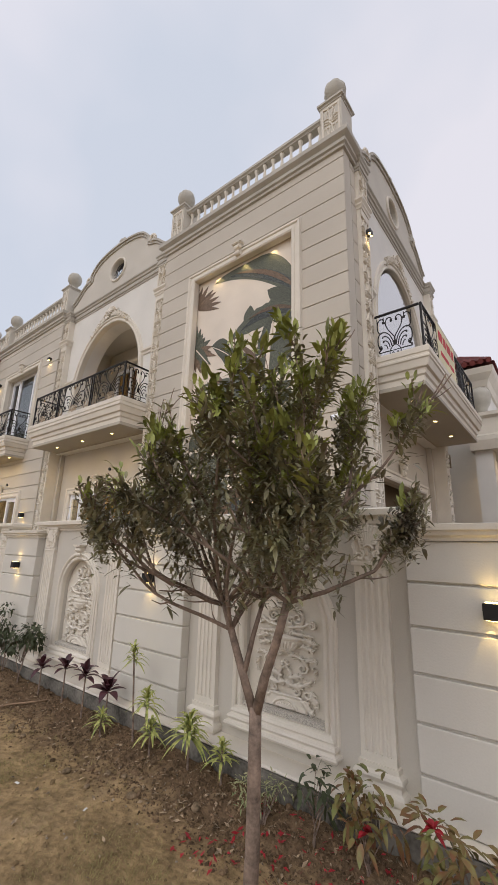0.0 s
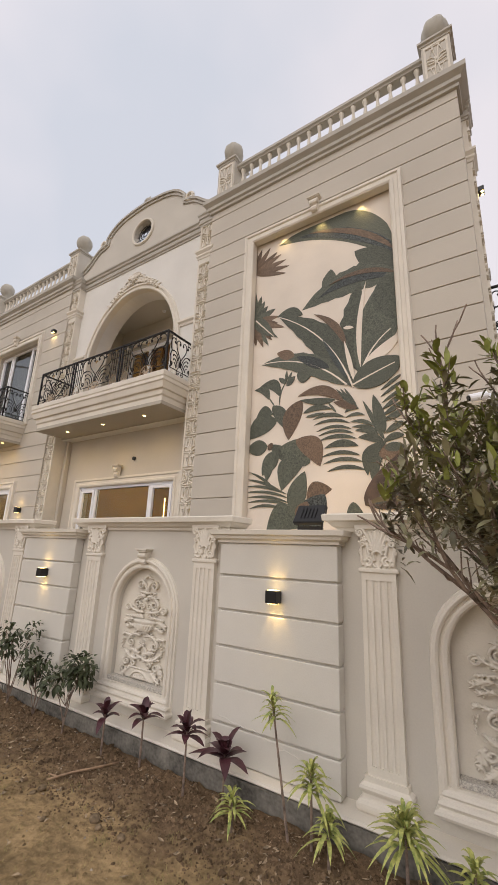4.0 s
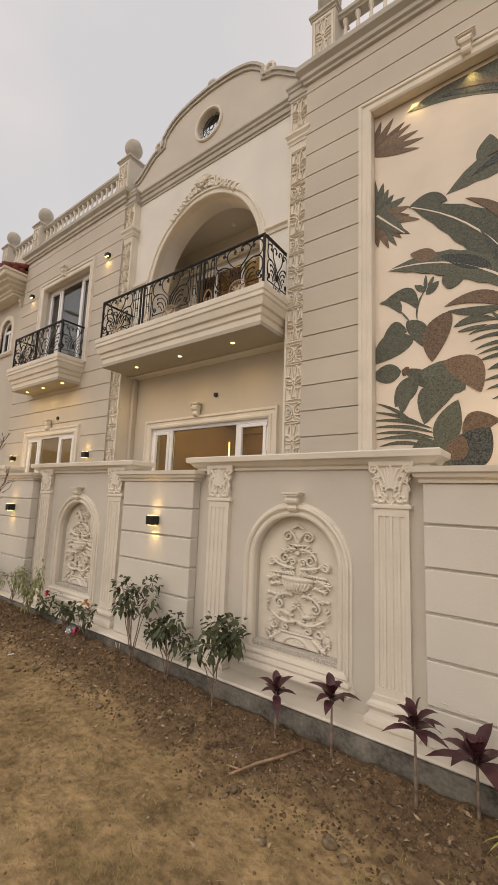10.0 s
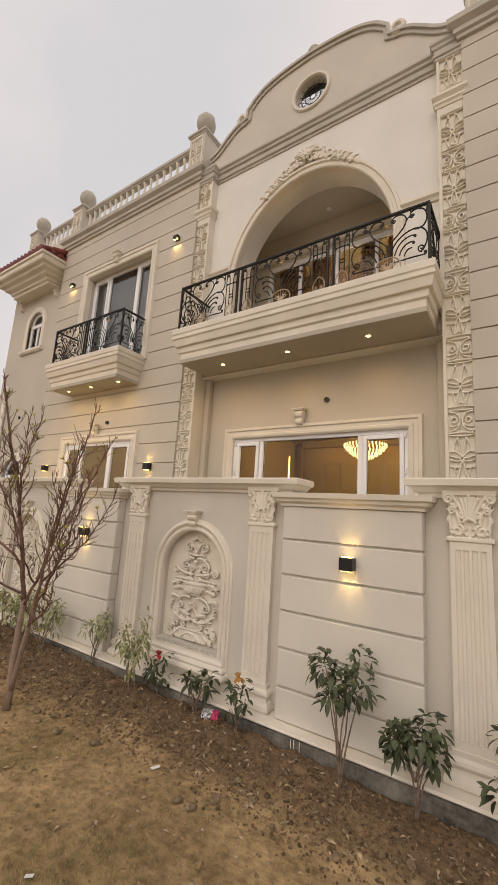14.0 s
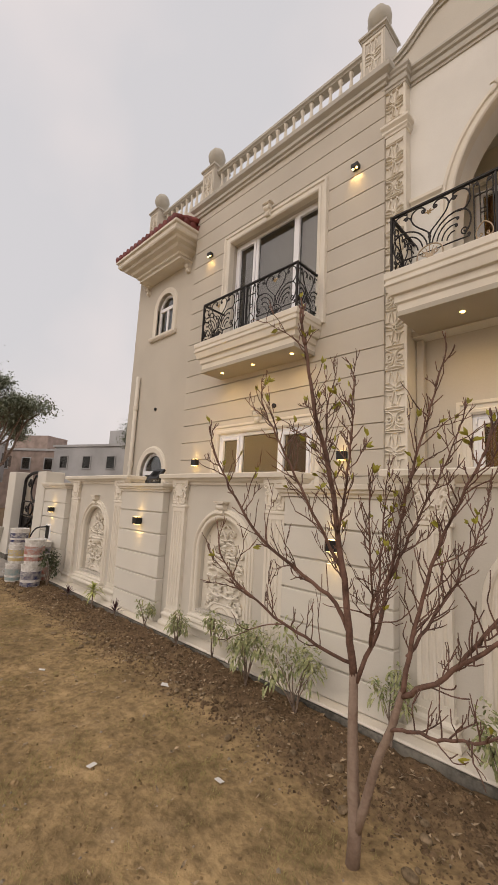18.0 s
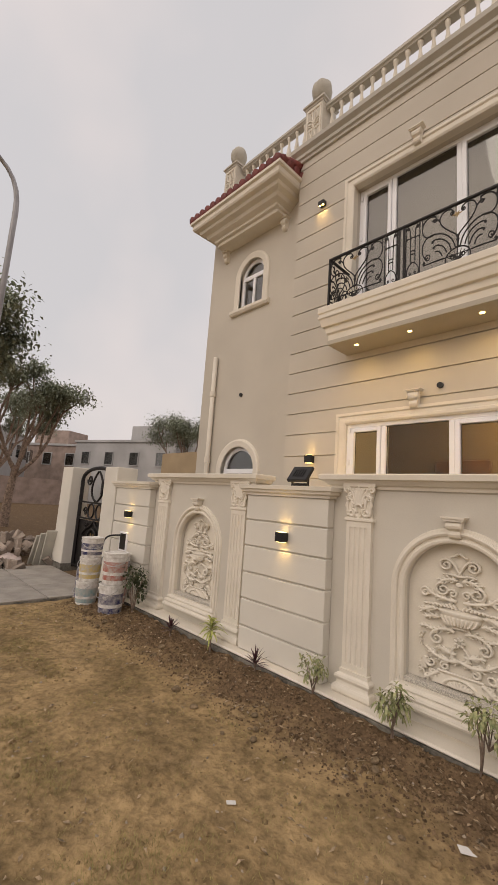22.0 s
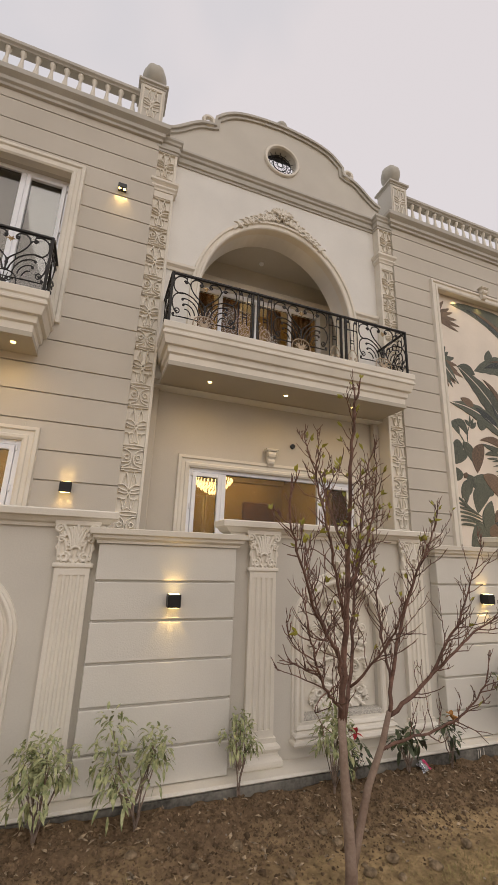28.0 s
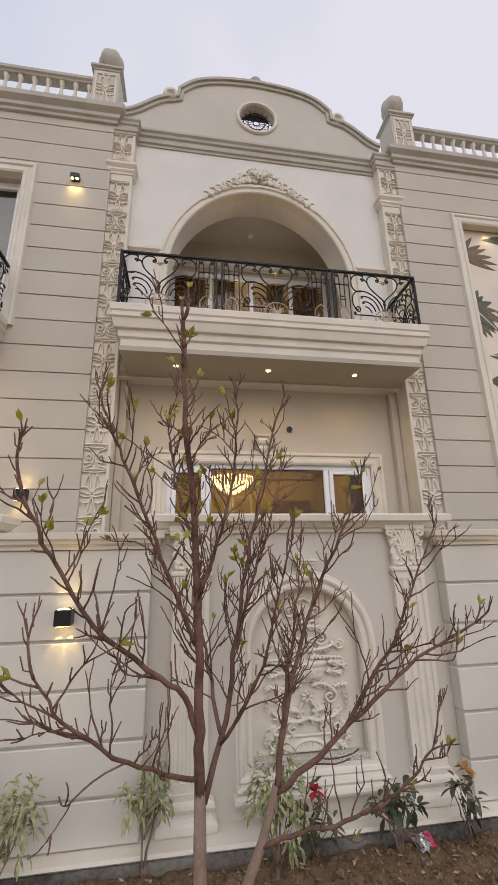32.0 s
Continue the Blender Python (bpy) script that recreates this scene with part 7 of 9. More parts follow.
top = [(0.0, 0.0), (0.0, 1.68)] + bez((0.0, 1.68), (0.1, 1.95), (GW - 0.1, 1.95), (GW, 1.68), 12)[1:] + [(GW, 0.0)]
tube(bm, [(x, 0, z) for x, z in top], 0.035, None, 6)
bar2(bm, [(0, 0.04), (GW, 0.04)], 0.03)
part("gate_frame", bm, IRON, gate)
for z in (0.92, 1.22):
    part("cross_bar", boxed(0.02, GW - 0.02, -0.015, 0.015, z, z + 0.03), IRON, gate)
bm = bmesh.new()
c = GW / 2
bar2(bm, bez((c, 1.25), (c + 0.32, 1.35), (c + 0.30, 1.60), (c + 0.02, 1.82)), 0.02, mirror=c)
bar2(bm, spiral(c + 0.36, 1.66, 0.11, 1.5, 0, -1, 14), 0.018, mirror=c)
bar2(bm, spiral(c + 0.17, 1.08, 0.13, 1.0, 0, 1, 14, 1.0), 0.018, mirror=c)
bar2(bm, spiral(c + 0.40, 1.06, 0.09, 1.3, 0, 1, 12), 0.018, mirror=c)
bar2(bm, bez((c, 0.92), (c + 0.1, 0.75), (c + 0.35, 0.80), (c + 0.45, 0.62)), 0.02, mirror=c)
bar2(bm, spiral(c + 0.30, 0.82, 0.07, 1.2, 0, -1, 10), 0.016, mirror=c)
part("scrollwork", bm, IRON, gate, smooth=True)
bm = bmesh.new()
bar2(bm, [(c + 0.24 * math.cos(a), 0.42 + 0.34 * math.sin(a)) for a in (2 * math.pi * i / 24 for i in range(25))], 0.025)
part("oval_ring", bm, IRON, gate)
bm = bmesh.new()
for k in range(10):
    a = 2 * math.pi * k / 10
    bar2(bm, [(c, 0.42), (c + 0.19 * math.cos(a), 0.42 + 0.28 * math.sin(a))], 0.03, 0, 0.012)
part("gilt_leaves", bm, GOLD, gate, "gilt cast leaves in the oval")
part("plate", boxed(0.02, GW - 0.02, 0.02, 0.028, 0.05, 0.90), IRON, gate)
mb = thing("meter_box", pose(-15.70, 2.80, 0.80), "meter box in the wall with a blackened front and a black hose", "meter box")
part("box", boxed(-0.11, 0.11, -0.02, 0.015, -0.14, 0.14, bevel=0.004), UPVC, mb)
# Flat black plate stands in for the shaded inside of the box.
part("opening", boxed(-0.085, 0.085, -0.024, -0.0205, -0.115, 0.115), BLACK, mb)
part("hose", tube(bmesh.new(), bez((0.02, -0.03, 0.10), (-0.2, -0.10, 0.06), (-0.35, -0.12, 0.10), (-0.33, -0.2, -0.12), 12), 0.014), BLACK, mb, smooth=True)
drive = tagged(new("paving", mesh_of("paving", boxed(-18.5, -15.95, -12, 2.76, -0.12, 0.005), CONCRETE)), "grey stone paved path to the gate", "paving", kind="structure")
slabs = [boxed(-0.415, 0.415, -0.415, 0.415, 0.0, 0.02, bevel=0.004)]
SLAB = mesh_of("paving_slab", slabs[0], PAVING)
for i in range(3):
    for j in range(8):
        o = part("paving_slab", SLAB, PAVING, drive)
        o.location = (-18.07 + 0.845 * i, 2.33 - 0.845 * j, 0.007)
        o.rotation_euler = (0, 0, 0.004 * ((i * 7 + j * 3) % 5 - 2))

# ---- paint buckets ----
def plastic(name, c):
    return mat(name, c, 0.45, vary=0.3, scale=14, fine=60, bump=0.05, tint=(0.50, 0.47, 0.43))


WHITE_P, TEAL_P, YELLOW_P, RED_P, BLUE_P = plastic("white_bucket_plastic", (0.70, 0.69, 0.66)), plastic("teal_paint_label", (0.22, 0.33, 0.34)), plastic("yellow_paint_label", (0.55, 0.42, 0.12)), plastic("red_paint_label", (0.36, 0.12, 0.09)), plastic("navy_paint_label", (0.02, 0.025, 0.10))
WIRE = mat("steel_wire", (0.5, 0.5, 0.5), 0.35, metal=0.9, vary=0.1, bump=0.0)


def bucket(x, y, z, label_mat, label, r=0.15, h=0.32, turn=0.0):
    t = thing("paint_bucket", pose(x, y, z + ground_height(x, y) - 0.012, 0, 0, turn), label, "bucket", "paint buckets by the gate")
    part("body", lathe(bmesh.new(), [(0.0, 0.0), (r * 0.86, 0.0), (r * 0.88, 0.01), (r * 0.97, h * 0.84), (r, h * 0.85), (r, h * 0.9), (r * 0.98, h * 0.91), (r * 0.98, h * 0.94), (0, h * 0.94)], 24), WHITE_P, t, smooth=False)
    part("lid", lathe(bmesh.new(), [(0.0, h * 0.94), (r * 1.03, h * 0.94), (r * 1.04, h * 0.99), (r * 0.95, h), (r * 0.93, h * 0.97), (0, h * 0.97)], 24), WHITE_P, t, "splashed white lid")
    part("label_wrap", lathe(bmesh.new(), [(r * 0.905, h * 0.14), (r * 0.912, h * 0.14), (r * 0.978, h * 0.72), (r * 0.97, h * 0.72)], 24), label_mat, t)
    part("print_bar", lathe(bmesh.new(), [(r * 0.93, h * 0.30), (r * 0.95, h * 0.30), (r * 0.965, h * 0.40), (r * 0.94, h * 0.40)], 24), WHITE_P, t)
    part("bail", tube(bmesh.new(), [(r * 1.03 * math.cos(a), -0.03 - r * 1.0 * abs(math.sin(a)), h * 0.86 - 0.10 * abs(math.sin(a))) for a in (math.pi * i / 12 for i in range(13))], 0.004), WIRE, t)


bucket(-15.66, 2.30, 0.02, TEAL_P, "paint-splashed white bucket with a teal label")
bucket(-15.65, 2.31, 0.34, YELLOW_P, "paint-splashed white bucket with a yellow label", turn=30)
bucket(-15.64, 2.30, 0.66, BLUE_P, "white bucket with a navy label and a dirty lid", h=0.27, turn=70)
bucket(-15.08, 2.38, -0.01, BLUE_P, "splashed white bucket with a navy label", r=0.16, h=0.40, turn=10)
bucket(-15.07, 2.39, 0.39, RED_P, "white bucket smeared with red paint", r=0.16, h=0.40, turn=50)
bucket(-15.42, 2.62, 0.0, RED_P, "white bucket with a faded red label behind the stack", h=0.36, turn=0)
bucket(-15.42, 2.62, 0.36, BLUE_P, "white bucket with a navy and red label behind the stack", h=0.34, turn=20)
t = thing("paint_drum", pose(-15.93, 2.32, ground_height(-15.93, 2.32)), "slim navy plastic drum with a white base", "drum")
part("body", lathe(bmesh.new(), [(0.0, 0.03), (0.075, 0.03), (0.075, 0.42), (0.06, 0.45), (0.0, 0.45)], 16), BLUE_P, t)
part("foot", lathe(bmesh.new(), [(0.0, 0.0), (0.085, 0.0), (0.085, 0.04), (0.0, 0.04)], 16), WHITE_P, t)

# ---- plants ----
def leaf_quad(bm, base, d, up, length, width, droop=0.2, seg=3):
    """A folded, drooping leaf blade from base along d."""
    d = d.normalized()
    side = d.cross(up)
    side = side.normalized() if side.length > 1e-4 else Vector((1, 0, 0))
    rows = []
    for i in range(seg + 1):
        f = i / seg
        c = base + d * (length * f) - Vector((0, 0, 1)) * (droop * length * f * f)
        w = width * 0.5 * math.sin(math.pi * (0.12 + 0.86 * f)) if i < seg else 0.0
        n = side.cross(d).normalized()
        if i < seg:
            rows.append((bm.verts.new(c - side * w + n * w * 0.25), bm.verts.new(c), bm.verts.new(c + side * w + n * w * 0.25)))
        else:
            rows.append((bm.verts.new(c),))
    for a, b in zip(rows, rows[1:]):
        if len(b) == 3:
            bm.faces.new((a[0], a[1], b[1], b[0]))
            bm.faces.new((a[1], a[2], b[2], b[1]))
        else:
            bm.faces.new((a[0], a[1], b[0]))
            bm.faces.new((a[1], a[2], b[0]))


def rv(rng, up=0.0):
    return Vector((rng.uniform(-1, 1), rng.uniform(-1, 1), rng.uniform(-1, 1) + up)).normalized()


def sapling(x, y, h, material, label, seed, stems=3, leaves=60, ll=0.10, lw=0.04, spread=0.18, low=0.45, droop=0.5, shift=(0.0, 0.0)):
    """Thin stems fanning from one foot into a rounded, uneven crown of hanging leaves between low*h and h."""
    rng = random.Random(seed)
    t = thing("sapling", pose(x, y, ground_height(x, y) - 0.02), label, "plant", "saplings along the wall")
    crown = bmesh.new()
    mid, rz = h * (low + 1) / 2, h * (1 - low) / 2
    lobes = []
    for k in range(7):
        a, e = rng.uniform(0, 6.28), rng.uniform(-0.7, 1.0)
        lobes.append(Vector((shift[0] + spread * 0.6 * math.cos(a), shift[1] + spread * 0.6 * math.sin(a), mid + rz * 0.62 * e)))
    for k in range(stems):
        o = Vector((rng.uniform(-0.03, 0.03), rng.uniform(-0.03, 0.03), 0))
        e = lobes[k % 7]
        pts = [o * f + Vector((e.x * f ** 1.8, e.y * f ** 1.8, e.z * f)) + Vector((rng.uniform(-.006, .006), rng.uniform(-.006, .006), 0)) for f in (i / 7 for i in range(8))]
        part("stem", tube(bmesh.new(), pts, 0.0065, 0.003, 5), BARK, t)
    for c in lobes:
        part("twig", tube(bmesh.new(), [(shift[0] * 0.7, shift[1] * 0.7, h * low * 0.95), ((c.x + shift[0]) * 0.5, (c.y + shift[1]) * 0.5, (h * low + c.z) / 2), tuple(c)], 0.004, 0.002, 4), BARK, t)
        for k in range(leaves // 7):
            out = rv(rng, 0.15)
            p = c + Vector((out.x * spread * 0.48, out.y * spread * 0.48, out.z * rz * 0.42)) * rng.random() ** 0.4
            d = out * 0.7 + rv(rng) * 0.7 + Vector((0, 0, -0.2))
            leaf_quad(crown, p, d, Vector((0, 0, 1)), ll * rng.uniform(0.4, 0.75), lw * rng.uniform(0.55, 0.95), droop * rng.uniform(0.3, 1.0))
    tagged(part("leaves", crown, material, t, smooth=True), kind="stuff")
    return t


def rosette(x, y, h, material, label, seed, blades=16, length=0.26, width=0.035, droop=0.7, name="strap_leaf_plant", trunk=0.0, lean=(0, 0)):
    rng = random.Random(seed)
    t = thing(name, pose(x, y, ground_height(x, y) - 0.02), label, "plant", "strap-leaved plants along the wall")
    bm = bmesh.new()
    pts = [Vector((lean[0] * f, lean[1] * f, (h + 0.02) * f)) for f in (0, 0.35, 0.7, 1.0)]
    tube(bm, pts, 0.010, 0.006, 6)
    part("stem", bm, BARK, t)
    slim = width < 0.04
    blades = int(blades * (1.9 if slim else 1.35))
    length, width, droop = (length * 0.85, width * 0.9, droop * 0.8) if slim else (length, width, droop)
    for k in range(blades):
        bm = bmesh.new()
        a = 2.4 * k + rng.uniform(-0.3, 0.3)
        el = 1.3 - 1.05 * (k / blades) + rng.uniform(-0.15, 0.15)
        d = Vector((math.cos(a) * math.cos(el), math.sin(a) * math.cos(el), math.sin(el)))
        leaf_quad(bm, pts[-1] - Vector((lean[0] * 0.2, lean[1] * 0.2, min(h * 0.4, 0.11 if slim else 0.05))) * (k / blades), d, Vector((0, 0, 1)), length * rng.uniform(0.7, 1.1), width, droop * rng.uniform(0.7, 1.2), 5)
        part("blade", bm, material, t, smooth=True)
    return t


GREEN_L, VAR_L, RED_L, YEL_L = "young green-leaved sapling in the soil bed", "pale variegated sapling in the soil bed", "maroon-leaved plant in the soil bed", "yellow-striped strap-leaved plant in the soil bed"
sapling(-6.44, 2.58, 0.86, SAPLING, "tall slender green sapling in front of a wall panel", 1, 7, 230, 0.10, 0.042, 0.21, 0.52)
sapling(-6.01, 2.60, 0.62, SAPLING, GREEN_L, 2, 4, 240, 0.10, 0.044, 0.17, 0.38)
sapling(-5.44, 2.55, 0.78, SAPLING, "bushy green sapling in front of a pilaster", 3, 3, 300, 0.11, 0.048, 0.24, 0.36)
sapling(-11.34, 2.62, 0.48, VARIEGATED, VAR_L, 4, 5, 230, 0.085, 0.024, 0.11, 0.22, 0.7)
sapling(-10.80, 2.66, 0.52, VARIEGATED, VAR_L, 5, 3, 190, 0.085, 0.024, 0.15, 0.42, 0.7, (0.06, 0.0))
sapling(-10.24, 2.56, 0.58, VARIEGATED, "bushy variegated plant against the wall", 6, 6, 460, 0.09, 0.025, 0.18, 0.08, 0.7)
sapling(-9.70, 2.54, 0.70, VARIEGATED, "tall leaning variegated plant against the wall", 7, 6, 400, 0.09, 0.026, 0.24, 0.16, 0.7, (-0.05, 0.0))
sapling(-9.02, 2.66, 0.54, VARIEGATED, VAR_L, 8, 4, 200, 0.08, 0.024, 0.14, 0.40, 0.7)
sapling(-8.34, 2.56, 0.72, VARIEGATED, "tall variegated sapling beside a niche", 9, 4, 300, 0.09, 0.026, 0.14, 0.08, 0.7)
sapling(-8.10, 2.66, 0.36, SAPLING, "small green plant with a red flower", 10, 2, 70, 0.10, 0.036, 0.12, 0.25)
sapling(-7.64, 2.62, 0.36, SAPLING, "small broad-leaved green plant with yellow tips", 11, 3, 70, 0.13, 0.045, 0.14, 0.25)
sapling(-7.22, 2.60, 0.44, SAPLING, "small green plant with an orange flower", 12, 2, 60, 0.10, 0.036, 0.09, 0.2)
sapling(-12.05, 2.68, 0.38, VARIEGATED, VAR_L, 13, 3, 150, 0.07, 0.022, 0.11, 0.3, 0.7)
sapling(-14.80, 2.55, 0.70, SAPLING, "dark green sapling beside the paint buckets", 14, 4, 380, 0.075, 0.034, 0.15, 0.12)
sapling(-1.42, 2.50, 0.52, SAPLING, "sparse dark sapling with drooping leaves", 15, 3, 60, 0.12, 0.034, 0.16, 0.35)
RED_GREEN = mat("red_and_green_leaf", (0.17, 0.19, 0.06), 0.5, vary=0.4, scale=9, fine=30, bump=0.1, tint=(0.20, 0.045, 0.03))
sapling(-1.08, 2.48, 0.54, RED_GREEN, "leafy plant with red and green leaves", 16, 4, 150, 0.13, 0.042, 0.20, 0.15, 0.6)
sapling(-0.55, 2.44, 0.55, RED_GREEN, "leafy plant with yellow, red and green leaves", 17, 4, 200, 0.13, 0.042, 0.25, 0.15, 0.6)
sapling(-1.75, 2.45, 0.34, VARIEGATED, "low feathery pale green plant beside the tree", 18, 6, 200, 0.07, 0.014, 0.20, 0.08)
sapling(-20.4, 1.15, 0.7, SAPLING, "low green weeds beside the rubble", 19, 6, 420, 0.16, 0.07, 0.55, 0.05)
rosette(-4.86, 2.52, 0.34, MAROON, RED_L, 21, 9, 0.20, 0.055, 0.5, "maroon_plant")
rosette(-4.50, 2.60, 0.38, MAROON, RED_L, 22, 9, 0.22, 0.060, 0.5, "maroon_plant")
rosette(-3.98, 2.52, 0.42, MAROON, RED_L, 23, 11, 0.23, 0.060, 0.6, "maroon_plant")
rosette(-3.70, 2.60, 0.32, MAROON, "broad-leaved maroon plant in the soil bed", 24, 11, 0.26, 0.078, 0.5, "maroon_plant")
rosette(-3.50, 2.42, 0.20, YELLOWGREEN, YEL_L, 25, 18, 0.22, 0.022, 0.9)
rosette(-3.16, 2.52, 0.72, YELLOWGREEN, "tall leaning yellow-striped plant with a tuft", 26, 20, 0.20, 0.024, 0.9, lean=(-0.16, 0.05))
rosette(-3.02, 2.52, 0.42, YELLOWGREEN, YEL_L, 27, 22, 0.24, 0.026, 1.0)
rosette(-2.90, 2.48, 0.24, YELLOWGREEN, YEL_L, 28, 18, 0.22, 0.026, 1.0)
rosette(-2.50, 2.52, 0.34, YELLOWGREEN, "full yellow-striped plant in front of a pilaster", 29, 34, 0.30, 0.026, 0.9)
rosette(-2.20, 2.56, 0.26, YELLOWGREEN, YEL_L, 30, 18, 0.22, 0.026, 0.8)
rosette(-13.30, 2.62, 0.30, YELLOWGREEN, YEL_L, 31, 22, 0.26, 0.026, 0.9)
rosette(-13.88, 2.52, 0.14, MAROON, "small dark spiky plant in the soil", 32, 14, 0.20, 0.018, 0.3, "spiky_plant")
rosette(-12.65, 2.62, 0.12, MAROON, "small dark spiky plant in the soil", 33, 16, 0.20, 0.016, 0.3, "spiky_plant")
for x, y, z, c in ((-8.10, 2.64, 0.35, REDLEAF), (-7.22, 2.58, 0.42, mat("orange_petal", (0.42, 0.20, 0.05), 0.6, bump=0.05)), (-1.05, 2.40, 0.28, REDLEAF), (-0.70, 2.38, 0.42, REDLEAF)):
    rng = random.Random(int(-x * 100))
    bm = bmesh.new()
    for k in range(9):
        leaf_quad(bm, Vector((0, 0, 0)), rv(rng, 0.4), Vector((0, 0, 1)), 0.06, 0.035, 0.3)
    t = thing("flower", pose(x, y, z + ground_height(x, y) - 0.02), "small bright flower on a garden plant", "flower", "flowers on the plants")
    part("petals", bm, c, t)


# ---- trees near the walk ----
def grow(bm, rng, p, d, length, r, depth, tips, spread=0.6, lift=0.25, wig=0.12, ratio=0.72, kids=(2, 3), side=0.0):
    """A limb that bends its way up and forks; side is the chance of a short shoot at each joint."""
    pts = [p]
    q, dd = p.copy(), d.copy()
    n = 5
    for i in range(n):
        dd = (dd + rv(rng) * wig + Vector((0, 0, lift * 0.3))).normalized()
        q = q + dd * (length / n)
        pts.append(q.copy())
        if rng.random() < side and depth > 0:
            ax = rv(rng)
            nd = (dd * 0.6 + (ax - dd * ax.dot(dd)).normalized() * 0.7 + Vector((0, 0, 0.35))).normalized()
            e = q + nd * length * rng.uniform(0.18, 0.42)
            tube(bm, [q, q.lerp(e, 0.5) + rv(rng) * 0.006, e + Vector((0, 0, 0.02))], max(0.0022, r * 0.42), 0.0020, 4)
            tips.append((e, nd))
    tube(bm, pts, r, r * 0.72, 6 if depth > 1 else 4)
    if depth == 0:
        tips.append((q, dd))
        return
    for k in range(rng.randint(*kids)):
        ax = rv(rng)
        nd = (dd + (ax - dd * ax.dot(dd)) * spread * rng.uniform(0.6, 1.2) + Vector((0, 0, lift))).normalized()
        grow(bm, rng, q if k < 2 else pts[3], nd, length * ratio * rng.uniform(0.75, 1.15), max(0.0024, r * 0.70), depth - 1, tips, spread, lift, wig, ratio, kids, side)


def curved(rng, pts, wobble, steps=4):
    """A smooth, slightly wandering line through the points."""
    p = [Vector(q) for q in pts]
    p = [p[0] * 2 - p[1]] + p + [p[-1] * 2 - p[-2]]
    line = []
    for a, b, c, d in zip(p, p[1:], p[2:], p[3:]):
        for k in range(steps):
            f = k / steps
            q = (b * 2 + (c - a) * f + (a * 2 - b * 5 + c * 4 - d) * f * f + (b * 3 - a - c * 3 + d) * f ** 3) * 0.5
            line.append(q + (rv(rng) * wobble if line else Vector((0, 0, 0))))
    return line + [p[-2]]


def shoots(bm, rng, pts, r, tips, gap=0.03, reach=0.2, start=0.25):
    """Thin spreading twigs along a limb, most of them forked."""
    total = sum((b - a).length for a, b in zip(pts, pts[1:]))
    gone, due = 0.0, start * total
    for a, b in zip(pts, pts[1:]):
        l = (b - a).length
        d = (b - a).normalized()
        while due < gone + l:
            ax = rv(rng)
            nd = (d * 0.50 + (ax - d * ax.dot(d)).normalized() * 0.75 + Vector((0, 0, 0.30))).normalized()
            f = due / total
            grow(bm, rng, a.lerp(b, (due - gone) / l), nd, reach * rng.uniform(0.25, 1.0) * (1.1 - 0.4 * f), 0.0034, rng.choice((0, 1, 1, 2)), tips, 0.75, 0.20, 0.20, 0.70, (1, 2), 0.30)
            due += gap * rng.uniform(0.5, 1.5)
        gone += l
    grow(bm, rng, pts[-1], (pts[-1] - pts[-2]).normalized(), reach * 0.55, r * 0.36, 2, tips, 0.60, 0.22, 0.16, 0.72, (2, 3), 0.35)


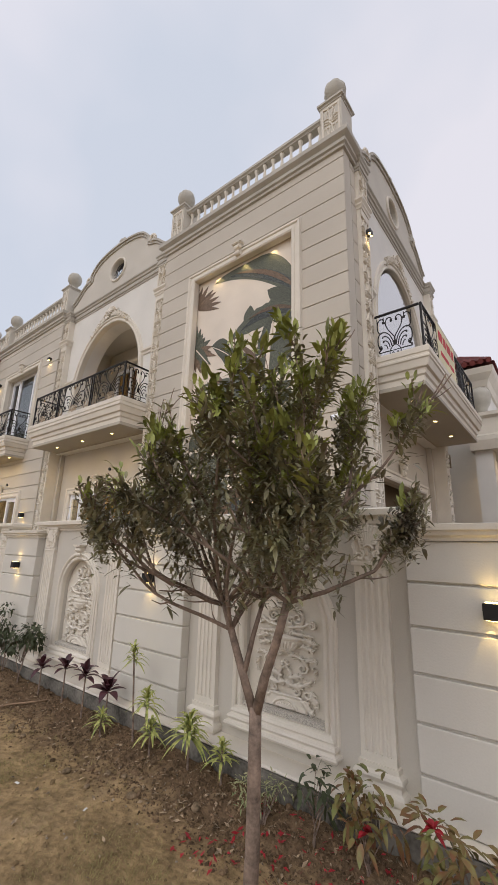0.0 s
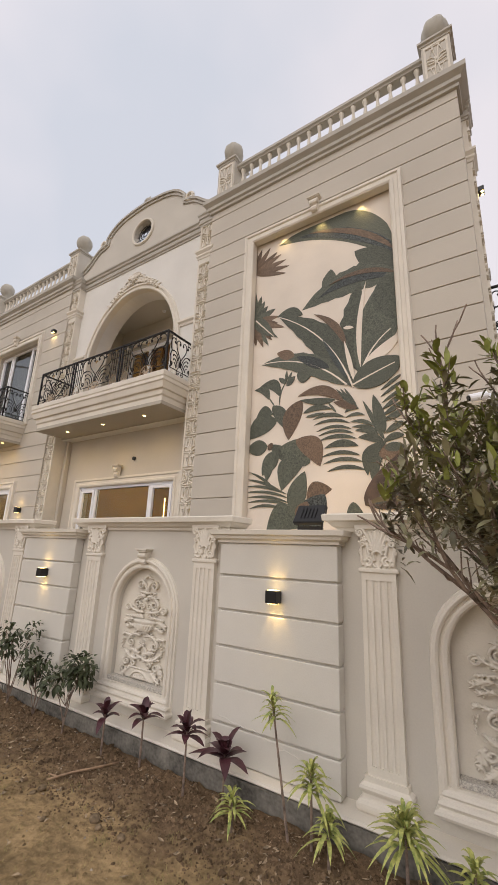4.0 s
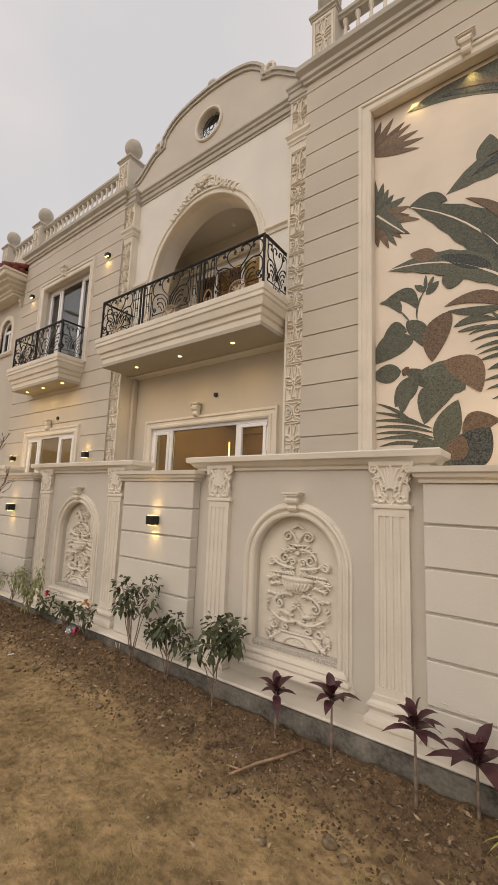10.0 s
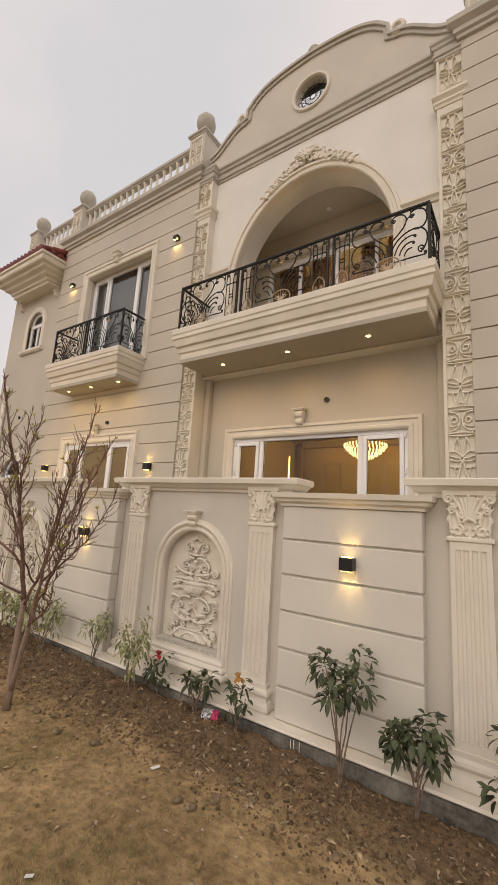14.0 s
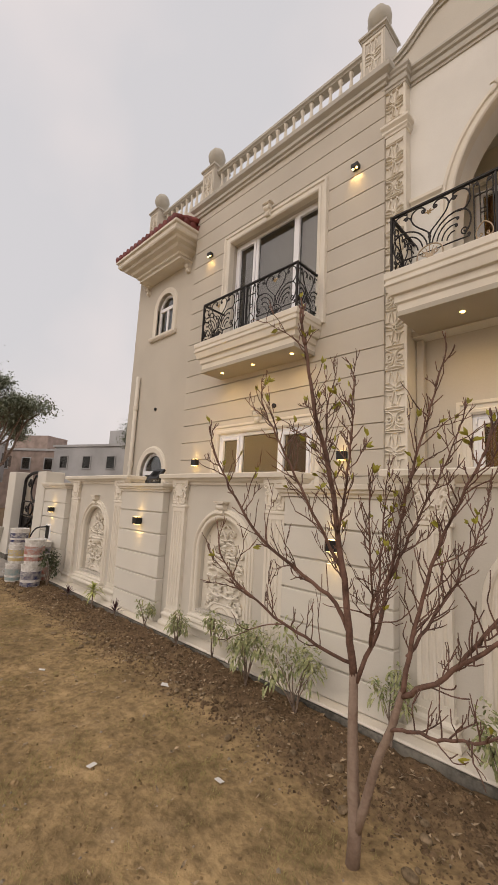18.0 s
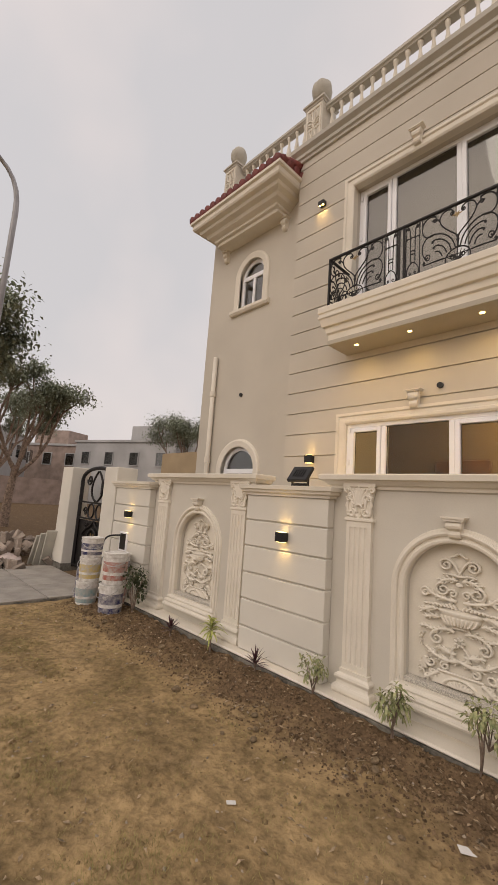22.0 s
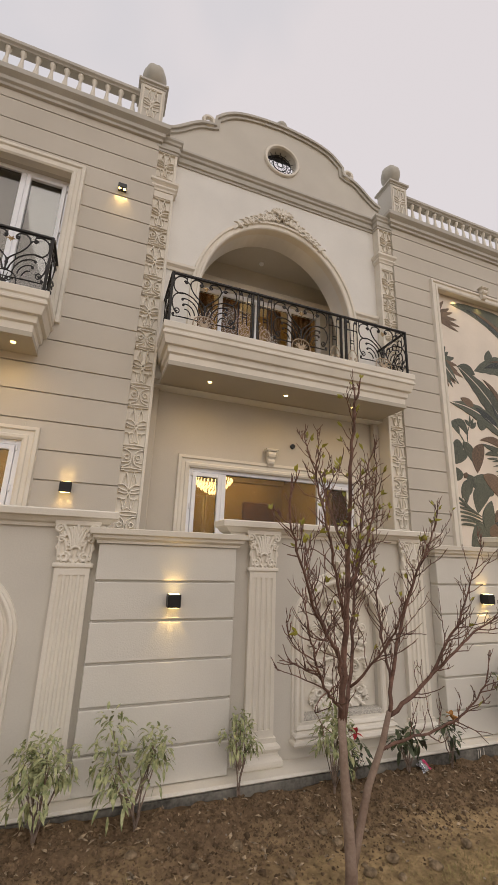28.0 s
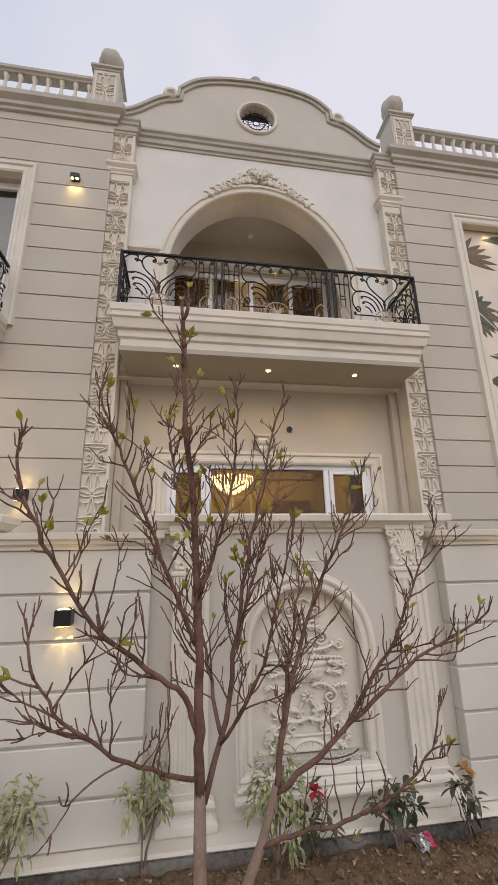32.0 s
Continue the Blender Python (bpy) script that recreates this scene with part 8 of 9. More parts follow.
def bare_tree():
    rng = random.Random(11)
    x, y = -8.76, 1.75
    t = thing("bare_tree", pose(x, y, ground_height(x, y) - 0.03), "small bare tree with upright reddish twigs and fresh buds", "tree")
    tips = []
    part("trunk", tube(bmesh.new(), [(0.0, 0, 0), (0.012, 0.0, 0.16), (0.0, 0.0, 0.35), (-0.012, 0.01, 0.60), (-0.015, 0.02, 0.82)], 0.033, 0.020, 10), TRUNK, t, smooth=True)
    part("trunk", tube(bmesh.new(), [(0.008, 0, 0.14), (0.06, 0.0, 0.30), (0.12, -0.01, 0.50), (0.20, -0.03, 0.68), (0.25, -0.04, 0.84)], 0.024, 0.014, 10), TRUNK, t, smooth=True)
    limbs = [([(-0.015, 0.02, 0.80), (-0.02, -0.02, 1.02), (-0.03, -0.08, 1.35), (-0.06, -0.16, 1.75), (-0.10, -0.26, 2.12), (-0.11, -0.32, 2.38)], 0.028, 0.40, 0.16),
             ([(-0.02, 0.0, 0.98), (-0.08, -0.06, 1.14), (-0.20, -0.16, 1.26), (-0.36, -0.30, 1.42), (-0.48, -0.39, 1.62), (-0.56, -0.45, 1.80)], 0.017, 0.35, 0.17),
             ([(-0.02, 0.01, 0.86), (-0.14, -0.12, 0.94), (-0.28, -0.26, 1.05), (-0.40, -0.40, 1.20), (-0.47, -0.46, 1.32)], 0.013, 0.35, 0.16),
             ([(-0.03, -0.07, 1.30), (-0.12, -0.14, 1.50), (-0.22, -0.22, 1.74), (-0.31, -0.28, 1.95), (-0.37, -0.32, 2.10)], 0.013, 0.25, 0.15),
             ([(0.19, -0.03, 0.66), (0.32, -0.10, 0.73), (0.46, -0.15, 0.77), (0.60, -0.19, 0.84), (0.70, -0.22, 0.92), (0.76, -0.23, 1.0)], 0.012, 0.4, 0.13),
             ([(0.25, -0.04, 0.82), (0.40, -0.08, 0.93), (0.56, -0.13, 1.08), (0.72, -0.18, 1.22), (0.88, -0.22, 1.32)], 0.017, 0.3, 0.16),
             ([(0.50, -0.11, 1.03), (0.64, -0.13, 1.22), (0.76, -0.15, 1.42), (0.86, -0.16, 1.62)], 0.012, 0.2, 0.17),
             ([(0.25, -0.04, 0.82), (0.29, -0.04, 1.05), (0.36, -0.05, 1.30), (0.48, -0.08, 1.58), (0.60, -0.10, 1.82)], 0.017, 0.3, 0.17),
             ([(0.0, 0.02, 0.78), (0.08, 0.06, 1.02), (0.13, 0.10, 1.32), (0.20, 0.13, 1.68), (0.28, 0.16, 2.02), (0.33, 0.18, 2.22)], 0.017, 0.35, 0.17),
             ([(0.12, 0.09, 1.26), (0.20, 0.17, 1.48), (0.30, 0.24, 1.74), (0.38, 0.30, 1.98)], 0.012, 0.25, 0.16),
             ([(-0.04, -0.10, 1.45), (0.03, -0.16, 1.66), (0.08, -0.20, 1.88), (0.10, -0.22, 2.12)], 0.011, 0.2, 0.15),
             ([(-0.05, -0.14, 1.65), (-0.12, -0.10, 1.86), (-0.16, -0.05, 2.05), (-0.17, 0.0, 2.22)], 0.010, 0.2, 0.15),
             ([(0.06, 0.05, 0.98), (0.02, 0.20, 1.18), (-0.02, 0.32, 1.42), (-0.04, 0.40, 1.68)], 0.012, 0.25, 0.16),
             ([(0.27, -0.04, 0.98), (0.34, 0.10, 1.14), (0.42, 0.24, 1.34), (0.48, 0.34, 1.58)], 0.012, 0.25, 0.16),
             ([(0.06, 0.04, 0.95), (0.14, -0.10, 1.12), (0.20, -0.22, 1.32), (0.24, -0.32, 1.56)], 0.011, 0.25, 0.15)]
    for pts, q, start, reach in limbs:
        bm = bmesh.new()
        line = curved(rng, pts, 0.007)
        tube(bm, line, q * 0.70, q * 0.26, 8)
        shoots(bm, rng, line, q, tips, gap=0.031, start=start * 0.6, reach=reach * 1.2)
        part("branch", bm, TWIG, t, smooth=True)
    bm = bmesh.new()
    for p, d in tips:
        if rng.random() < 0.02 + 0.13 * max(0.0, min(1.0, p.z - 1.2)):
            for k in range(rng.randint(2, 5)):
                leaf_quad(bm, p, (d + rv(rng) * 0.5), Vector((0, 1, 0.3)), rng.uniform(0.022, 0.050), 0.015, 0.1, 2)
    tagged(part("new_growth", bm, mat("yellow_green_bud", (0.36, 0.34, 0.05), 0.5, vary=0.3, scale=20, bump=0.1), t, "yellow-green leaf buds", smooth=True), kind="stuff")


bare_tree()


def evergreen():
    rng = random.Random(5)
    x, y = -1.35, 1.79
    t = thing("evergreen_tree", pose(x, y, ground_height(x, y) - 0.03), "small evergreen garden tree with a dense olive-brown crown", "tree")
    part("trunk", tube(bmesh.new(), [(0, 0, 0), (0.01, 0.01, 0.30), (0.02, 0.0, 0.60), (0.02, 0.0, 0.90)], 0.036, 0.030, 10), BARK, t, smooth=True)
    tips = []
    forks = [([(0.015, 0, 0.86), (-0.06, 0.0, 1.02), (-0.16, 0.02, 1.20), (-0.24, 0.03, 1.36)], 0.023), ([(0.02, 0, 0.86), (0.08, -0.01, 1.04), (0.15, -0.02, 1.20), (0.23, -0.03, 1.42)], 0.026), ([(-0.06, 0.0, 1.02), (-0.05, 0.06, 1.2), (-0.02, 0.12, 1.4)], 0.015)]
    for pts, r in forks:
        part("stem", tube(bmesh.new(), pts, r, r * 0.75, 8), BARK, t, smooth=True)
    for p, base, n in (((-0.24, 0.03, 1.34), -1, 10), ((0.23, -0.03, 1.40), 1, 9), ((-0.02, 0.12, 1.38), 0, 6), ((-0.17, 0.02, 1.22), -1, 5)):
        for k in range(n):
            a = 2 * math.pi * k / n + 0.3
            flat = 0.95 if k % 2 else 0.55
            d = Vector((flat * math.cos(a) + 0.22 * base, flat * math.sin(a) - 0.05, 0.35 + 0.65 * (k % 2 == 0))).normalized()
            part("branch", (lambda b: (grow(b, rng, Vector(p), d, 0.46 if k % 2 else 0.56, 0.012, 3, tips, 0.55, 0.20, 0.14, 0.66, (2, 2), 0.55), b)[1])(bmesh.new()), BARK, t)
    dark, fresh = bmesh.new(), bmesh.new()
    for p, d in tips:
        q = Vector(((p.x - 0.02) / 0.98, (p.y + 0.02) / 1.0, (p.z - 2.10) / ((0.60 if p.x < 0.12 else 0.78) if p.z > 2.10 else 0.64)))
        if q.length > 1.0:
            continue
        new_growth = p.z > 1.9 and rng.random() < 0.9 * (p.z - 1.6)
        # leaves set in a spiral along the last stretch of each twig
        side = d.cross(Vector((0.3, 0.2, 1.0))).normalized()
        over = d.cross(side)
        turn = rng.uniform(0, 6.28)
        n = 29
        for k in range(n):
            f = k / n
            young = new_growth and f > 0.60
            turn += 2.4
            out = side * math.cos(turn) + over * math.sin(turn)
            o = p - d * (0.24 * (1 - f)) + rv(rng) * rng.uniform(0.0, 0.045)
            way = out * (0.75 - 0.35 * f) + d * (0.35 + 0.55 * f) + rv(rng) * 0.45 + Vector((0, 0, 0.25 if young else -0.12))
            big = rng.uniform(0.055, 0.10) if young else rng.uniform(0.035, 0.078)
            leaf_quad(fresh if young else dark, o, way, Vector((0, 0, 1)), big, big * rng.uniform(0.24, 0.34), rng.uniform(0.0, 0.5), 3)
    tagged(part("crown", dark, LEAF, t, "dense olive-brown leaves", smooth=True), kind="stuff")
    tagged(part("new_leaves", fresh, mat("young_tree_leaf", (0.33, 0.36, 0.09), 0.42, vary=0.4, scale=9, fine=30, bump=0.1), t, "fresh light green leaves", smooth=True), kind="stuff")


evergreen()

# ---- dug soil bed along the wall ----
bm = bmesh.new()
bx = [-16.0 + 0.034 * i for i in range(508)]
by = [1.86 + 0.034 * j for j in range(26)]
def bed_height(x, y):
    edge = min(1.0, max(0.0, (y - 1.86 - 0.18 * noise.noise((x * 0.9, 0, 2))) / 0.45))
    return ground_height(x, y) - 0.02 + edge * (0.045 + 0.026 * noise.noise((x * 6, y * 6, 4)) + 0.030 * noise.noise((x * 13, y * 13, 9))) - (0.05 if y > 2.69 else 0.0)
rows = [[bm.verts.new((x, y, bed_height(x, y))) for y in by] for x in bx]
for a, b in zip(rows, rows[1:]):
    for k in range(len(by) - 1):
        bm.faces.new((a[k], b[k], b[k + 1], a[k + 1]))
BED = SOIL
tagged(new("soil_bed", mesh_of("soil_bed", bm, BED, True)), "freshly dug dark crumbly soil along the wall", "soil", kind="structure")

# ---- litter and crumbs on the ground ----
def scatter(name, count, seed, material, label, make, xr, yr, dens=None):
    rng = random.Random(seed)
    verts, faces = [], []
    n = 0
    while n < count:
        x, y = rng.uniform(*xr), rng.uniform(*yr)
        if dens and rng.random() > dens(x, y):
            continue
        n += 1
        v, f = make(rng, x, y, max(ground_height(x, y), bed_height(x, y)) if y > 1.86 else ground_height(x, y))
        k = len(verts)
        verts += v
        faces += [tuple(i + k for i in q) for q in f]
    me = bpy.data.meshes.new(name)
    me.from_pydata(verts, [], faces)
    me.materials.append(material)
    return tagged(new(name, me), label, "ground cover", kind="stuff")


def crumb(rng, x, y, z):
    r = 0.003 + 0.011 * rng.random() ** 3
    if y > 2.0 and rng.random() < 0.006:
        r = rng.uniform(0.014, 0.026)
    v = [(x + r * rng.uniform(0.7, 1.3), y, z), (x, y + r * rng.uniform(0.7, 1.3), z), (x - r * rng.uniform(0.7, 1.3), y, z), (x, y - r * rng.uniform(0.7, 1.3), z), (x + r * rng.uniform(-.3, .3), y + r * rng.uniform(-.3, .3), z + r * rng.uniform(0.6, 1.2)), (x, y, z - r * 0.5)]
    return v, [(0, 1, 4), (1, 2, 4), (2, 3, 4), (3, 0, 4), (1, 0, 5), (2, 1, 5), (3, 2, 5), (0, 3, 5)]


def lump(rng, x, y, z):
    """An uneven earth lump with a rough outline."""
    q = 0.006 + 0.022 * rng.random() ** 3.2
    v, f = [], []
    for j, (u, h) in enumerate(((1.0, -0.2), (0.95, 0.35), (0.5, 0.8))):
        for k in range(6):
            a = k * 1.047 + 0.4 * j
            g = q * u * rng.uniform(0.7, 1.25)
            v.append((x + g * math.cos(a), y + g * math.sin(a), z + q * h * rng.uniform(0.75, 1.2)))
    v.append((x, y, z + q * 0.85))
    for j in (0, 6):
        for k in range(6):
            f.append((j + k, j + (k + 1) % 6, j + 6 + (k + 1) % 6, j + 6 + k))
    f += [(12 + k, 12 + (k + 1) % 6, 18) for k in range(6)]
    return v, f


def dry_leaf(rng, x, y, z):
    a, l = rng.uniform(0, 6.28), rng.uniform(0.008, 0.030)
    w = l * rng.uniform(0.25, 0.45)
    c, s = math.cos(a), math.sin(a)
    h = z + 0.006
    return [(x - c * l, y - s * l, h), (x - s * w, y + c * w, h + rng.uniform(0.0, 0.012)), (x + c * l, y + s * l, h + rng.uniform(0.0, 0.015)), (x + s * w, y - c * w, h + rng.uniform(0.0, 0.012))], [(0, 1, 3), (1, 2, 3)]


def grass_tuft(rng, x, y, z):
    v, f = [], []
    for k in range(rng.randint(8, 18)):
        a, h = rng.uniform(0, 6.28), rng.uniform(0.008, 0.034)
        bx, by = x + rng.gauss(0, 0.026), y + rng.gauss(0, 0.026)
        dx, dy = math.cos(a), math.sin(a)
        i = len(v)
        v += [(bx - dy * 0.0016, by + dx * 0.0016, z - 0.004), (bx + dy * 0.0016, by - dx * 0.0016, z - 0.004), (bx + dx * h * 0.9, by + dy * h * 0.9, z + h * 0.7)]
        f.append((i, i + 1, i + 2))
    return v, f


near_wall = lambda x, y: 1.0 if y > 2.05 else 0.16
open_soil = lambda x, y: (0.12 + min(1.0, max(0.0, noise.noise((x * 2.2, y * 2.2, 5)) * 2.6 - 0.2))) * (1.0 if y < 1.9 else 0.12)
bed_soil = lambda x, y: min(1.0, max(0.0, (y - 1.75) / 0.5)) ** 2
scatter("soil_crumbs", 60000, 1, SOIL_CRUMB, "crumbs and clods of dug soil", crumb, (-15.8, 1.0), (1.5, 2.66), bed_soil)
scatter("earth_lumps", 1500, 21, SOIL_CRUMB, "uneven lumps of dug earth along the wall", lump, (-15.8, 1.0), (1.45, 2.66), bed_soil)
scatter("open_lumps", 500, 22, EARTH_GRAIN, "scattered lumps of trodden earth", lump, (-15.8, 1.0), (-0.6, 1.9))
scatter("earth_grains", 12000, 11, EARTH_GRAIN, "small grains of ochre earth", crumb, (-15.8, 1.0), (-0.6, 2.0))
scatter("pale_grit", 1500, 2, mat("pale_grit", (0.36, 0.30, 0.23), 0.9, vary=0.3, scale=20, bump=0.2), "pale grit and stone chips on the soil", crumb, (-15.8, 1.0), (-0.6, 2.66))
scatter("red_bracts", 320, 12, REDLEAF, "fallen red bracts on the soil", dry_leaf, (-2.0, 0.0), (1.85, 2.66))
scatter("dry_leaves", 3000, 3, mat("dry_leaf", (0.40, 0.30, 0.19), 0.8, vary=0.6, scale=25, bump=0.1), "curled dry brown leaves on the soil", dry_leaf, (-15.8, 1.0), (-0.6, 2.66), near_wall)
scatter("dry_grass", 11000, 4, mat("dry_grass", (0.30, 0.255, 0.11), 0.9, vary=0.5, scale=12, bump=0.1, tint=(0.15, 0.125, 0.055), spec=0.1), "sparse dry grass tufts on the soil", grass_tuft, (-15.8, 1.0), (-1.0, 2.2), open_soil)

st = thing("stick", pose(-4.80, 2.25, bed_height(-4.80, 2.25) + 0.014, 0, 0, 30), "pale peeled forked stick lying on the soil", "stick")
bm = bmesh.new()
tube(bm, [(-0.16, -0.10, 0.004), (-0.02, 0.0, 0.014), (0.10, 0.085, 0.010), (0.26, 0.20, 0.008)], 0.007, 0.010, 7)
tube(bm, [(-0.10, -0.055, 0.008), (-0.19, -0.02, 0.004)], 0.006, 0.004, 6)
part("wood", bm, mat("peeled_wood", (0.42, 0.28, 0.17), 0.7, vary=0.25, scale=15, bump=0.2), st, smooth=True)
STONES = random.Random(14)
CLOD = mat("dry_pale_clod", (0.27, 0.20, 0.125), 0.95, vary=0.4, scale=12, fine=60, bump=0.6, spec=0.15)
for i in range(70):
    x, y = STONES.uniform(-8.9, -6.0) if i < 16 else STONES.uniform(-15.5, -2.0), STONES.uniform(1.75, 2.3)
    q = STONES.uniform(0.012, 0.032)
    bm = bmesh.new()
    bmesh.ops.create_icosphere(bm, subdivisions=2, radius=q)
    for v in bm.verts:
        v.co = Vector((v.co.x * 1.25, v.co.y, v.co.z * 0.75)) * (1 + 0.45 * noise.noise(v.co * 28 + Vector((i, 0, 0))))
    o = thing("clod", pose(x, y, max(ground_height(x, y), bed_height(x, y)) + q * 0.4, 0, 0, 40 * i), "dry lump of earth on the dug soil", "clod", "earth lumps on the bed")
    part("lump", bm, CLOD, o)
PAPER = mat("white_paper_scrap", (0.75, 0.74, 0.72), 0.7, vary=0.08, bump=0.1)
for i, (x, y, w) in enumerate(((-10.68, 2.07, 0.045), (-10.09, 1.16, 0.03), (-9.53, 1.64, 0.03), (-7.37, 1.96, 0.028), (-10.69, 2.10, 0.03), (-3.2, 1.6, 0.016), (-4.1, 1.35, 0.02), (-6.6, 1.5, 0.02), (-7.2, 1.1, 0.018), (-2.6, 1.75, 0.014), (-6.1, 0.9, 0.018), (-11.6, 1.4, 0.025), (-8.0, 1.3, 0.018))):
    bm = boxed(-w, w, -w * 0.5, w * 0.5, 0.0, 0.004, bevel=0.001)
    ob = thing("paper_scrap", pose(x, y, ground_height(x, y) + 0.006, 4, 6, 40 + 67 * i), "small white paper scrap on the soil", "litter", "litter scraps")
    part("scrap", bm, PAPER, ob)
wr = thing("plastic_wrapper", pose(-7.50, 2.62, ground_height(-7.5, 2.62) + 0.05, 35, 10, 30), "crumpled silver and pink plastic wrapper in the soil", "litter")
rng = random.Random(3)
for nm, m, x0, x1 in (("silver_half", mat("silver_foil", (0.6, 0.6, 0.62), 0.25, metal=0.8, bump=0.4), -0.05, 0.02), ("pink_half", mat("pink_foil", (0.55, 0.05, 0.14), 0.35, bump=0.4), 0.021, 0.07)):
    bm = boxed(x0, x1, -0.035, 0.035, -0.012, 0.012)
    bmesh.ops.subdivide_edges(bm, edges=bm.edges, cuts=3, use_grid_fill=True)
    for v in bm.verts:
        v.co += rv(rng) * 0.008
    part(nm, bm, m, wr)

# ---- rubble by the gate ----
rub = tagged(thing("rubble_pile", pose(-19.25, 2.2, 0)), "heap of broken bricks and plaster rubble beside the gate", "rubble")
RUBBLE = mat("broken_plaster", (0.34, 0.28, 0.23), 0.9, vary=0.35, scale=4, bump=0.4, random_amount=0.25)
rng = random.Random(8)
for i in range(90):
    bm = boxed(-0.10, 0.10, -0.06, 0.06, -0.045, 0.045, bevel=0.012)
    for v in bm.verts:
        v.co += rv(rng) * 0.015
    o = part("fragment", bm, RUBBLE, rub)
    a, q = rng.uniform(0, 6.28), rng.random() ** 0.6 * 1.1
    o.matrix_local = pose(q * math.cos(a), q * math.sin(a), max(0.03, 0.58 * (1 - q / 1.1) + rng.uniform(-0.03, 0.03)), rng.uniform(0, 360), rng.uniform(0, 360), rng.uniform(0, 360))
for i, (x, y, l) in enumerate(((-18.62, 2.72, 0.72), (-18.72, 2.62, 0.66), (-18.82, 2.55, 0.6))):
    t = thing("stone_slab", pose(x, y, 0.0, 0, 18, 8 * i), "pale stone offcut leaning by the gate pier", "stone slab", "leaning stone offcuts")
    part("slab", boxed(-0.02, 0.02, -0.13, 0.13, 0.0, l, bevel=0.004), STONE, t)
sk = thing("plastic_sack", pose(-18.75, 2.05, 0.10), "crumpled pale plastic sack lying by the rubble", "sack")
bm = bmesh.new()
bmesh.ops.create_icosphere(bm, subdivisions=3, radius=0.3)
for v in bm.verts:
    v.co = Vector((v.co.x * 1.2, v.co.y * 0.8, v.co.z * 0.5)) * (1 + 0.25 * noise.noise(v.co * 6))
part("bag", bm, mat("pale_plastic_sack", (0.62, 0.52, 0.48), 0.5, vary=0.2, scale=8, bump=0.4), sk)

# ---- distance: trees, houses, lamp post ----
# Haze is put into the base colours of foliage, grey render and brick.
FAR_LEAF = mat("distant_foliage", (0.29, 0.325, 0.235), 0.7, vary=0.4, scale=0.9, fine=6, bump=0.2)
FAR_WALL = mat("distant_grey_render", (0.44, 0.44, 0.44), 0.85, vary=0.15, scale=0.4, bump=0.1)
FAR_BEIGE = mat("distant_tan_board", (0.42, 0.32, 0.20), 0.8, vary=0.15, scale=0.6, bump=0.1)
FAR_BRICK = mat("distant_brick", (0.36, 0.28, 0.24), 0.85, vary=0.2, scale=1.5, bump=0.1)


def far_tree(x, y, h, spread, seed, label, leaves=13000, bole=0.3):
    rng = random.Random(seed)
    t = thing("tree", pose(x, y, -0.05), label, "tree", "trees beyond the gate")
    trunk, tips = bmesh.new(), []
    tube(trunk, [(0, 0, 0), (0.1, 0, h * bole * 0.5), (0.05, 0.1, h * bole)], 0.025 * h, 0.016 * h, 8)
    for k in range(5):
        a = 2 * math.pi * k / 5 + rng.uniform(-0.3, 0.3)
        d = Vector((0.6 * math.cos(a), 0.6 * math.sin(a), 0.9)).normalized()
        grow(trunk, rng, Vector((0.05, 0.1, h * bole * (0.8 + 0.05 * k))), d, h * 0.26, 0.010 * h, 2, tips, 0.6, 0.2, 0.15, 0.74, (2, 3))
    part("trunk", trunk, BARK, t)
    crown = bmesh.new()
    for i in range(leaves):
        p, d = tips[rng.randrange(len(tips))]
        o = p + Vector((rng.gauss(0, 1), rng.gauss(0, 1), rng.gauss(0, 0.8))) * spread * 0.42
        leaf_quad(crown, o, rv(rng), Vector((0, 0, 1)), rng.uniform(0.09, 0.16) * h / 8, 0.075 * h / 8, 0.3, 2)
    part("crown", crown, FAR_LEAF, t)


far_tree(-27.0, 3.9, 7.2, 0.55, 1, "green tree beyond the gate, paled to look hazy")
far_tree(-24.5, 0.1, 8.6, 0.75, 2, "tall green tree beyond the plot, paled to look hazy")
far_tree(-38.0, 19.5, 9.6, 1.0, 3, "green tree behind the far houses, paled to look hazy")
far_tree(-34.0, 21.5, 8.4, 0.9, 4, "small green tree behind the far houses, paled to look hazy")
far_tree(-31.0, -1.0, 10.5, 0.9, 5, "tall green tree across the road, paled to look hazy")
far_tree(-40.0, 6.0, 9.0, 0.9, 6, "green tree across the road, paled to look hazy")


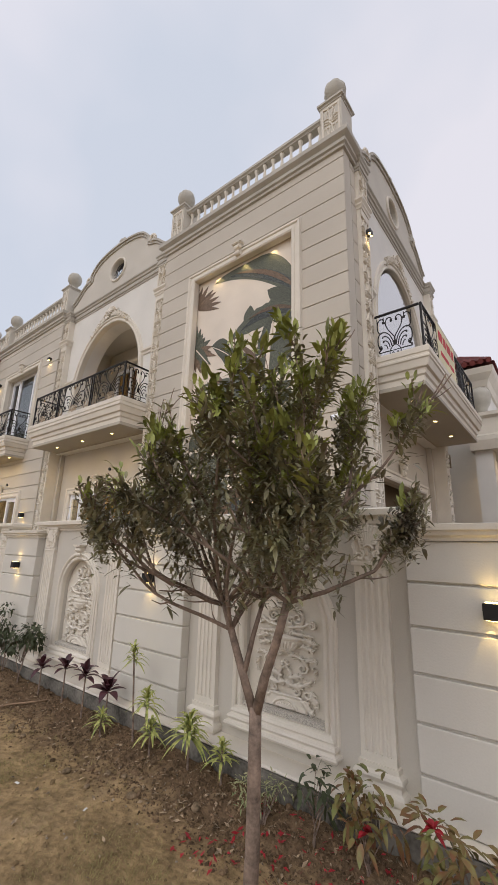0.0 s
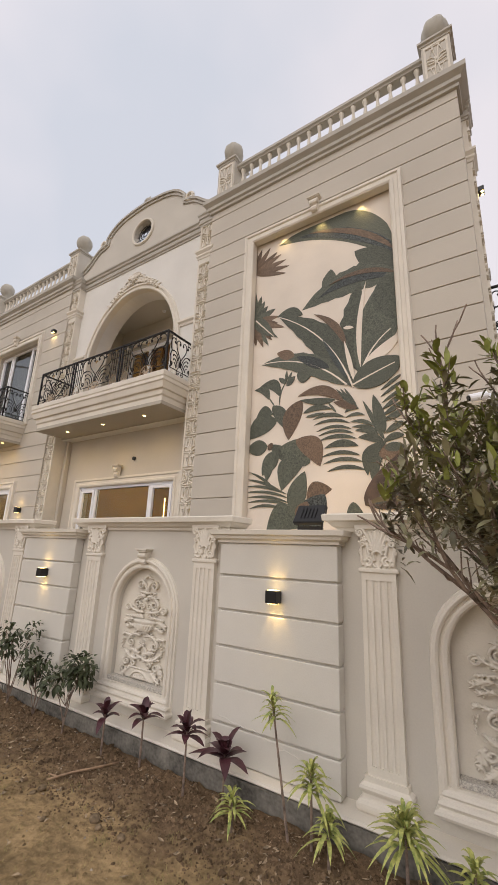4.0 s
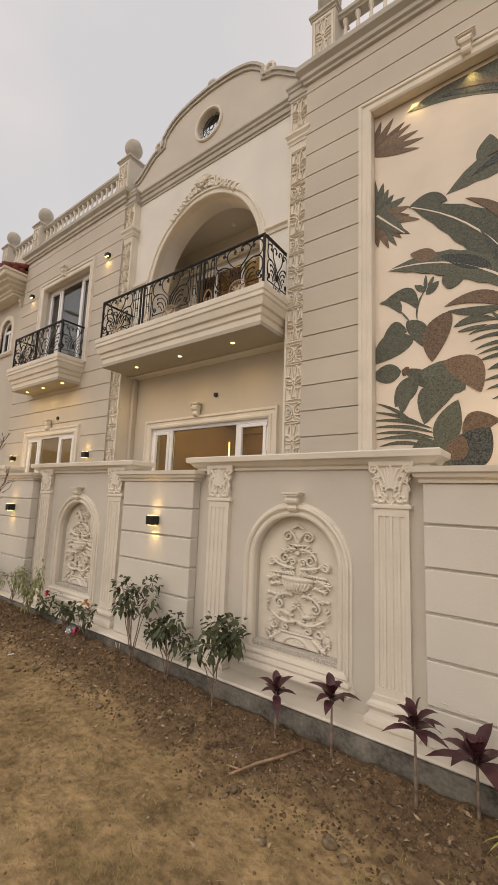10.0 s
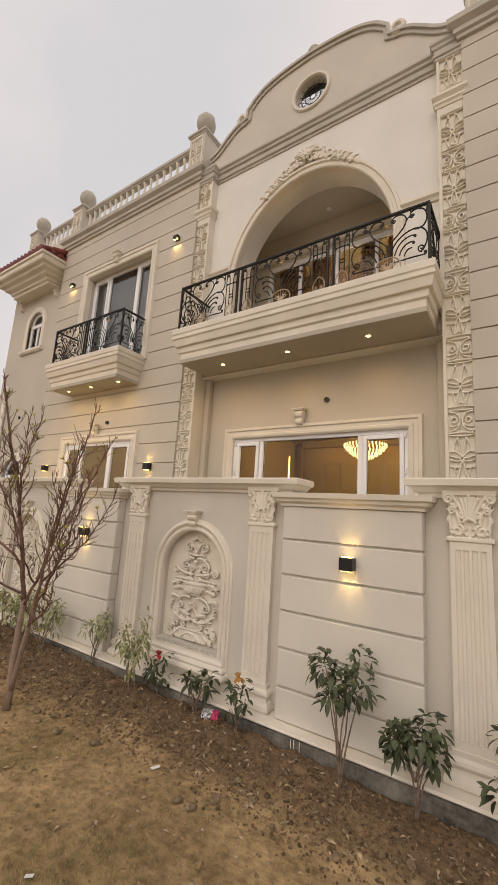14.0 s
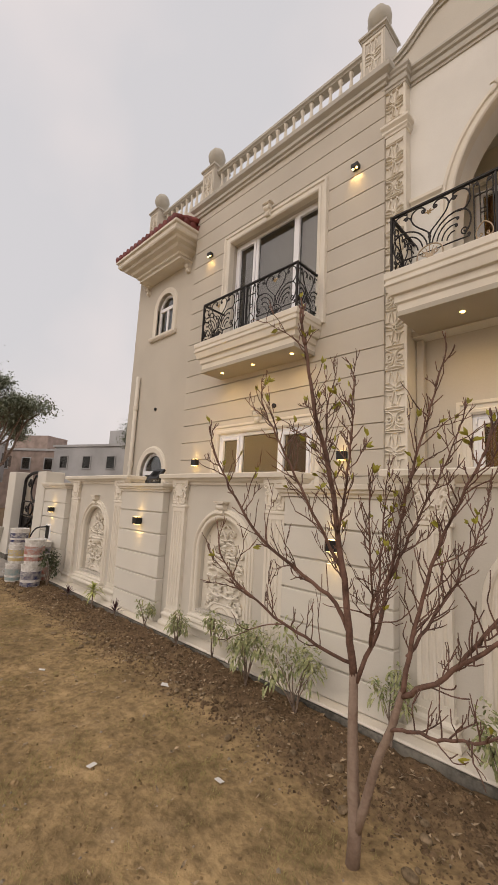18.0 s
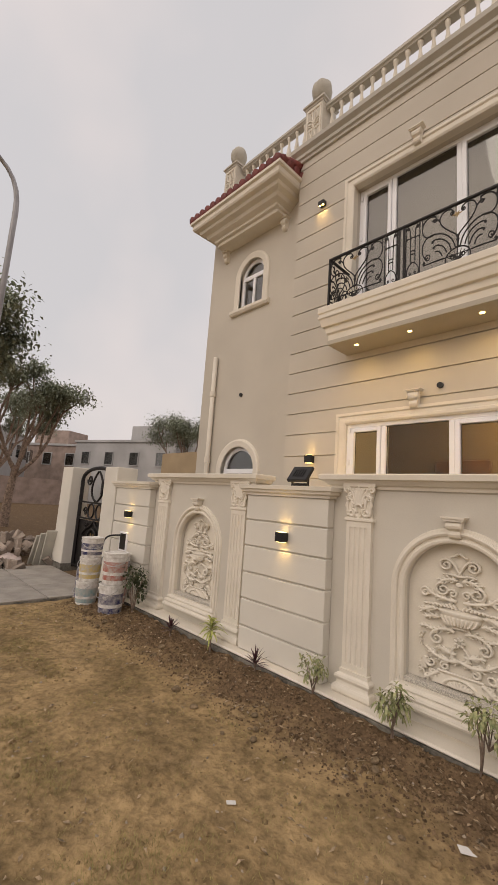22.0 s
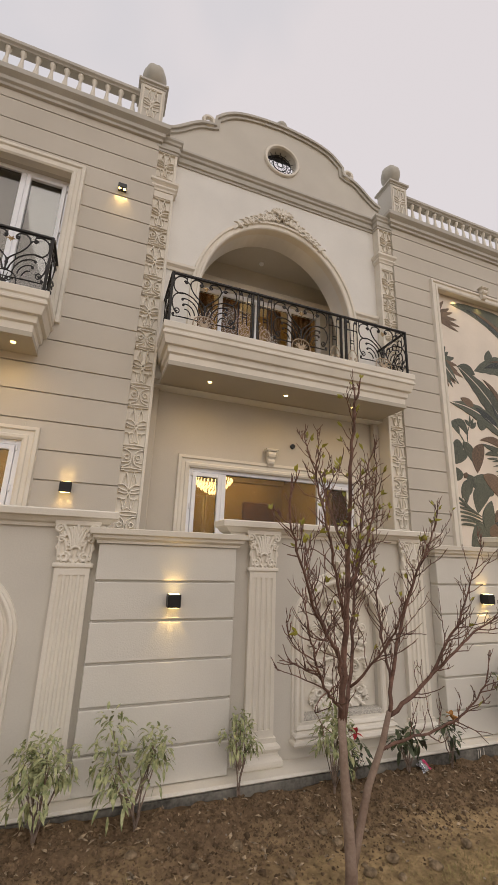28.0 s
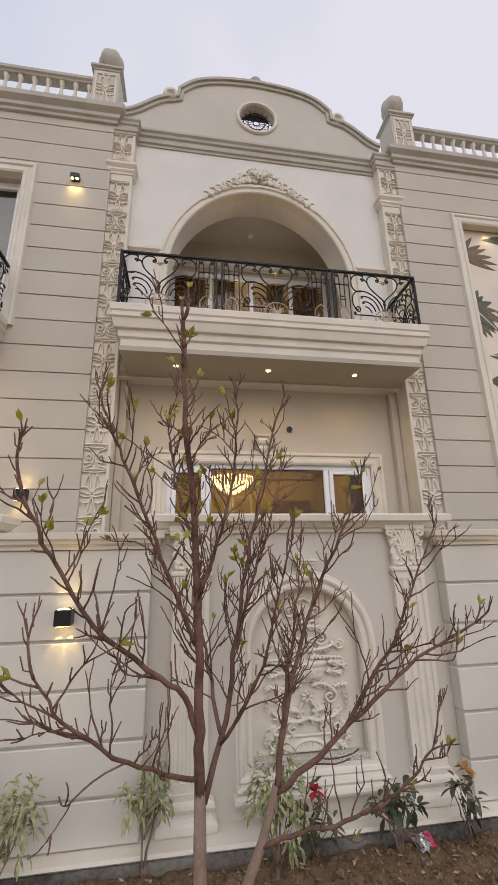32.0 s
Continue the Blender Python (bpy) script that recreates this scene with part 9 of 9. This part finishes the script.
def far_house(x, y, w, d, h, m, label, storeys=2, turn=0):
    t = thing("house", pose(x, y, 0, 0, 0, turn), label, "house", "houses in the distance")
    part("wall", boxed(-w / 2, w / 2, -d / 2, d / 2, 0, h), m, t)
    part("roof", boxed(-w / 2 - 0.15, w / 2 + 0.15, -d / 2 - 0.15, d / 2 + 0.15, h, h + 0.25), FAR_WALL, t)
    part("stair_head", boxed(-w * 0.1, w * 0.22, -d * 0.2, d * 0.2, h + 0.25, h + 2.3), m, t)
    for s in range(storeys):
        for k in range(max(2, int(w / 3))):
            xx = -w / 2 + (k + 0.5) * w / max(2, int(w / 3))
            z = 1.0 + s * h / storeys
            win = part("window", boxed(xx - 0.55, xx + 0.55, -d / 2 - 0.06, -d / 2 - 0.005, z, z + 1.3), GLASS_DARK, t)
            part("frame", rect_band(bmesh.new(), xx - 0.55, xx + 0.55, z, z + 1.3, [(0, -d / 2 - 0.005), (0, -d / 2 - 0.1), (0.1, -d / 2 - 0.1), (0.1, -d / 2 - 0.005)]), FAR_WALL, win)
            win = part("window", boxed(w / 2 + 0.005, w / 2 + 0.06, -0.55 + (k - 0.5) * 2.4, 0.55 + (k - 0.5) * 2.4, z, z + 1.3), GLASS_DARK, t)


far_house(-52, 24, 14, 9, 6.8, FAR_WALL, "grey flat-roofed house, paled to look hazy", 2, 20)
far_house(-44, 28, 8, 8, 7.8, FAR_WALL, "grey block house, paled to look hazy", 2, 10)
far_house(-66, 18, 16, 9, 6.4, FAR_BRICK, "brick house, paled to look hazy", 2, 30)
far_house(-60, 4, 16, 9, 6.6, FAR_WALL, "grey row house, paled to look hazy", 2, 60)
far_house(-64, -14, 18, 9, 7.0, FAR_WALL, "grey row house, paled to look hazy", 2, 80)
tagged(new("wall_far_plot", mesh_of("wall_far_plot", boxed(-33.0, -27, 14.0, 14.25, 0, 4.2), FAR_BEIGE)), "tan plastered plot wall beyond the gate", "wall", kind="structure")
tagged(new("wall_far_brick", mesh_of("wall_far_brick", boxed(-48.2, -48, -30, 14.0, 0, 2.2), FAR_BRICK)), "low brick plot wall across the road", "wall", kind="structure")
lp = thing("street_lamp", pose(-20.9, 1.63, 0), "tall curved grey street lamp post", "street lamp")
part("pole", tube(bmesh.new(), [(0, 0, 0), (0, 0, 8.2)] + bez((0, 0, 8.2), (0, 0, 9.1), (0, -0.3, 9.55), (0, -1.6, 9.75), 8)[1:], 0.07, 0.04, 8), mat("galvanised_pole", (0.35, 0.35, 0.36), 0.5, metal=0.5, bump=0.0), lp, smooth=True)
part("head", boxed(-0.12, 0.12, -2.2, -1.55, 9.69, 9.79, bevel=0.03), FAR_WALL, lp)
